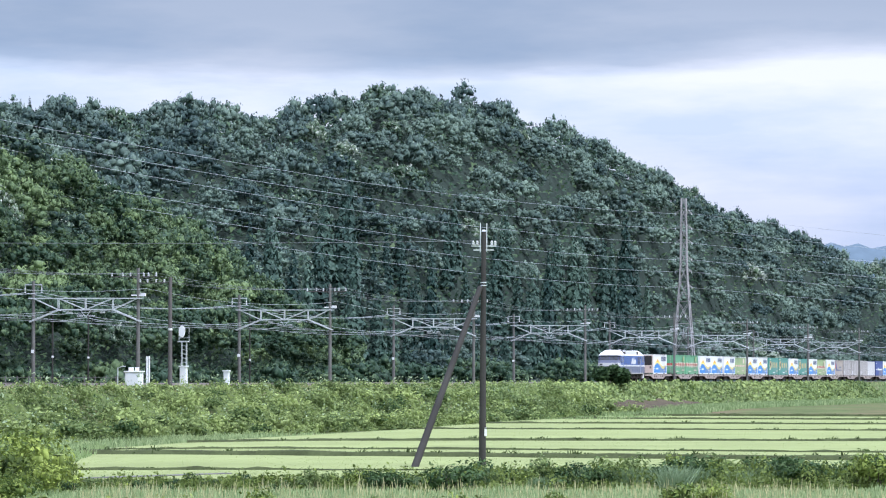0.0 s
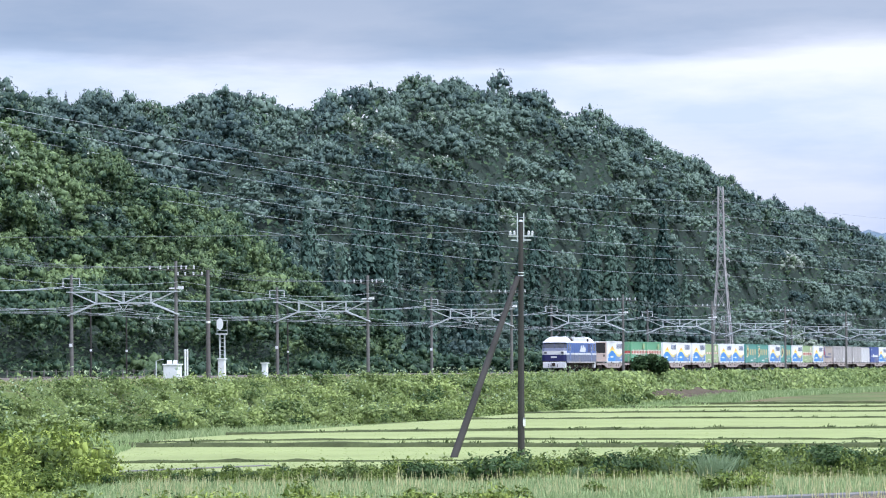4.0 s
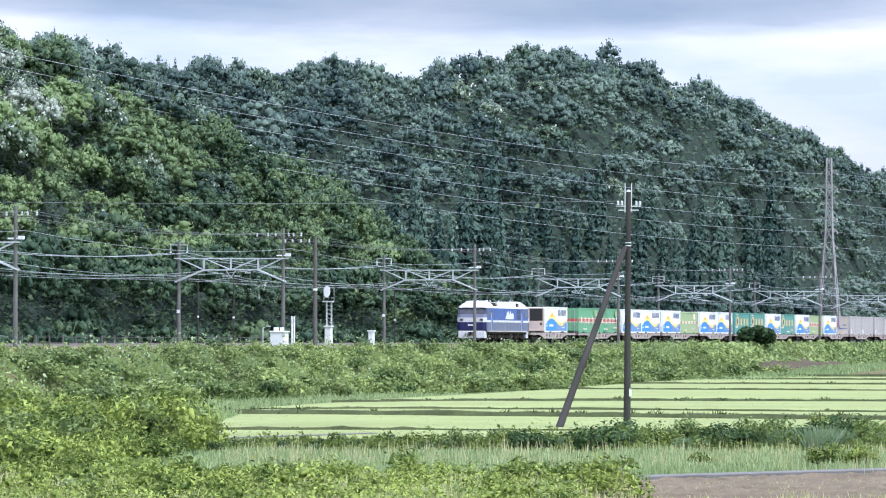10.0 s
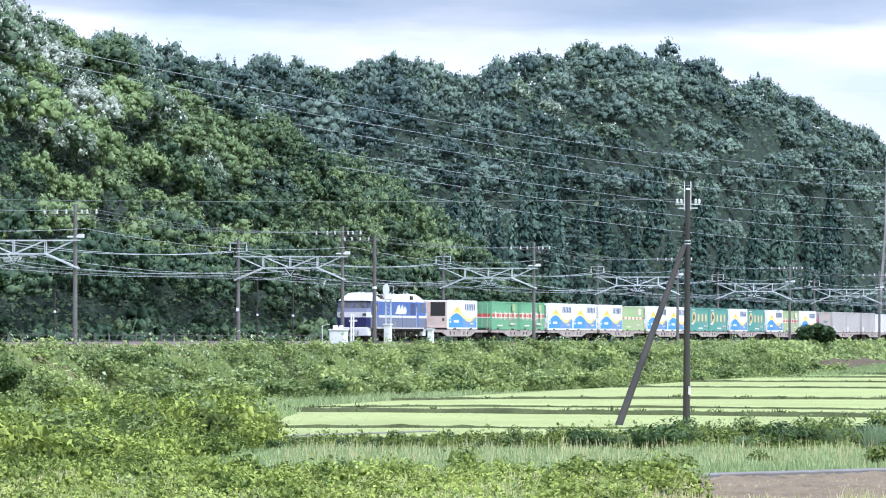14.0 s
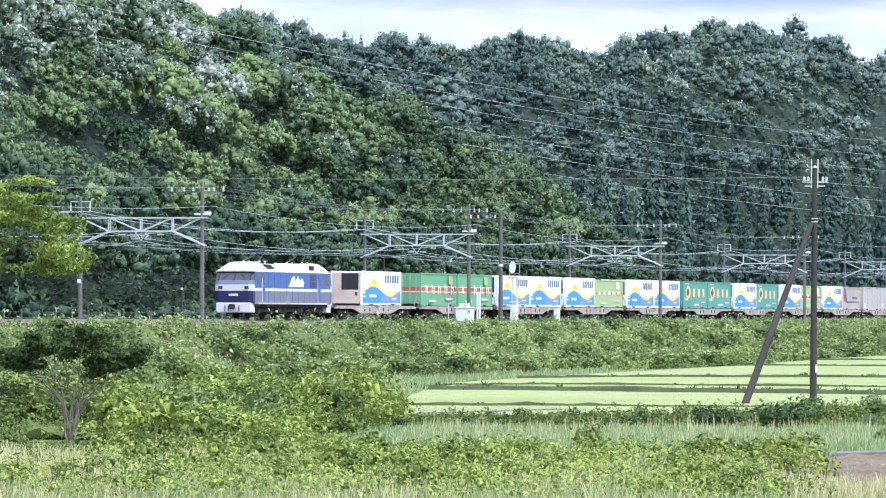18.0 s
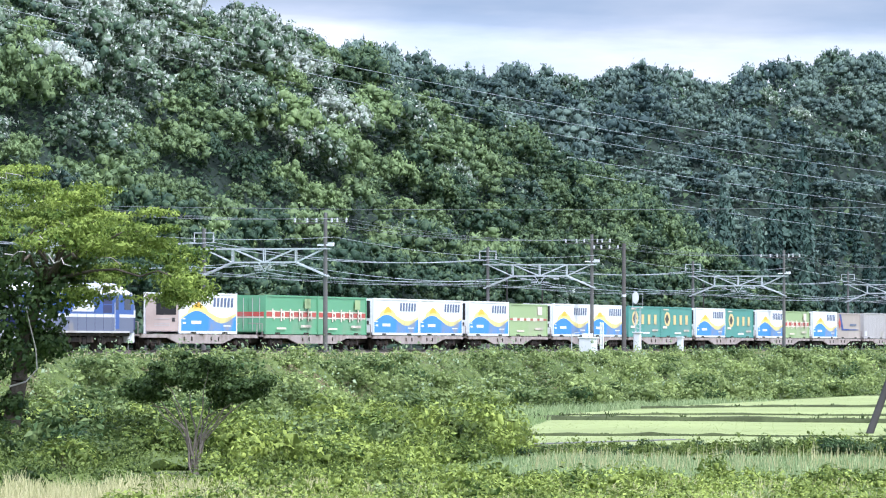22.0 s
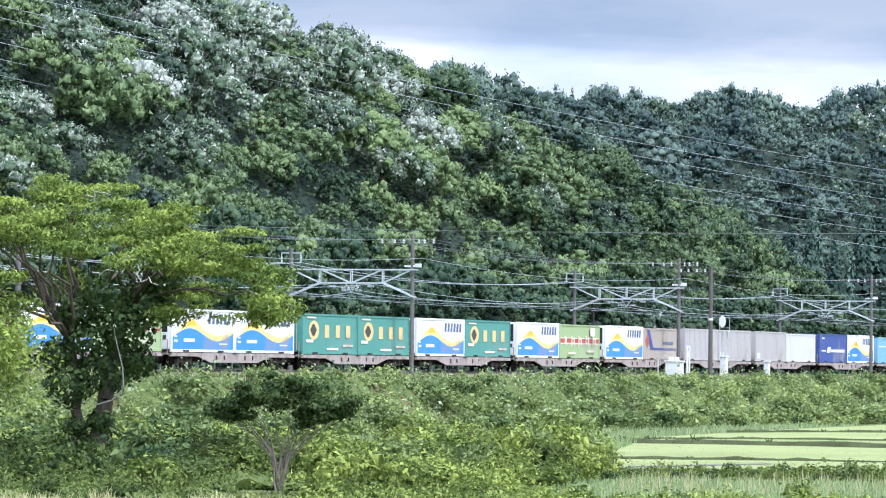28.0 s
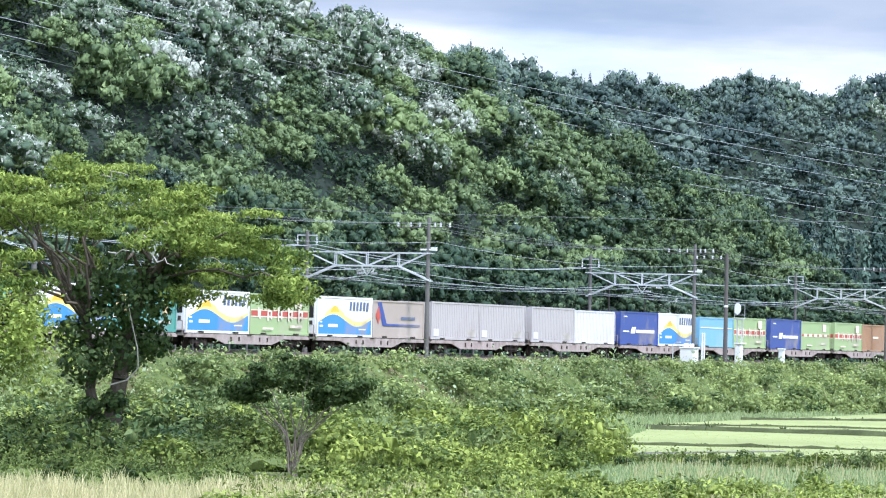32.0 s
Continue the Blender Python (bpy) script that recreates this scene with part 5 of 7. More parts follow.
def locomotive():
    """An electric freight locomotive, x from its front corner to the rear."""
    g = new("electric_locomotive")
    Wd, L = 1.44, 16.7
    # shell in bands: pale lower, white line, blue upper
    for name, z0, z1, c in (("lower_side", 1.05, 1.98, "loco_pale"), ("white_line", 1.98, 2.17, "loco_white"), ("upper_side", 2.17, 3.34, "loco_blue")):
        part(name, boxed(0.35, L - 0.35, -Wd, Wd, z0, z1), C[name and c], g)
    for x0, s in ((0.35, -1), (L - 0.35, 1)):
        cab = new("cab")
        cab.parent = g
        cab.matrix_local = Matrix.Translation((x0, 0, 0)) @ Matrix.Diagonal((-s, 1, 1, 1)) if s > 0 else Matrix.Translation((x0, 0, 0))
        prof = {"cab_lower": ((-0.42, 1.25), (-0.46, 1.98), "loco_navy"), "cab_band": ((-0.46, 1.98), (-0.47, 2.42), "loco_white"),
                "cab_waist": ((-0.47, 2.42), (-0.36, 2.74), "loco_pale"), "windscreen": ((-0.36, 2.74), (-0.06, 3.32), None), "brow": ((-0.06, 3.32), (0.2, 3.5), "loco_white")}
        for name, ((xa, za), (xb, zb), c) in prof.items():
            bm = bmesh.new()
            h = Wd - 0.02
            cut = 0.14
            ring = []
            for x, z in ((xa, za), (xb, zb)):
                ring.append([bm.verts.new(v) for v in ((0.25, -h, z), (x + cut, -h, z), (x, -h + 0.3, z), (x, h - 0.3, z), (x + cut, h, z), (0.25, h, z))])
            for k in range(6):
                bm.faces.new((ring[0][k], ring[0][(k + 1) % 6], ring[1][(k + 1) % 6], ring[1][k]))
            bm.faces.new(ring[0][::-1])
            bm.faces.new(ring[1])
            bmesh.ops.recalc_face_normals(bm, faces=bm.faces)
            part(name, bm, C[c] if c else glass, cab, "dark slanted windscreen" if not c else "")
        for y in (-1.2, -0.02, 1.16):
            part("window_pillar", bar(bmesh.new(), (-0.38, y, 2.76), (-0.08, y, 3.32), 0.06, 0.05), C["loco_navy"], cab)
        for y in (-0.98, 0.98):
            part("headlight", boxed(-0.5, -0.46, y - 0.16, y + 0.16, 2.1, 2.32, bevel=0.02), lens, cab, "dark headlight lens")
            part("wiper", bar(bmesh.new(), (-0.39, y * 0.9, 2.82), (-0.2, y * 0.45, 3.18), 0.025), C["rubber"], cab)
        part("front_skirt", boxed(-0.5, 0.4, -1.3, 1.3, 0.45, 1.15, bevel=0.06), C["loco_white"], cab, "white front skirt")
        part("skirt_gap", boxed(-0.44, 0.3, -1.35, 1.35, 1.15, 1.25), C["rubber"], cab)
        part("coupler", box(boxed(-0.95, -0.5, -0.12, 0.12, 0.75, 0.98), -0.9, -0.66, -0.2, 0.2, 0.68, 1.05, bevel=0.04), C["bogie"], cab)
        for y in (-0.45, 0.35, 0.6):
            part("brake_hose", tube(bmesh.new(), (-0.53, y, 0.95), (-0.56, y, 0.55), 0.03, n=6), C["rubber"], cab)
        part("number_bars", boxed(-0.476, -0.466, -0.35, 0.35, 1.62, 1.78), C["loco_white"], cab)
    bm = bmesh.new()
    sec = [(-Wd, 3.34), (-1.3, 3.52), (-0.85, 3.66), (0.85, 3.66), (1.3, 3.52), (Wd, 3.34)]
    ends = []
    for x, f in ((0.15, 0.3), (1.3, 2.0), (2.5, 2.2), (3.4, 0.8), (L - 3.4, 0.8), (L - 2.5, 2.2), (L - 1.3, 2.0), (L - 0.15, 0.3)):
        ends.append([bm.verts.new((x, y, 3.34 + (z - 3.34) * f)) for y, z in sec])
    for a, c in zip(ends, ends[1:]):
        for k in range(5):
            bm.faces.new((a[k], a[k + 1], c[k + 1], c[k]))
    bm.faces.new(ends[0][::-1])
    bm.faces.new(ends[-1])
    bmesh.ops.recalc_face_normals(bm, faces=bm.faces)
    part("roof", bm, C["loco_white"], g, "pale grey roof")
    for y in (-1.12, 1.12):
        part("roof_fairing", boxed(5.2, L - 4.4, y - 0.08, y + 0.08, 3.45, 3.98, bevel=0.03), C["loco_white"], g)
    for x in (5.2, 7.4, 9.6):
        part("roof_equipment", boxed(x, x + 1.4, -0.8, 0.8, 3.55, 3.92, bevel=0.05), C["roof"], g)
    for x in (3.5, L - 4.2):
        part("roof_gear", box(boxed(x - 0.2, x + 1.5, -1.15, 1.15, 3.5, 3.72, bevel=0.03), x + 0.2, x + 0.9, -1.2, -0.7, 3.5, 3.86), C["bogie"], g, "dark roof recess with electrical gear")
        p = part("pantograph", bmesh.new(), C["panto"], g, "folded dark pantograph")
        for y in (-0.55, 0.55):
            part("pantograph_arm", bar(bar(bmesh.new(), (x, y, 4.15), (x + 1.3, y * 0.6, 4.5), 0.05), (x + 1.3, y * 0.6, 4.5), (x + 0.3, y, 4.85), 0.045), C["panto"], p)
        part("contact_strip", bar(bmesh.new(), (x + 0.3, -0.85, 4.87), (x + 0.3, 0.85, 4.87), 0.05), C["panto"], p)
        for dx in (0, 1.1):
            for y in (-0.6, 0.6):
                part("insulator", lathe(bmesh.new(), (x + dx, y, 3.84), [(0, 0.05), (0.08, 0.1), (0.16, 0.06), (0.24, 0.1), (0.3, 0.04)], 8), M["insul"], p)
    for sy in (-1, 1):
        y = sy * (Wd + 0.006)
        for x0, x1, z0, z1, nm in ((0.85, 1.45, 2.45, 3.3, "side_window"), (L - 1.75, L - 0.75, 2.45, 3.3, "side_window")):
            part(nm, boxed(x0, x1, min(y, y - sy * 0.02), max(y, y - sy * 0.02), z0, z1), glass, g, "dark cab side window")
        for x0, x1 in ((1.75, 2.45), (L - 3.2, L - 2.5)):
            d = part("cab_door", boxed(x0, x1, min(y, y - sy * 0.02), max(y, y - sy * 0.02), 1.3, 3.35), C["loco_blue"], g)
            part("door_window", boxed(x0 + 0.14, x1 - 0.14, min(y, y + sy * 0.01), max(y, y + sy * 0.01), 2.45, 3.2), glass, d)
            part("handrail", bar(bmesh.new(), (x0 - 0.08, y + sy * 0.05, 1.2), (x0 - 0.08, y + sy * 0.05, 2.9), 0.035), C["loco_white"], d)
        for x0, x1, z0, z1 in ((L - 4.9, L - 3.6, 2.25, 2.72), (L - 4.9, L - 3.6, 2.78, 3.24)):
            part("side_grille", boxed(x0, x1, min(y, y - sy * 0.03), max(y, y - sy * 0.03), z0, z1), C["loco_navy"], g, "dark ventilation grille")
        for k in range(9):
            part("panel_seam", boxed(3.1 + 1.25 * k, 3.13 + 1.25 * k, min(y - sy * 0.02, y - sy * 0.002), max(y - sy * 0.02, y - sy * 0.002), 1.1, 3.3), C["loco_navy"], g)
        part("side_rail", boxed(1.0, L - 1.0, min(y, y + sy * 0.03), max(y, y + sy * 0.03), 1.05, 1.16), C["frame"], g, "grimy lower rail")
        part("emblem", panel([(7.2, 2.3), (10.4, 2.3), (10.6, 2.62), (10.1, 2.95), (9.6, 2.75), (9.3, 3.12), (8.7, 2.7), (8.5, 3.1), (7.9, 2.95), (7.6, 2.6)], y, 0.006), C["loco_white"], g, "white emblem")
    part("underframe", boxed(0.6, L - 0.6, -1.3, 1.3, 0.85, 1.05), C["bogie"], g)
    for x in (3.1, L / 2, L - 3.1):
        b = bmesh.new()
        for y in (-1.08, 1.08):
            box(b, x - 1.9, x + 1.9, y - 0.08, y + 0.08, 0.5, 0.78, bevel=0.03)
            for dx in (-1.25, 1.25):
                box(b, x + dx - 0.25, x + dx + 0.25, y - 0.13, y + 0.13, 0.35, 0.8, bevel=0.04)
                tube(b, (x + dx - 0.45, y, 0.45), (x + dx - 0.45, y, 0.85), 0.1, n=10)
                tube(b, (x + dx + 0.45, y, 0.45), (x + dx + 0.45, y, 0.85), 0.1, n=10)
        fr = part("bogie", b, C["bogie"], g, "dark bogie frame")
        for dx in (-1.25, 1.25):
            w = bmesh.new()
            for y in (-0.53, 0.53):
                lathe(w, (x + dx, y - 0.065, 0.56), [(0, 0.5), (0.0, 0.56), (0.1, 0.55), (0.105, 0.59), (0.13, 0.59), (0.13, 0.4)], 20, (0, 1, 0))
            tube(w, (x + dx, -0.6, 0.56), (x + dx, 0.6, 0.56), 0.1, n=8)
            part("wheelset", w, C["bogie"], fr)
    for x in (5.75, 10.35):
        part("equipment_box", boxed(x - 0.5, x + 0.5, -1.25, 1.25, 0.45, 0.86, bevel=0.04), C["bogie"], g)
    TRAIN.append((g, 0.0, RAIL_TOP))
    return tagged(g, "blue electric locomotive with a white stripe and white front skirt", "locomotive")


locomotive()

# ---- embankment growth ----
def lumps(x, y, size, seed):
    """Mounds of a given size: values from 0 to about 1."""
    r = np.random.default_rng(seed)
    z = np.zeros_like(x)
    for k in range(4):
        f = math.tau / (size * 0.72 ** k)
        a, b, c = r.uniform(0, math.tau, 3)
        z += 0.75 ** k * np.sin(f * (x * math.cos(a) + y * math.sin(a)) + b) * np.sin(f * (-x * math.sin(a) + y * math.cos(a)) + c)
    return np.clip(0.5 + 0.5 * z, 0, 1.4)


def slope_z(p):
    return np.interp(p, [90, 92.5, 94.5, 98.2, 99.2, 101.5], [0.0, 0.0, 0.35, 3.1, 3.55, 3.7])


def to_xy(s, p):
    c, k = math.cos(TRACK), math.sin(TRACK)
    return s * k - p * c, s * c + p * k


def puff(n=6):
    """A unit dome as n + 2 quads (k, 4, 3); its corners are also the way they face."""
    low, high = [[(math.cos(lat) * math.cos((k + o) * math.tau / n), math.cos(lat) * math.sin((k + o) * math.tau / n), math.sin(lat)) for k in range(n)] for lat, o in ((-0.5, 0.0), (0.62, 0.0))]
    q = [(low[k], low[(k + 1) % n], high[(k + 1) % n], high[k]) for k in range(n)]
    return np.array(q + [(high[0], high[1], high[2], high[3]), (high[0], high[3], high[4], high[5])])


PUFF = puff()


def thicket_shape(rng, n, leaf, spread=1.0, high=1.0):
    """A rounded shrub about 2 wide: leaf quads over several solid domes, and the way each corner faces."""
    Q, S = [], []
    for k in range(10):
        a, r = rng.uniform(0, math.tau), math.sqrt(rng.uniform(0, 1)) * 0.75 * spread
        rad = rng.uniform(0.24, 0.46)
        h = max((0.75 - 0.55 * (r / spread) ** 2) * high + rng.uniform(-0.1, 0.14), 0.15)
        mid = np.array([r * math.cos(a), r * math.sin(a), h])
        bumpy = 1 + 0.3 * np.sin(PUFF @ rng.normal(size=(3, 3)) * 3.0 + rng.uniform(0, math.tau, 3))
        Q.append(mid + PUFF * bumpy * rad * 0.36)
        S.append(unit(PUFF + 0.6 * (bumpy - 1) + rng.normal(size=PUFF.shape) * 0.4))
        d = unit(rng.normal(size=(n // 10, 3)) + [0, 0, 0.4])
        d = d[mid[2] + d[:, 2] * rad > 0.02]
        Q.append(leaf_quads(rng, mid + d * rad * rng.uniform(0.75, 1.25, (len(d), 1)), unit(d + rng.normal(size=d.shape) * 0.5 + [0, 0, 0.3]), leaf * rng.uniform(0.6, 1.35, len(d)), 0.45))
        S.append(np.repeat(unit(d + rng.normal(size=d.shape) * 0.4)[:, None], 4, axis=1))
    return np.concatenate(Q), np.concatenate(S)


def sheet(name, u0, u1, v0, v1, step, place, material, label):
    """The closed dark under-surface of a growth, shade put into its tint: place(u, v) gives x, y, z, tint and where it
    grows.
    """
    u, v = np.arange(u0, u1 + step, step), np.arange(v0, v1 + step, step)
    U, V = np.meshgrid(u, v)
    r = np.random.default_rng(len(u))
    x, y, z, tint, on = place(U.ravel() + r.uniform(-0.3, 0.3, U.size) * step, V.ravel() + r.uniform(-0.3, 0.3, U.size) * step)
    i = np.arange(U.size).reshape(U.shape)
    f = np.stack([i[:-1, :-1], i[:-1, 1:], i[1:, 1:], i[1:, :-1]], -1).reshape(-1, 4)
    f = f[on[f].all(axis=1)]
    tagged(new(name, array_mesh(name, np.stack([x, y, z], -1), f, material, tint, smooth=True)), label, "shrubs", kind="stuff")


def bank_growth():
    rng = np.random.default_rng(41)

    def cover(n, s0, s1, p0, p1, tall, size, material, name, label, lump=4.2, up=0.4, seed=2, low=0.0, gaps=0.0, under=False):
        s = rng.uniform(s0, s1, n)
        p = rng.uniform(p0, p1, n)
        m = lumps(s, p * 1.6, lump, seed) + 0.5 * lumps(s, p * 1.6, lump * 3.1, seed + 1) - 0.25
        if gaps:
            k = m > gaps
            s, p, m = s[k], p[k], m[k]
        x, y = to_xy(s, p)
        e = 0.15
        gx = (lumps(s + e, p * 1.6, lump, seed) - lumps(s - e, p * 1.6, lump, seed)) / (2 * e) * tall
        gp = (lumps(s, (p + e) * 1.6, lump, seed) - lumps(s, (p - e) * 1.6, lump, seed)) / (2 * e) * tall
        depth = rng.uniform(0, 1, len(s)) ** 2
        z = slope_z(p) + low + tall * np.interp(p, [91, 93, 97, 99, 100.3], [0.7, 1.1, 1.05, 0.85, 0.55]) * np.clip(m, 0, None) * (1 - 0.5 * depth)
        ax, ay = to_xy(np.array([1.0]), np.array([0.0])), to_xy(np.array([0.0]), np.array([1.0]))
        S = unit(np.stack([-gx * ax[0] - (gp + 0.5) * ay[0], -gx * ax[1] - (gp + 0.5) * ay[1], np.full(len(s), 0.9)], -1) + rng.normal(size=(len(s), 3)) * 0.14)
        N = unit(S + rng.normal(size=(len(s), 3)) * up)
        q = leaf_quads(rng, np.stack([x, y, z], -1), N, size * rng.uniform(0.7, 1.3, len(s)), 0.6)
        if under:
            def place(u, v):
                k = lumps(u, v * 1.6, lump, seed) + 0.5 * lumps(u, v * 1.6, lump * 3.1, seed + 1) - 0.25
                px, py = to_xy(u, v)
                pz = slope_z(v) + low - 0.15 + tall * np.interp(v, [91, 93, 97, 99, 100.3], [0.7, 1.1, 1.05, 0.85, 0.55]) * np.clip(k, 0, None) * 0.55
                # tint falls towards the hollows: the shade between mounds, as colour
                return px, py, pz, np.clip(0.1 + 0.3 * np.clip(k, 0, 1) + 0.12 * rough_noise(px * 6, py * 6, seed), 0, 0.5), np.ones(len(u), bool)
            sheet(name + "_inside", s0, s1, p0, p1, 0.45, place, M["leaf_mid"], "dark green sheet under the embankment brambles, shade put into its tint")
        # leaves too: mound tops lighter, hollows darker, shading put into the tint
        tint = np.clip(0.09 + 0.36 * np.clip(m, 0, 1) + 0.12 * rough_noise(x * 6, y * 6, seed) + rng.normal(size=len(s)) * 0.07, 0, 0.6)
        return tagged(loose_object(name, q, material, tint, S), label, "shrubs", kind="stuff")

    cover(70000, 175, 470, 91.6, 100.2, 0.75, 0.095, M["leaf_bank"], "bank_brambles", "dense kudzu and bramble leaves covering the embankment slope", up=0.55, under=True)
    cover(26000, 470, 720, 90.5, 100.2, 0.7, 0.26, M["leaf_bank"], "far_bank_brambles", "low green scrub on the far embankment slope", gaps=0.35)
    cover(22000, 175, 470, 91.8, 100.0, 1.2, 0.10, M["leaf_silver"], "bank_mugwort", "silvery mugwort clumps among the brambles", lump=4.0, seed=9, gaps=1.0, low=0.05)
    # grass along the shoulder
    n = 24000
    s, p = rng.uniform(175, 760, n), rng.uniform(98.6, 103.2, n)
    x, y = to_xy(s, p)
    h = np.clip(0.19 + 0.12 * lumps(s, p, 5, 7), 0.15, 0.5) * np.where(p > 101.5, 0.8, 1.0)
    b = blades(rng, np.stack([x, y, slope_z(p) - 0.05], -1), h, 0.04, 0.6)
    tagged(loose_object("shoulder_grass", b, M["straw"], np.clip(rng.normal(0.18, 0.12, n), 0, 0.5)), "dry yellow-green grass along the embankment shoulder", "grass", kind="stuff")
    n = 26000
    s, p = rng.uniform(430, 760, n), rng.uniform(84, 100, n)
    x, y = to_xy(s, p)
    z = np.maximum(slope_z(p), 0.95 * smooth((s - 430) / 90))
    b = blades(rng, np.stack([x, y, z - 0.03], -1), 0.45, 0.07, 0.5)
    tagged(loose_object("far_bank_grass", b, M["grass"], np.clip(rng.normal(0.15, 0.14, n), 0, 0.5)), "green grass on the far embankment", "grass", kind="stuff")


bank_growth()


# ---- rice paddies ----
BUNDS = [  # left end, right end and level of each earth bund, near to far
    (-12.0, 184.0, 40.0, 184.0, 0.02), (-13.0, 209.5, 44.0, 198.0, 0.06), (-18.0, 253.0, 70.0, 208.0, 0.08), (-13.0, 272.0, 75.0, 232.0, 0.10), (-8.0, 300.0, 78.0, 292.0, 0.13),
    (8.5, 366.0, 82.0, 338.0, 0.16), (16.0, 408.0, 88.0, 384.0, 0.20), (25.0, 449.0, 95.0, 420.0, 0.30), (35.0, 470.0, 100.0, 447.0, 0.48)]

BUND_SIZE = (0.6, 0.5, 1.35, 0.6, 0.9, 0.8, 0.9, 0.8, 0.8)


def bund_points(k, n=60):
    x0, y0, x1, y1, z = BUNDS[k]
    t = np.linspace(0, 1, n)
    x = x0 + (x1 - x0) * t
    curve = (6.0 if k in (3, 4) else 2.0) * np.exp(-t * 14)
    y = y0 + (y1 - y0) * t - curve * 2 + 0.35 * np.sin(t * 40 + k) + 0.25 * np.sin(t * 91 + 2 * k)
    return x, y, z


def make_paddies():
    rng = np.random.default_rng(8)
    for k in range(len(BUNDS)):
        x, y, z = bund_points(k)
        size = BUND_SIZE[k]
        V, sec = [], [(-0.75 * size, -0.15), (-0.38 * size, 0.16 * size), (0.0, 0.2 * size), (0.38 * size, 0.14 * size), (0.75 * size, -0.15)]
        for a, b in zip(x, y):
            for o, h in sec:
                V.append((a, b + o + rng.normal() * 0.05, z + h * float(np.interp(a, [-3, 2], [1, 0.3 if k == 1 else 1])) + rng.normal() * 0.03))
        i = np.arange(len(V)).reshape(len(x), 5)
        f = np.stack([i[:-1, :-1], i[1:, :-1], i[1:, 1:], i[:-1, 1:]], -1).reshape(-1, 4)
        tagged(new("paddy_bund", array_mesh("paddy_bund", np.array(V), f, M["bund"], smooth=True)), "low weedy earth bund between rice paddies", "bund", "paddy bunds", kind="structure")
    for k in range(len(BUNDS) - 1):
        (xa, ya, z), (xb, yb, zb) = bund_points(k), bund_points(k + 1)
        n = 24
        V = []
        for t in np.linspace(0, 1, n):
            j = int(t * 59)
            for w in np.linspace(0.01, 0.99, 6):
                V.append((xa[j] + (xb[j] - xa[j]) * w, ya[j] + (yb[j] - ya[j]) * w, z + 0.03 + 0.012 * k))
        i = np.arange(len(V)).reshape(n, 6)
        f = np.stack([i[:-1, :-1], i[1:, :-1], i[1:, 1:], i[:-1, 1:]], -1).reshape(-1, 4)
        tagged(new("rice_paddy", array_mesh("rice_paddy", np.array(V), f, M["paddy"])), "flooded paddy planted with young pale green rice", "paddy", "rice paddies", kind="structure")
    # rice shoots in rows
    Q, T = [], []
    for k in range(len(BUNDS) - 1):
        (xa, ya, z), (xb, yb, zb) = bund_points(k), bund_points(k + 1)
        n = 5000 if k < 3 else 3000
        t, w = rng.uniform(0, 1, n) ** 1.1, rng.uniform(0.02, 0.98, n)
        gx, gy = np.interp(t, np.linspace(0, 1, 60), xa), np.interp(t, np.linspace(0, 1, 60), ya)
        hx, hy = np.interp(t, np.linspace(0, 1, 60), xb), np.interp(t, np.linspace(0, 1, 60), yb)
        x, y = gx + (hx - gx) * w, gy + (hy - gy) * w
        seen = np.abs(np.degrees(np.arctan2(x, y)) + 1) < 10
        x, y = x[seen], y[seen]
        q = blades(rng, np.stack([x, y, np.full(len(x), z + 0.02 + 0.012 * k)], -1), 0.025, 0.04, 1.6)
        Q.append(q)
        T.append(np.clip((0.12 if k == 0 else 0.55) + 0.14 * rough_noise(x * 5, y * 2, 60 + k) + rng.normal(size=len(x)) * 0.05, 0, 0.9))
    tagged(loose_object("young_rice", np.concatenate(Q), M["rice"], np.concatenate(T)), "rows of young pale green rice plants", "rice", kind="stuff")
    Q, T = [], []
    for k in range(len(BUNDS)):
        x, y, z = bund_points(k)
        n = 2400 if k < 5 else 1500
        t = rng.uniform(0, 0.85, n)
        px, py = np.interp(t, np.linspace(0, 1, 60), x), np.interp(t, np.linspace(0, 1, 60), y)
        o = rng.normal(size=n) * 0.26 * BUND_SIZE[k]
        q = blades(rng, np.stack([px, py + o, z + 0.13 * BUND_SIZE[k] - 0.3 * np.abs(o)], -1), (0.07 + 0.12 * lumps(px, py, 3, k) ** 2) * BUND_SIZE[k] * (np.where(px < -2.5, 1.0, 0.25) if k == 1 else 1.0), 0.05, 0.9)
        Q.append(q)
        T.append(np.clip(0.15 + 0.15 * lumps(px, py, 4, 70 + k) + rng.normal(size=n) * 0.08, 0, 0.5))
    tagged(loose_object("bund_weeds", np.concatenate(Q), M["weed"], np.concatenate(T)), "dark green weeds growing along the paddy bunds", "weeds", kind="stuff")


make_paddies()


# ---- foreground meadow ----
def twigs(rng, n, high, spread):
    bm = bmesh.new()
    for k in range(n):
        a, r = rng.uniform(0, math.tau), rng.uniform(0.1, 0.7) * spread
        tube(bm, (0.05 * math.cos(a), 0.05 * math.sin(a), -0.1), (r * math.cos(a), r * math.sin(a), high * rng.uniform(0.5, 0.85)), 0.02, 0.008, 5)
    return bm


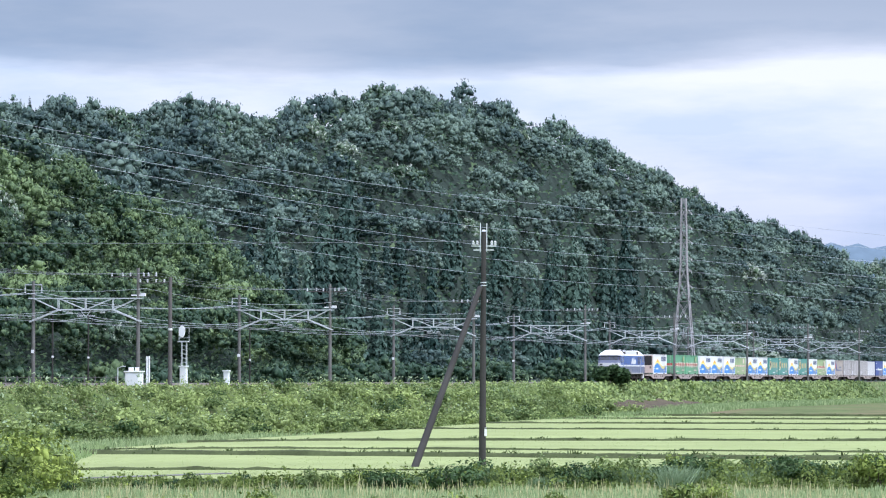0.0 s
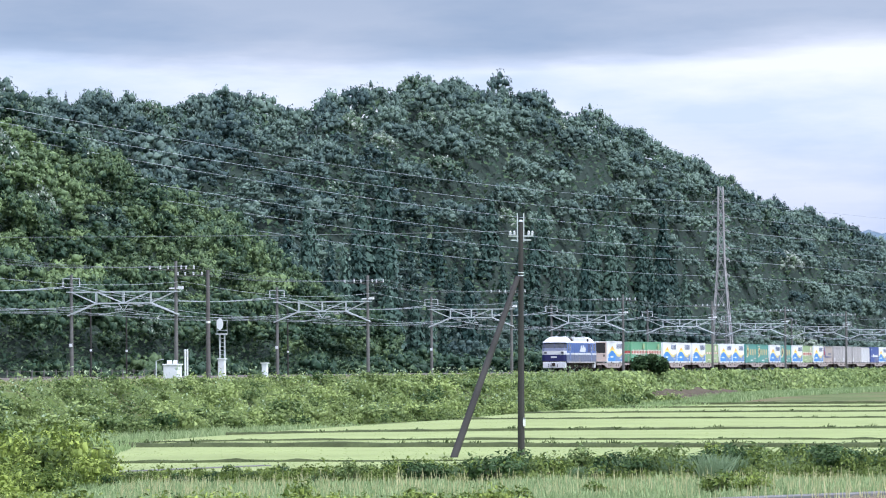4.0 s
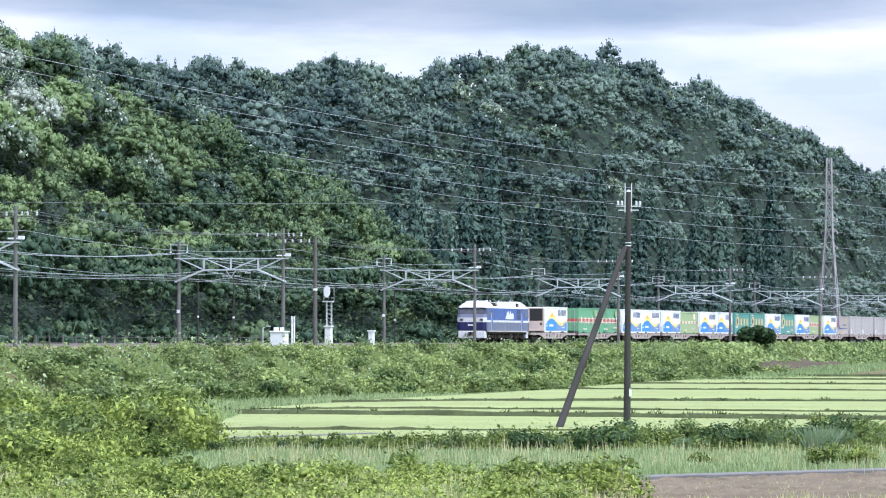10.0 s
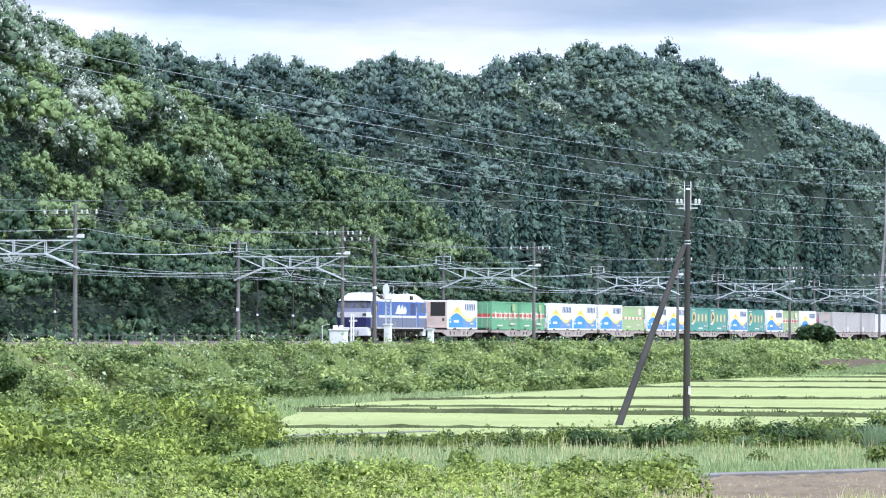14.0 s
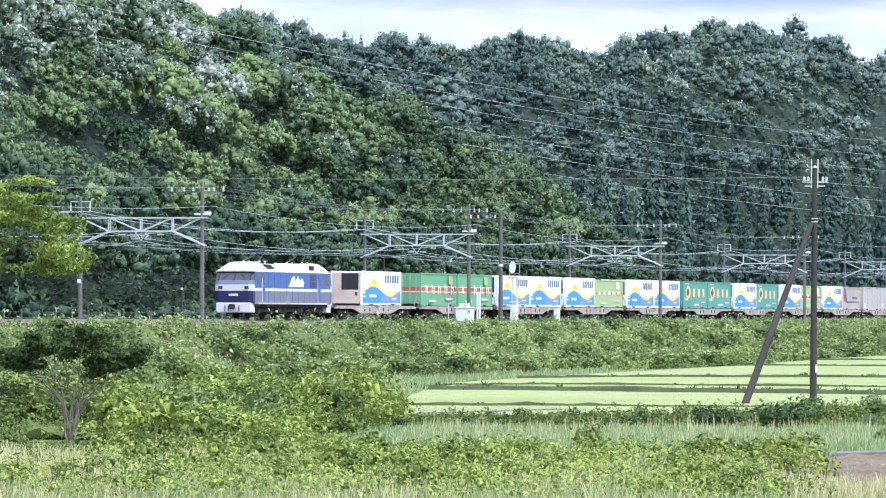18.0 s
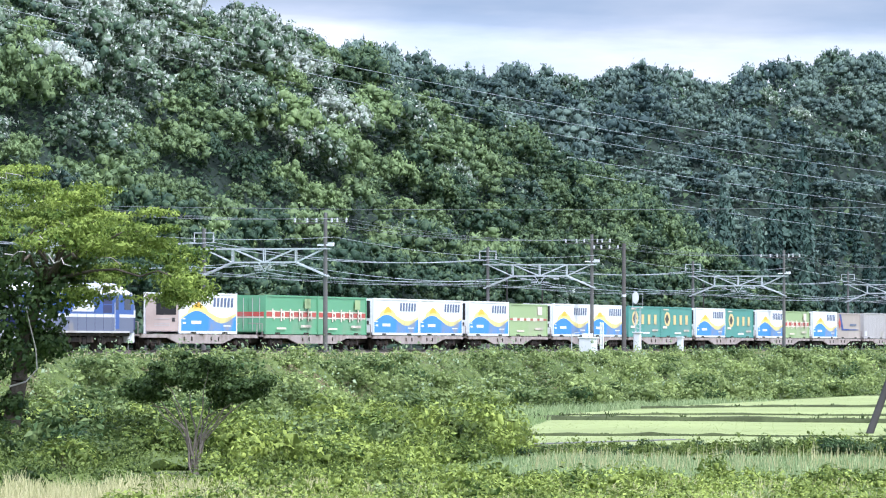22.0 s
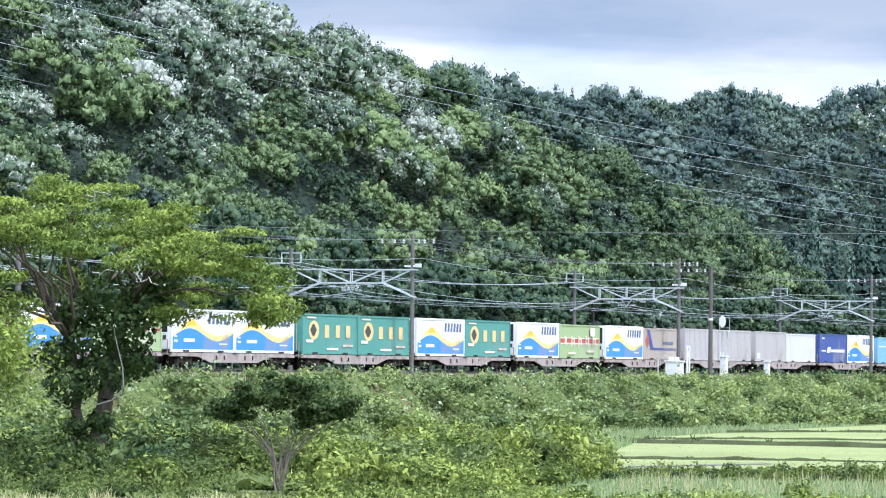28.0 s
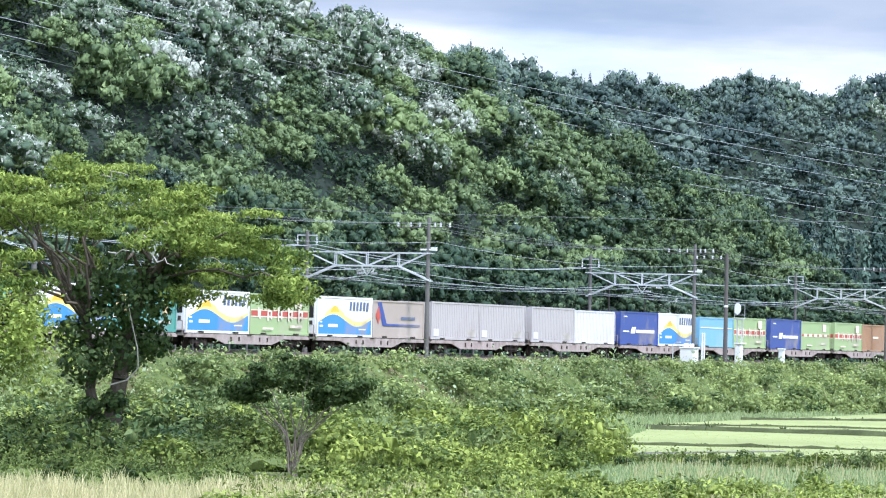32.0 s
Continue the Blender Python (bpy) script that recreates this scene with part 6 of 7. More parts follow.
def bush_field(name, n, x0, x1, y0, y1, wide, leaves, leaf, material, label, seed, tone=0.25, clear=None):
    """Many rounded bushes of one kind over a stretch of meadow, as one growth."""
    rng = np.random.default_rng(seed)
    shapes = [thicket_shape(rng, leaves, leaf) for k in range(6)]
    Q, T, S = [], [], []
    for k in range(n):
        x, y = rng.uniform(x0, x1), rng.uniform(y0, y1)
        if clear and clear(x, y):
            continue
        w = rng.uniform(0.6, 1.3) * wide
        q, nrm = shapes[rng.integers(6)]
        a = rng.uniform(0, math.tau)
        c, d = math.cos(a), math.sin(a)
        rot = np.array([[c, d, 0], [-d, c, 0], [0, 0, 1]])
        S.append(nrm @ rot)
        Q.append((q @ rot) * [w * 1.1, w * 1.1, w * rng.uniform(0.7, 1.25)] + [x, y, float(ground_height(np.array([x]), np.array([y]))[0]) - 0.1])
        T.append(np.clip(rng.normal(tone, 0.13) + rng.normal(size=len(q)) * 0.09, 0, 0.6))
    tagged(loose_object(name, np.concatenate(Q), material, np.concatenate(T), np.concatenate(S)), label, "shrubs", kind="stuff")


def bank_bushes():
    """Rounded bushes all over the embankment slope, as one growth."""
    rng = np.random.default_rng(88)
    shapes = [thicket_shape(rng, 165, 0.105) for k in range(8)]
    Q, T, S = [], [], []
    for k in range(430):
        s, p = rng.uniform(178, 480), 91.5 + 7.6 * rng.uniform(0, 1) ** 0.9
        w = rng.uniform(0.8, 1.8) * (1.0 if p < 97 else 0.68)
        q, nrm = shapes[rng.integers(8)]
        a = rng.uniform(0, math.tau)
        c, d = math.cos(a), math.sin(a)
        x, y = to_xy(s, p)
        rot = np.array([[c, d, 0], [-d, c, 0], [0, 0, 1]])
        S.append(nrm @ rot)
        Q.append((q @ rot) * [w * 1.15, w * 1.15, w * rng.uniform(0.75, 1.15)] + [x, y, float(slope_z(np.array([p]))[0]) - 0.1])
        T.append(np.clip(rng.normal(0.42, 0.2) + rng.normal(size=len(q)) * 0.07, 0, 0.85))
    tagged(loose_object("bank_bushes", np.concatenate(Q), M["leaf_bank"], np.concatenate(T), np.concatenate(S)), "rounded green bushes crowding the embankment slope", "shrubs", kind="stuff")


bank_bushes()

SHRUBS = []
rng_s = np.random.default_rng(77)
for kind, material, label in (("leaf_bush", M["leaf_bush"], "fresh green leafy shrub in the meadow"), ("leaf_bank", M["leaf_bank"], "mid-green bramble shrub in the meadow"), ("leaf_dark", M["leaf_dark"], "dark green dense shrub at the field edge"),
                              ("leaf_mid", M["leaf_mid"], "broad olive-green bush at the paddy corner"), ("leaf_silver", M["leaf_silver"], "pale silvery tuft of tall reeds")):
    for v in range({"leaf_silver": 2, "leaf_mid": 1}.get(kind, 3)):
        g = new("shrub")
        if kind == "leaf_silver":
            c = rng_s.normal(size=(420, 3)) * [0.22, 0.22, 0]
            q, nrm = blades(rng_s, c, 0.95, 0.022, 0.8), None
        else:
            q, nrm = thicket_shape(rng_s, 430, 0.09)
        lf = loose_object("foliage", q, material, np.clip(rng_s.normal(0.25, 0.1) + rng_s.normal(size=len(q)) * 0.07, 0, 0.55), nrm)
        lf.parent = g
        part("stem", twigs(rng_s, 7, 0.9, 0.8), M["bark"], g)
        tagged(g, label, "shrub", "meadow shrubs")
        SHRUBS.append((kind, g))
USED_SHRUBS = set()


def shrub(kind, x, y, size, high=1.0, turn=0.0):
    options = [g for k, g in SHRUBS if k == kind]
    g = options[int(abs(x * 7.3 + y * 3.1)) % len(options)]
    m = pose(x, y, float(ground_height(np.array([x]), np.array([y]))[0]), 0, 0, turn)
    if g.name in USED_SHRUBS:
        g = copy_thing(g, m)
    else:
        USED_SHRUBS.add(g.name)
        g.matrix_basis = m
    g.scale = (size, size, size * high)


def place_shrubs():
    rng = np.random.default_rng(5)
    # dense mass before the paddies' left end
    for k in range(20):
        x, y = rng.uniform(-30, -10.5), rng.uniform(136, 184)
        if (x > -16 + (y - 136) * 0.02 and rng.random() < 0.3) or (abs(x + 0.1315 * y) < 2.2 and y < 152):
            continue
        shrub(("leaf_bush", "leaf_bush", "leaf_bank")[k % 3], x, y, rng.uniform(1.1, 1.9), rng.uniform(0.75, 1.05), rng.uniform(0, 360))
    for k in range(5):
        shrub("leaf_bank", -11.5 + rng.normal() * 1.2, 176 + rng.normal() * 3, rng.uniform(1.3, 1.7), 1.0, rng.uniform(0, 360))
    for x, y, w, h in ((-11.2, 161.5, 1.45, 1.15), (-12.6, 162.5, 1.2, 1.2), (-10.4, 160.5, 0.9, 1.0), (-13.4, 160.5, 1.1, 1.0)):
        shrub("leaf_mid", x, y, w, h, 61 * x)
    # hedge between meadow and paddies
    for k in range(84):
        x = -9.5 + 34 * (k + rng.uniform(-0.4, 0.4)) / 84
        y = 168 + rng.normal() * 2.2 + 0.35 * x * 0.3
        kind = ("leaf_bank", "leaf_dark", "leaf_bush", "leaf_dark")[rng.integers(4)]
        shrub(kind, x, y, rng.uniform(0.75, 1.2) * float(np.interp(x, [-9, 0, 6, 20], [0.45, 0.65, 0.95, 1.2])), rng.uniform(0.8, 1.1), rng.uniform(0, 360))
    for x, y, s in ((6.4, 167, 0.9), (7.3, 169, 1.0), (10.8, 168, 1.1), (12.6, 167, 1.2), (14.0, 166, 1.35), (14.8, 167, 1.2), (16.9, 168, 1.2), (18.5, 170, 1.3), (8.9, 166, 0.8), (2.4, 166, 0.7), (4.4, 167, 0.8)):
        shrub("leaf_silver", x, y, s * 0.72, 1.0, 37 * x)
    # weeds nearer the eye
    for k in range(8):
        x, y = rng.uniform(-15, 4.5), rng.uniform(103, 134)
        shrub(("leaf_bush", "leaf_bank", "leaf_bush", "leaf_bank")[k % 4], x, y, rng.uniform(0.45, 0.95), rng.uniform(0.6, 1.0), rng.uniform(0, 360))
    for k in range(12):
        x, y = rng.uniform(-38, -22), rng.uniform(140, 165)
        shrub(("leaf_dark", "leaf_bank", "leaf_dark")[k % 3], x, y, rng.uniform(0.8, 1.4), rng.uniform(0.7, 1.0), rng.uniform(0, 360))
    for x, y, s in ((12.6, 145.5, 0.9), (13.8, 146.5, 0.8), (8.3, 146, 0.6), (5.6, 140, 0.6), (3.2, 131, 0.7), (2.1, 128, 0.9), (4.6, 127, 0.6)):
        shrub("leaf_bush", x, y, s, 0.9, 51 * x)
    for k in range(22):
        x, y = rng.uniform(-45, -26), rng.uniform(180, 235)
        shrub(("leaf_bank", "leaf_bush")[k % 2], x, y, rng.uniform(1.0, 1.8), 0.9, rng.uniform(0, 360))


place_shrubs()


def leaf_cover(name, n, x0, x1, y0, y1, tall, lump, size, material, label, keep=None, seed=4, low=0.05, up=0.45, mean=0.1, grow=None):
    """Leafy ground growth in mounds over a stretch of meadow."""
    rng = np.random.default_rng(seed)
    x, y = rng.uniform(x0, x1, n), rng.uniform(y0, y1, n)
    m = lumps(x, y, lump, seed) * 0.75 + 0.5 * lumps(x, y, lump * 2.7, seed + 1) - 0.1
    if keep is not None:
        k = keep(x, y, m)
        x, y, m = x[k], y[k], m[k]
    e = 0.1
    gx = (lumps(x + e, y, lump, seed) - lumps(x - e, y, lump, seed)) / (2 * e) * tall * 0.75
    gy = (lumps(x, y + e, lump, seed) - lumps(x, y - e, lump, seed)) / (2 * e) * tall * 0.75
    edge = np.clip(np.minimum(np.minimum(x - x0, x1 - x), np.minimum(y - y0, y1 - y)) / 2.5, 0, 1)
    if grow is not None:
        edge = edge * grow(x)
    z = ground_height(x, y) + low + tall * np.clip(m, 0, None) * edge * (1 - 0.55 * rng.uniform(0, 1, len(x)) ** 2)
    S = unit(np.stack([-gx, -gy - 0.3, np.ones(len(x))], -1) + rng.normal(size=(len(x), 3)) * 0.3)
    N = unit(S + rng.normal(size=(len(x), 3)) * up)
    q = leaf_quads(rng, np.stack([x, y, z], -1), N, size * rng.uniform(0.6, 1.4, len(x)), 0.5)
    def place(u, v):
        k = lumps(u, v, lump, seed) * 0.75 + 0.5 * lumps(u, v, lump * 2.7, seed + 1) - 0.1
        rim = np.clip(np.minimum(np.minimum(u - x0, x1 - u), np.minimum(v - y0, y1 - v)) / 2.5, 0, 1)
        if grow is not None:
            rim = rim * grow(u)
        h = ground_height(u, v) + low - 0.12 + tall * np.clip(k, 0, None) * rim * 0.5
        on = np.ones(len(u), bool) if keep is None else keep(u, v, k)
        # painted shade: the sheet's tint darkens where the growth is low
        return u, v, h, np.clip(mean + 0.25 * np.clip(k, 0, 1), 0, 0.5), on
    sheet(name + "_inside", x0, x1, y0, y1, 0.36, place, M["leaf_mid"], "sheet with shade in its tint, under a " + label)
    # tint rises with the mounds, so hollows carry shade in their colour
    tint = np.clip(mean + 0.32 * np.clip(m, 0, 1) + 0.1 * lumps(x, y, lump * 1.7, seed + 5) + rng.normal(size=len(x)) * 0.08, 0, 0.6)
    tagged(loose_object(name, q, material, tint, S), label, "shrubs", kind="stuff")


def by_sapling(x, y):
    return abs(x + 0.1315 * y) < 2.0 and 128 < y < 152


# low tones here paint the broad tree's shade into the bushes
bush_field("shaded_bushes", 110, -40, -18, 136, 186, 1.35, 420, 0.064, M["leaf_mid"], "bushes crowding below the broad tree, its shade put into their dark green", 91, 0.12, by_sapling)
bush_field("corner_bushes", 70, -20, -9.5, 137, 186, 1.55, 560, 0.062, M["leaf_bush"], "green bushes crowding at the paddy corner", 92, 0.25, by_sapling)
# these weeds are toned down for the same shade
bush_field("weedy_bushes", 130, -40, -11, 128, 140, 0.66, 180, 0.085, M["leaf_mid"], "low weeds before the thicket, tree shade put into their dark green", 93, 0.14, by_sapling)
bush_field("meadow_weeds", 170, -17, 4.8, 102, 134, 0.75, 180, 0.08, M["leaf_bush"], "low green weed clumps in the meadow", 94, 0.3)
leaf_cover("thicket", 26000, -21, -9.2, 137, 187, 1.05, 3.6, 0.075, M["leaf_bush"], "dense waist-high green thicket at the paddy corner", lambda x, y, m: ~((np.abs(x + 0.1315 * y) < 1.5) & (y < 150)), seed=14)
# darker leaf material stands for the shade below the broad tree
leaf_cover("shaded_thicket", 26000, -40, -17.5, 138, 187, 0.9, 3.0, 0.07, M["leaf_mid"], "dense thicket below the broad tree, its shade put into the dark green", lambda x, y, m: ~((np.abs(x + 0.1315 * y) < 1.5) & (y < 150)), seed=17)
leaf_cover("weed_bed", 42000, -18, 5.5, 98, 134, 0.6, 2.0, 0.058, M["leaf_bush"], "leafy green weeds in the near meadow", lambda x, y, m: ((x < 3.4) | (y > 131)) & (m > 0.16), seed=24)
# low mean tint: the tree's shade continued into the weeds' colour
leaf_cover("left_thicket", 26000, -40, -12, 126, 142, 0.95, 2.4, 0.06, M["leaf_mid"], "low weeds in the meadow, tree shade put into their dark green", lambda x, y, m: (m > 0.22) & ~((np.abs(x + 0.1315 * y) < 1.4) & (y > 130)), seed=34, mean=0.06)
leaf_cover("hedge_growth", 30000, -10, 25, 164, 172, 1.6, 2.2, 0.075, M["leaf_mid"], "shrubby dark hedge growth along the paddy edge", seed=64, mean=0.2, grow=lambda x: np.interp(x, [-9, 0, 6, 20], [0.35, 0.45, 0.6, 0.75]))
leaf_cover("rear_thicket", 30000, -56, -27, 176, 246, 1.1, 4.6, 0.11, M["leaf_bush"], "green thicket below the embankment", lambda x, y, m: m > 0.25, seed=44)


def meadow():
    rng = np.random.default_rng(15)

    def sow(name, n, x0, x1, y0, y1, high, wide, material, label, mean, keep=None, lean=0.5, spread=0.12):
        x, y = rng.uniform(x0, x1, n), rng.uniform(y0, y1, n)
        if keep is not None:
            k = keep(x, y)
            x, y = x[k], y[k]
        m = lumps(x, y, 3.0, 19) * 0.6 + lumps(x, y, 9.0, 23) * 0.6
        z = ground_height(x, y)
        q = blades(rng, np.stack([x, y, z - 0.02], -1), high * (0.55 + 0.55 * m), wide, lean)
        tagged(loose_object(name, q, material, np.clip(mean + 0.18 * (m - 0.6) + rng.normal(size=len(x)) * spread, 0, 0.6)), label, "grass", kind="stuff")

    sow("reed_meadow", 56000, -12, 22, 133, 161, 0.38, 0.026, M["grass"], "tall pale green meadow grass", 0.22, lambda x, y: (y > 134.5 + 0.9 * (x - 5)) & (x > -13 + (y - 133) * 0.1))
    sow("seeding_grass", 2600, -8, 20, 140, 163, 0.62, 0.016, M["straw"], "tall seeding grass stalks", 0.25, None, 0.25)
    sow("near_meadow", 32000, -16, 6, 100, 136, 0.34, 0.024, M["grass"], "mixed green meadow grass and weeds", 0.2, lambda x, y: (x < 3.5) | (y > 132))
    sow("dry_meadow", 26000, -30, 14, 95, 112, 0.45, 0.018, M["straw"], "dry yellow meadow grass", 0.2, lambda x, y: lumps(x, y, 5.0, 53) > np.interp(x, [-16, -12], [0.3, 0.62]))
    sow("dry_patches", 26000, -16, 5, 106, 130, 0.5, 0.018, M["straw"], "patches of dry straw-coloured grass", 0.3, lambda x, y: lumps(x, y, 6.0, 51) > 0.8)
    sow("dry_border", 20000, -30, -12.5, 106, 126, 0.55, 0.017, M["straw"], "dry straw-coloured grass before the thicket", 0.3, lambda x, y: lumps(x, y, 4.0, 52) > 0.42)
    sow("left_meadow", 26000, -50, -12, 186, 262, 0.5, 0.035, M["grass"], "green meadow below the embankment", 0.2)
    sow("toe_grass", 46000, -40, 30, 225, 330, 0.4, 0.04, M["grass"], "grass strip at the foot of the embankment", 0.26, lambda x, y: ((-x * math.cos(TRACK) + y * math.sin(TRACK)) > 84) & ((-x * math.cos(TRACK) + y * math.sin(TRACK)) < 92.5))


meadow()


def tilled_field():
    V, f = [], []
    rng = np.random.default_rng(3)
    nx, ny = 90, 60
    for j in range(ny):
        for i in range(nx):
            u, v = i / (nx - 1), j / (ny - 1)
            x = 3.6 + 24 * u
            y0, y1 = 111.5 + 0.45 * (x - 4), 131.5 + 0.95 * (x - 4)
            y = y0 + (y1 - y0) * v
            V.append((x + rng.normal() * 0.03, y, 0.06 + 0.05 * math.sin(v * 190) + rng.normal() * 0.035 - (0.2 if i in (0, nx - 1) or j in (0, ny - 1) else 0)))
    i = np.arange(nx * ny).reshape(ny, nx)
    f = np.stack([i[:-1, :-1], i[:-1, 1:], i[1:, 1:], i[1:, :-1]], -1).reshape(-1, 4)
    tagged(new("tilled_field", array_mesh("tilled_field", np.array(V), f, M["earth"])), "bare brown tilled field with clods", "field", kind="structure")
    bm = bmesh.new()
    box(bm, 0, 30, -0.6, 0.6, -0.2, 0.12, bevel=0.03)
    ob = part("concrete_kerb", bm, M["concrete"])
    ob.matrix_world = pose(4.0, 132.4, 0.05, 0, 0, math.degrees(math.atan2(0.95, 1)))
    tagged(ob, "pale concrete edging along the tilled field", "kerb", kind="structure")
    bm = bmesh.new()
    box(bm, 0, 15, -0.25, 0.25, -0.2, 0.1, bevel=0.03)
    ob = part("concrete_channel", bm, M["concrete"])
    ob.matrix_world = pose(-11.6, 186.0, 0.0, 0, 0, 58)
    tagged(ob, "grey concrete irrigation channel beside the paddy", "channel", kind="structure")
    ob = part("retaining_wall", boxed(0, 9, -0.2, 0.2, -0.3, 0.55, bevel=0.03), M["concrete"])
    ob.matrix_world = pose(-37.5, 236, 0.05, 0, 0, 35)
    tagged(ob, "low grey concrete retaining wall in the grass", "wall", kind="structure")
    # bare bank where the embankment has slipped
    V = []
    for s in np.arange(478, 556, 2.0):
        top = 0.75 * min(1.0, (s - 476) / 14) * min(1.0, (558 - s) / 40) + 0.12 * math.sin(s * 0.7) + 0.1 * math.sin(s * 0.31)
        for k in range(7):
            p = 90.6 + 5.0 * k / 6
            V.append(tuple(at(s, p, 0.6 + (0.1 + 1.5 * max(top, 0)) * k / 6 + rng.normal() * 0.07)))
    i = np.arange(len(V)).reshape(-1, 7)
    f = np.stack([i[:-1, :-1], i[1:, :-1], i[1:, 1:], i[:-1, 1:]], -1).reshape(-1, 4)
    tagged(new("earth_bank", array_mesh("earth_bank", np.array(V), f, M["dark_earth"], smooth=True)), "bare brown earth bank at the foot of the embankment", "bank", kind="structure")
    # straw clods over the tilled soil
    n = 2500
    x = rng.uniform(4, 22, n)
    y = 111.5 + 0.45 * (x - 4) + rng.uniform(0, 1, n) * (20 + 0.5 * (x - 4))
    q = blades(rng, np.stack([x, y, np.full(n, 0.05)], -1), 0.06, 0.012, 1.6)
    tagged(loose_object("field_stubble", q, M["straw"], np.clip(rng.normal(0.05, 0.1, n), 0, 0.4)), "dry stubble scattered on the tilled soil", "stubble", kind="stuff")


tilled_field()

# ---- single trees ----
def limb(bm, points, r0, r1, n=8):
    """A bent, tapering limb through points."""
    k = len(points) - 1
    for i, (a, b) in enumerate(zip(points, points[1:])):
        ra, rb = r0 + (r1 - r0) * i / k, r0 + (r1 - r0) * (i + 1) / k
        tube(bm, a, b, ra, rb, n, caps=False)
    return bm


def bent(rng, a, b, n=5, wob=0.25, arch=0.0):
    a, b = Vector(a), Vector(b)
    return [a.lerp(b, k / n) + Vector(rng.normal(size=3) * wob * (0 < k < n)) + Vector((0, 0, arch * math.sin(math.pi * k / n))) for k in range(n + 1)]


def spread_tree():
    """The broad feathery tree at the meadow's edge: layered flat pads of leaves over forking limbs, ivy round the trunk."""
    rng = np.random.default_rng(123)
    g = new("broad_tree")
    g.location = (-30.2, 172.0, 0.0)
    part("trunk", limb(limb(bmesh.new(), bent(rng, (0, 0, -0.3), (0.55, 0.2, 4.4), 6, 0.06), 0.42, 0.28, 12), bent(rng, (0.55, 0.2, 4.4), (1.5, 0.2, 7.6), 4, 0.08), 0.28, 0.17, 10), M["bark"], g, "dark leaning trunk")
    part("second_trunk", limb(bmesh.new(), bent(rng, (-0.5, 0.3, -0.3), (-1.0, 0.1, 5.4), 6, 0.08), 0.26, 0.16, 10), M["bark"], g, "dark second stem")
    pads = []
    heads = []
    for k in range(130):
        x = rng.uniform(-7.4, 7.7)
        y = rng.uniform(-1, 1) * 5.4 * math.sqrt(max(1 - (x / 8.2) ** 2, 0.05))
        top = float(np.interp(x, [-7, -2.5, 1.6, 5.2, 6.3, 7.8], [11.6, 12.6, 11.8, 10.5, 9.6, 7.2])) - 0.07 * y * y
        z = top - 0.35 - abs(rng.normal()) * (2.4 if x < 0 else 1.7 if x < 5 else 1.0)
        pads.append((x, y, max(z, 6.5), rng.uniform(0.75, 1.5)))
    for x, y, z, w in pads[:34]:
        start = Vector((1.3, 0.2, 6.8)) if x > -0.6 else Vector((-1.0, 0.1, 5.2))
        part("limb", limb(bmesh.new(), bent(rng, start, (x, y, z - 0.12), 6, 0.18, 0.5), 0.08, 0.02, 7), M["bark"], g)
        heads.append((x, y, z))
    for k in range(9):
        x, y, z = heads[k]
        part("dry_twig", limb(bmesh.new(), bent(rng, (x * 0.6, y - 0.8, z - 0.5), (x * 0.6 + rng.uniform(0.8, 2.0), y - 1.4, z - 0.8 + rng.uniform(-0.3, 0.4)), 5, 0.1), 0.03, 0.012, 5), M["bark_pale"], g, "pale dry twig")
    part("dead_branch", limb(bmesh.new(), [Vector(v) for v in ((0.2, -0.9, 2.7), (0.9, -1.0, 2.9), (1.35, -1.0, 3.4), (1.3, -1.0, 4.2), (1.05, -1.0, 5.2), (0.9, -1.0, 5.9))], 0.034, 0.02, 6), M["bark_pale"], g, "pale bare dead branch")
    C, N, S, T = [], [], [], []
    for x, y, z, w in pads:
        tone = rng.normal(0.25, 0.13)
        for j in range(5):
            ox, oy, oz = rng.normal() * w * 0.55, rng.normal() * w * 0.45, -abs(rng.normal()) * 0.22
            n = int(58 * w)
            d = unit(rng.normal(size=(n, 3)) + [0, -0.1, 0.45])
            C.append(np.array([x + ox, y + oy, z + oz]) + d * np.array([0.66, 0.55, 0.22]) * w * rng.uniform(0.5, 1.05, (n, 1)))
            N.append(unit(d + rng.normal(size=(n, 3)) * 0.5))
            S.append(unit(d + [0, -0.15, 0.35] + rng.normal(size=(n, 3)) * 0.3))
            T.append(np.clip(tone + rng.normal() * 0.06 + rng.normal(size=n) * 0.07, 0, 0.55))
    C, N, S, T = np.concatenate(C), np.concatenate(N), np.concatenate(S), np.concatenate(T)
    inside = C[:, 0] < 7.8 + 0.3 * rng.normal(size=len(C))
    C, N, S, T = C[inside], N[inside], S[inside], T[inside]
    loose_object("crown", leaf_quads(rng, C, N, 0.11, 0.36, 0.3), M["leaf_tree"], T, S).parent = g
    # ivy and shaded inner leaves round the stems
    ivy_c, ivy_s = [], []
    for bx, bz, br in ((-0.15, 1.0, 0.5), (0.25, 2.0, 0.55), (-0.75, 1.8, 0.4), (-1.0, 3.5, 1.0), (0.4, 4.0, 1.15), (1.7, 4.4, 0.8), (-0.2, 5.2, 1.15), (1.3, 5.7, 1.15), (2.2, 6.6, 0.95), (0.6, 7.1, 1.2), (-1.6, 4.7, 0.75), (2.7, 7.7, 0.9), (-0.8, 6.4, 0.9)):
        n = int(520 * br)
        d = unit(rng.normal(size=(n, 3)) + [0, -0.1, 0.2])
        ivy_c.append(np.array([bx, rng.uniform(-0.2, 0.3), bz]) + d * br * rng.uniform(0.6, 1.15, (n, 1)) * [1, 0.8, 0.9])
        ivy_s.append(unit(d + rng.normal(size=(n, 3)) * 0.3))
    C, S = np.concatenate(ivy_c), np.concatenate(ivy_s)
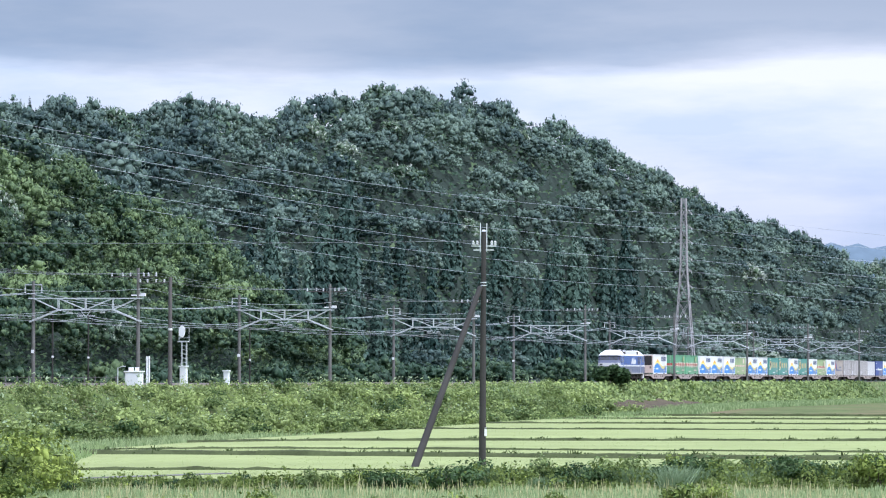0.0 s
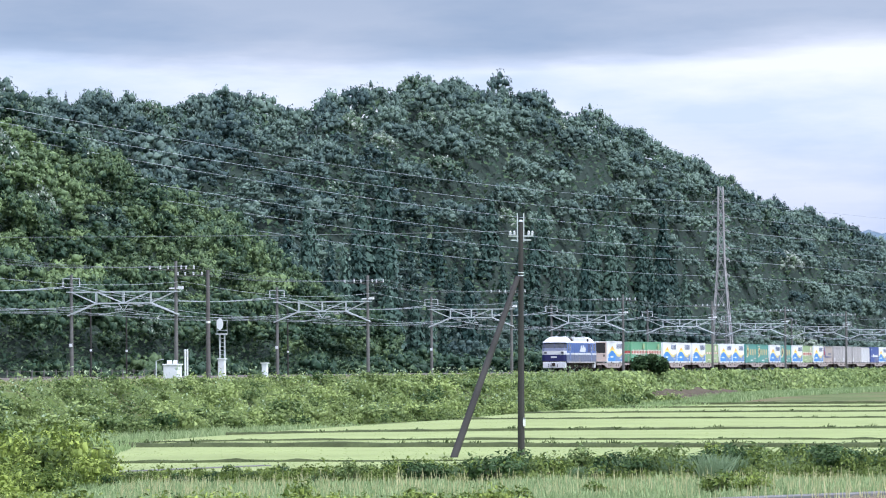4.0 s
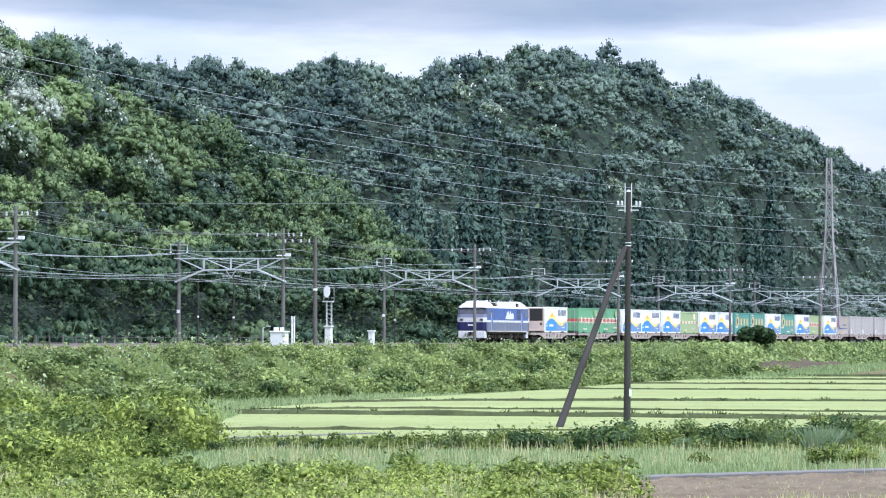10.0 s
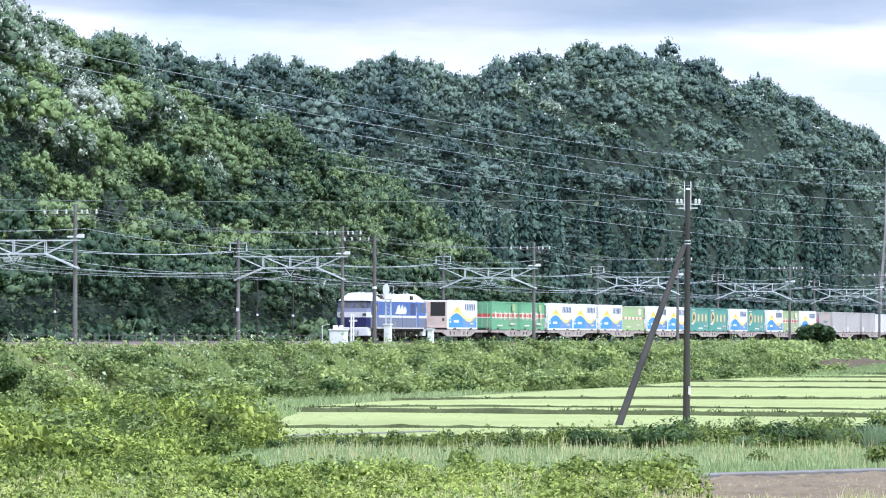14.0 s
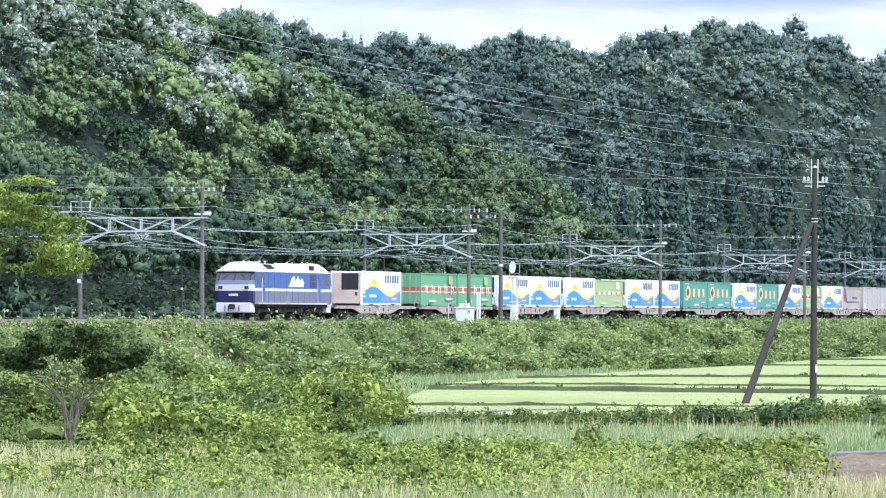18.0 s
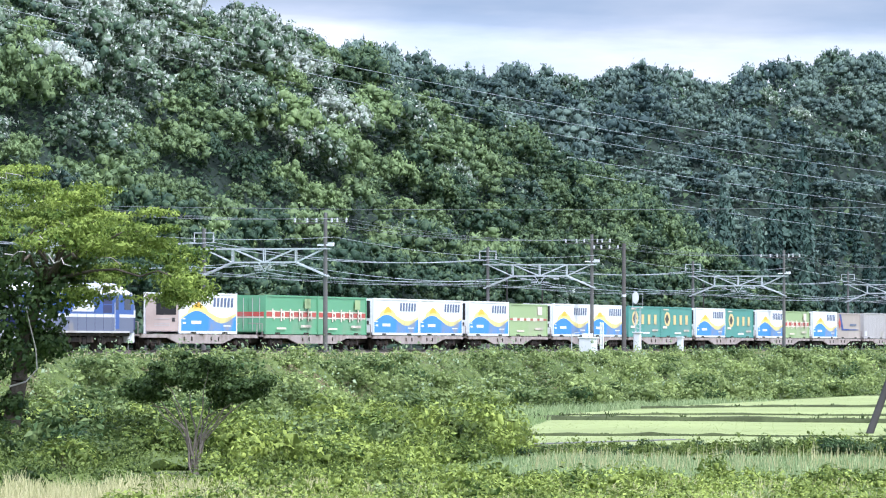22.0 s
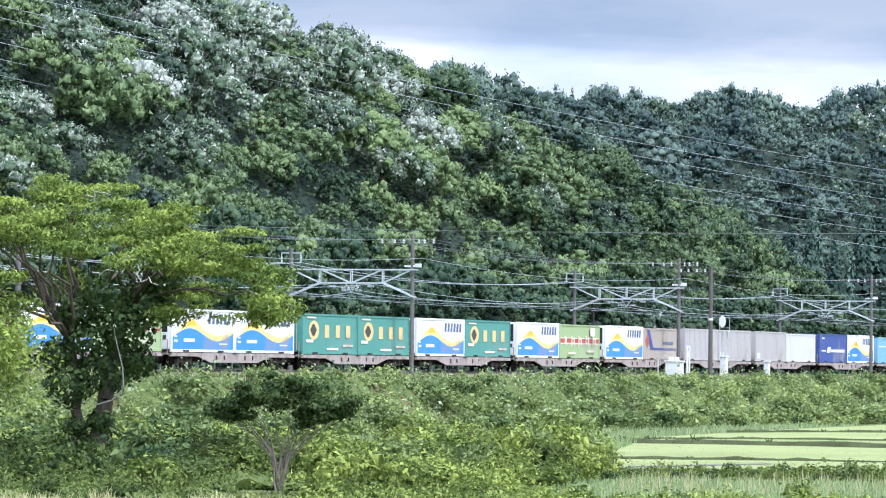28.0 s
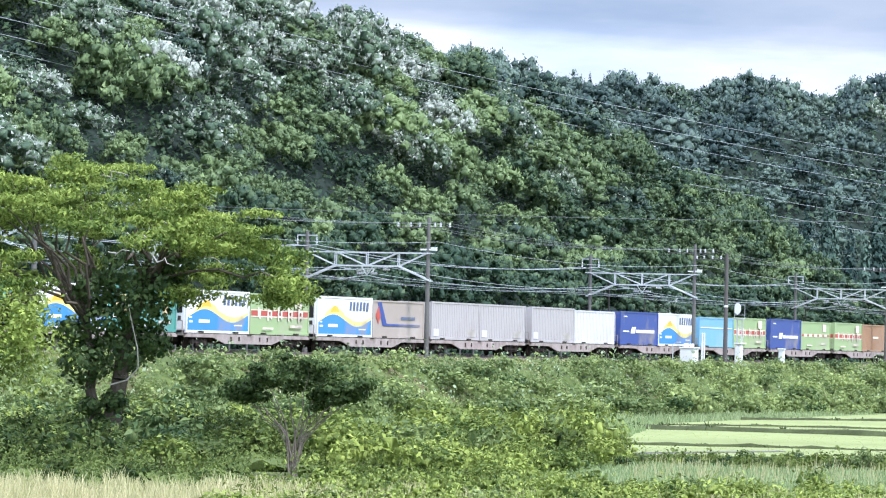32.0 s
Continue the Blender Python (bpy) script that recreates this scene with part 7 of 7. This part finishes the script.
    loose_object("ivy", leaf_quads(rng, C, unit(S + rng.normal(size=C.shape) * 0.35), 0.12, 0.7), M["leaf_ivy"], np.clip(rng.normal(0.2, 0.12, len(C)), 0, 0.5), S).parent = g
    tagged(g, "broad spreading tree with feathery yellow-green leaves and an ivy-clad trunk", "tree")


spread_tree()


def willow():
    """A lighter drooping tree that reaches into the view beside the broad tree."""
    rng = np.random.default_rng(321)
    g = new("drooping_tree")
    g.location = (-34.6, 167.5, 0.0)
    part("trunk", limb(bmesh.new(), bent(rng, (0, 0, -0.3), (0.2, 0, 5.2), 6, 0.08), 0.28, 0.12, 10), M["bark"], g)
    C, N = [], []
    for k in range(60):
        a, r = rng.uniform(0, math.tau), math.sqrt(rng.uniform(0, 1)) * 3.1
        x, y, z = r * math.cos(a), r * math.sin(a), 8.0 - 0.25 * r * r + rng.uniform(-0.8, 0.2)
        if k < 14:
            part("limb", limb(bmesh.new(), bent(rng, (0.2, 0, 4.2), (x, y, z), 5, 0.12, 0.4), 0.07, 0.02, 6), M["bark"], g)
        n = 130
        d = rng.uniform(0, 1, n)
        C.append(np.stack([x + rng.normal(size=n) * 0.4, y + rng.normal(size=n) * 0.4, z - d * rng.uniform(1.5, 4.6)], -1))
        N.append(unit(rng.normal(size=(n, 3)) * 0.6 + [math.cos(a) * 0.5, math.sin(a) * 0.5 - 0.3, 0.6]))
    C, N = np.concatenate(C), np.concatenate(N)
    loose_object("crown", leaf_quads(rng, C, N, 0.12, 0.4), M["leaf_tree"], np.clip(rng.normal(0.42, 0.12, len(C)), 0, 0.65)).parent = g
    tagged(g, "light green tree with drooping leafy sprays", "tree")


willow()


def sapling():
    """A dark little umbrella-shaped tree with several fanning stems."""
    rng = np.random.default_rng(55)
    g = new("young_tree")
    g.location = (-19.2, 146.0, 0.0)
    heads = []
    for k in range(13):
        a = -1.25 + 2.5 * k / 12 + rng.uniform(-0.1, 0.1)
        x = 2.35 * math.sin(a) + (0.3 if a > 0 else -0.1)
        z = 2.75 + 0.95 * math.cos(a * 0.95) + 0.35 * math.sin(4.3 * a + 2.2) - (0.25 if a > 0.3 else 0)
        y = rng.uniform(-1.1, 1.1)
        heads.append((x, y, z))
        fork = Vector((0.14 * x + rng.normal() * 0.05, 0.12 * y, 1.25 + rng.uniform(-0.2, 0.35)))
        stem = bent(rng, (0.10 * math.sin(5 * k), 0.10 * math.cos(3 * k), -0.2), fork, 3, 0.03)
        part("limb", limb(bmesh.new(), stem + bent(rng, fork, (x * 0.92, y, z - 0.15), 5, 0.07, 0.12)[1:], 0.042, 0.010, 6), M["bark_grey"], g, "thin grey stem")
    C, N, S = [], [], []
    sides = [(x * f + rng.normal() * 0.15, y * f, z - 0.2 - 0.9 * (1 - f)) for x, y, z in heads for f in (0.75, 0.9)]
    tufts = sides + heads + [(x * 0.6 + rng.normal() * 0.3, rng.uniform(-1, 1), z - 0.1 + rng.normal() * 0.15) for x, y, z in heads] + [(x * 0.8 + rng.normal() * 0.2, rng.uniform(-1, 1), z - 0.28) for x, y, z in heads] + [(x * 0.5 + rng.normal() * 0.2, rng.uniform(-0.8, 0.8), z - 0.75) for x, y, z in heads[3:9]]
    for x, y, z in tufts:
        n = 165
        d = unit(rng.normal(size=(n, 3)) + [0, 0, 0.3])
        C.append(np.array([x, y, z]) + d * rng.uniform(0.3, 1.0, (n, 1)) * np.array([0.46, 0.42, 0.22]) * rng.uniform(0.7, 1.3))
        S.append(unit(d + [0, 0, 0.4] + rng.normal(size=(n, 3)) * 0.3))
    C, S = np.concatenate(C), np.concatenate(S)
    loose_object("crown", leaf_quads(rng, C, unit(S + rng.normal(size=C.shape) * 0.4), 0.075, 0.55), M["leaf_young"], np.clip(rng.normal(0.2, 0.13, len(C)), 0, 0.6), S).parent = g
    tagged(g, "small dark umbrella-shaped tree with fanning bare stems", "tree")


sapling()


def bank_bush():
    rng = np.random.default_rng(66)
    g = new("round_bush")
    g.location = at(503, 99.0, 3.5)
    q, nrm = thicket_shape(rng, 2600, 0.11)
    loose_object("foliage", q * [2.4, 2.4, 2.3], M["leaf_dark"], np.clip(rng.normal(0.1, 0.08, len(q)), 0, 0.5), nrm).parent = g
    part("stem", twigs(rng, 8, 1.5, 1.4), M["bark"], g)
    tagged(g, "dark green round bush on the embankment beside the track", "bush")


bank_bush()


def motions():
    times = [0, 0.1, *range(1, 32), 31.9, 32]
    for thing, behind, z in TRAIN:
        walk(thing, [(t, along(front_place(t) + behind, T_LOCO, z)) for t in times])


motions()
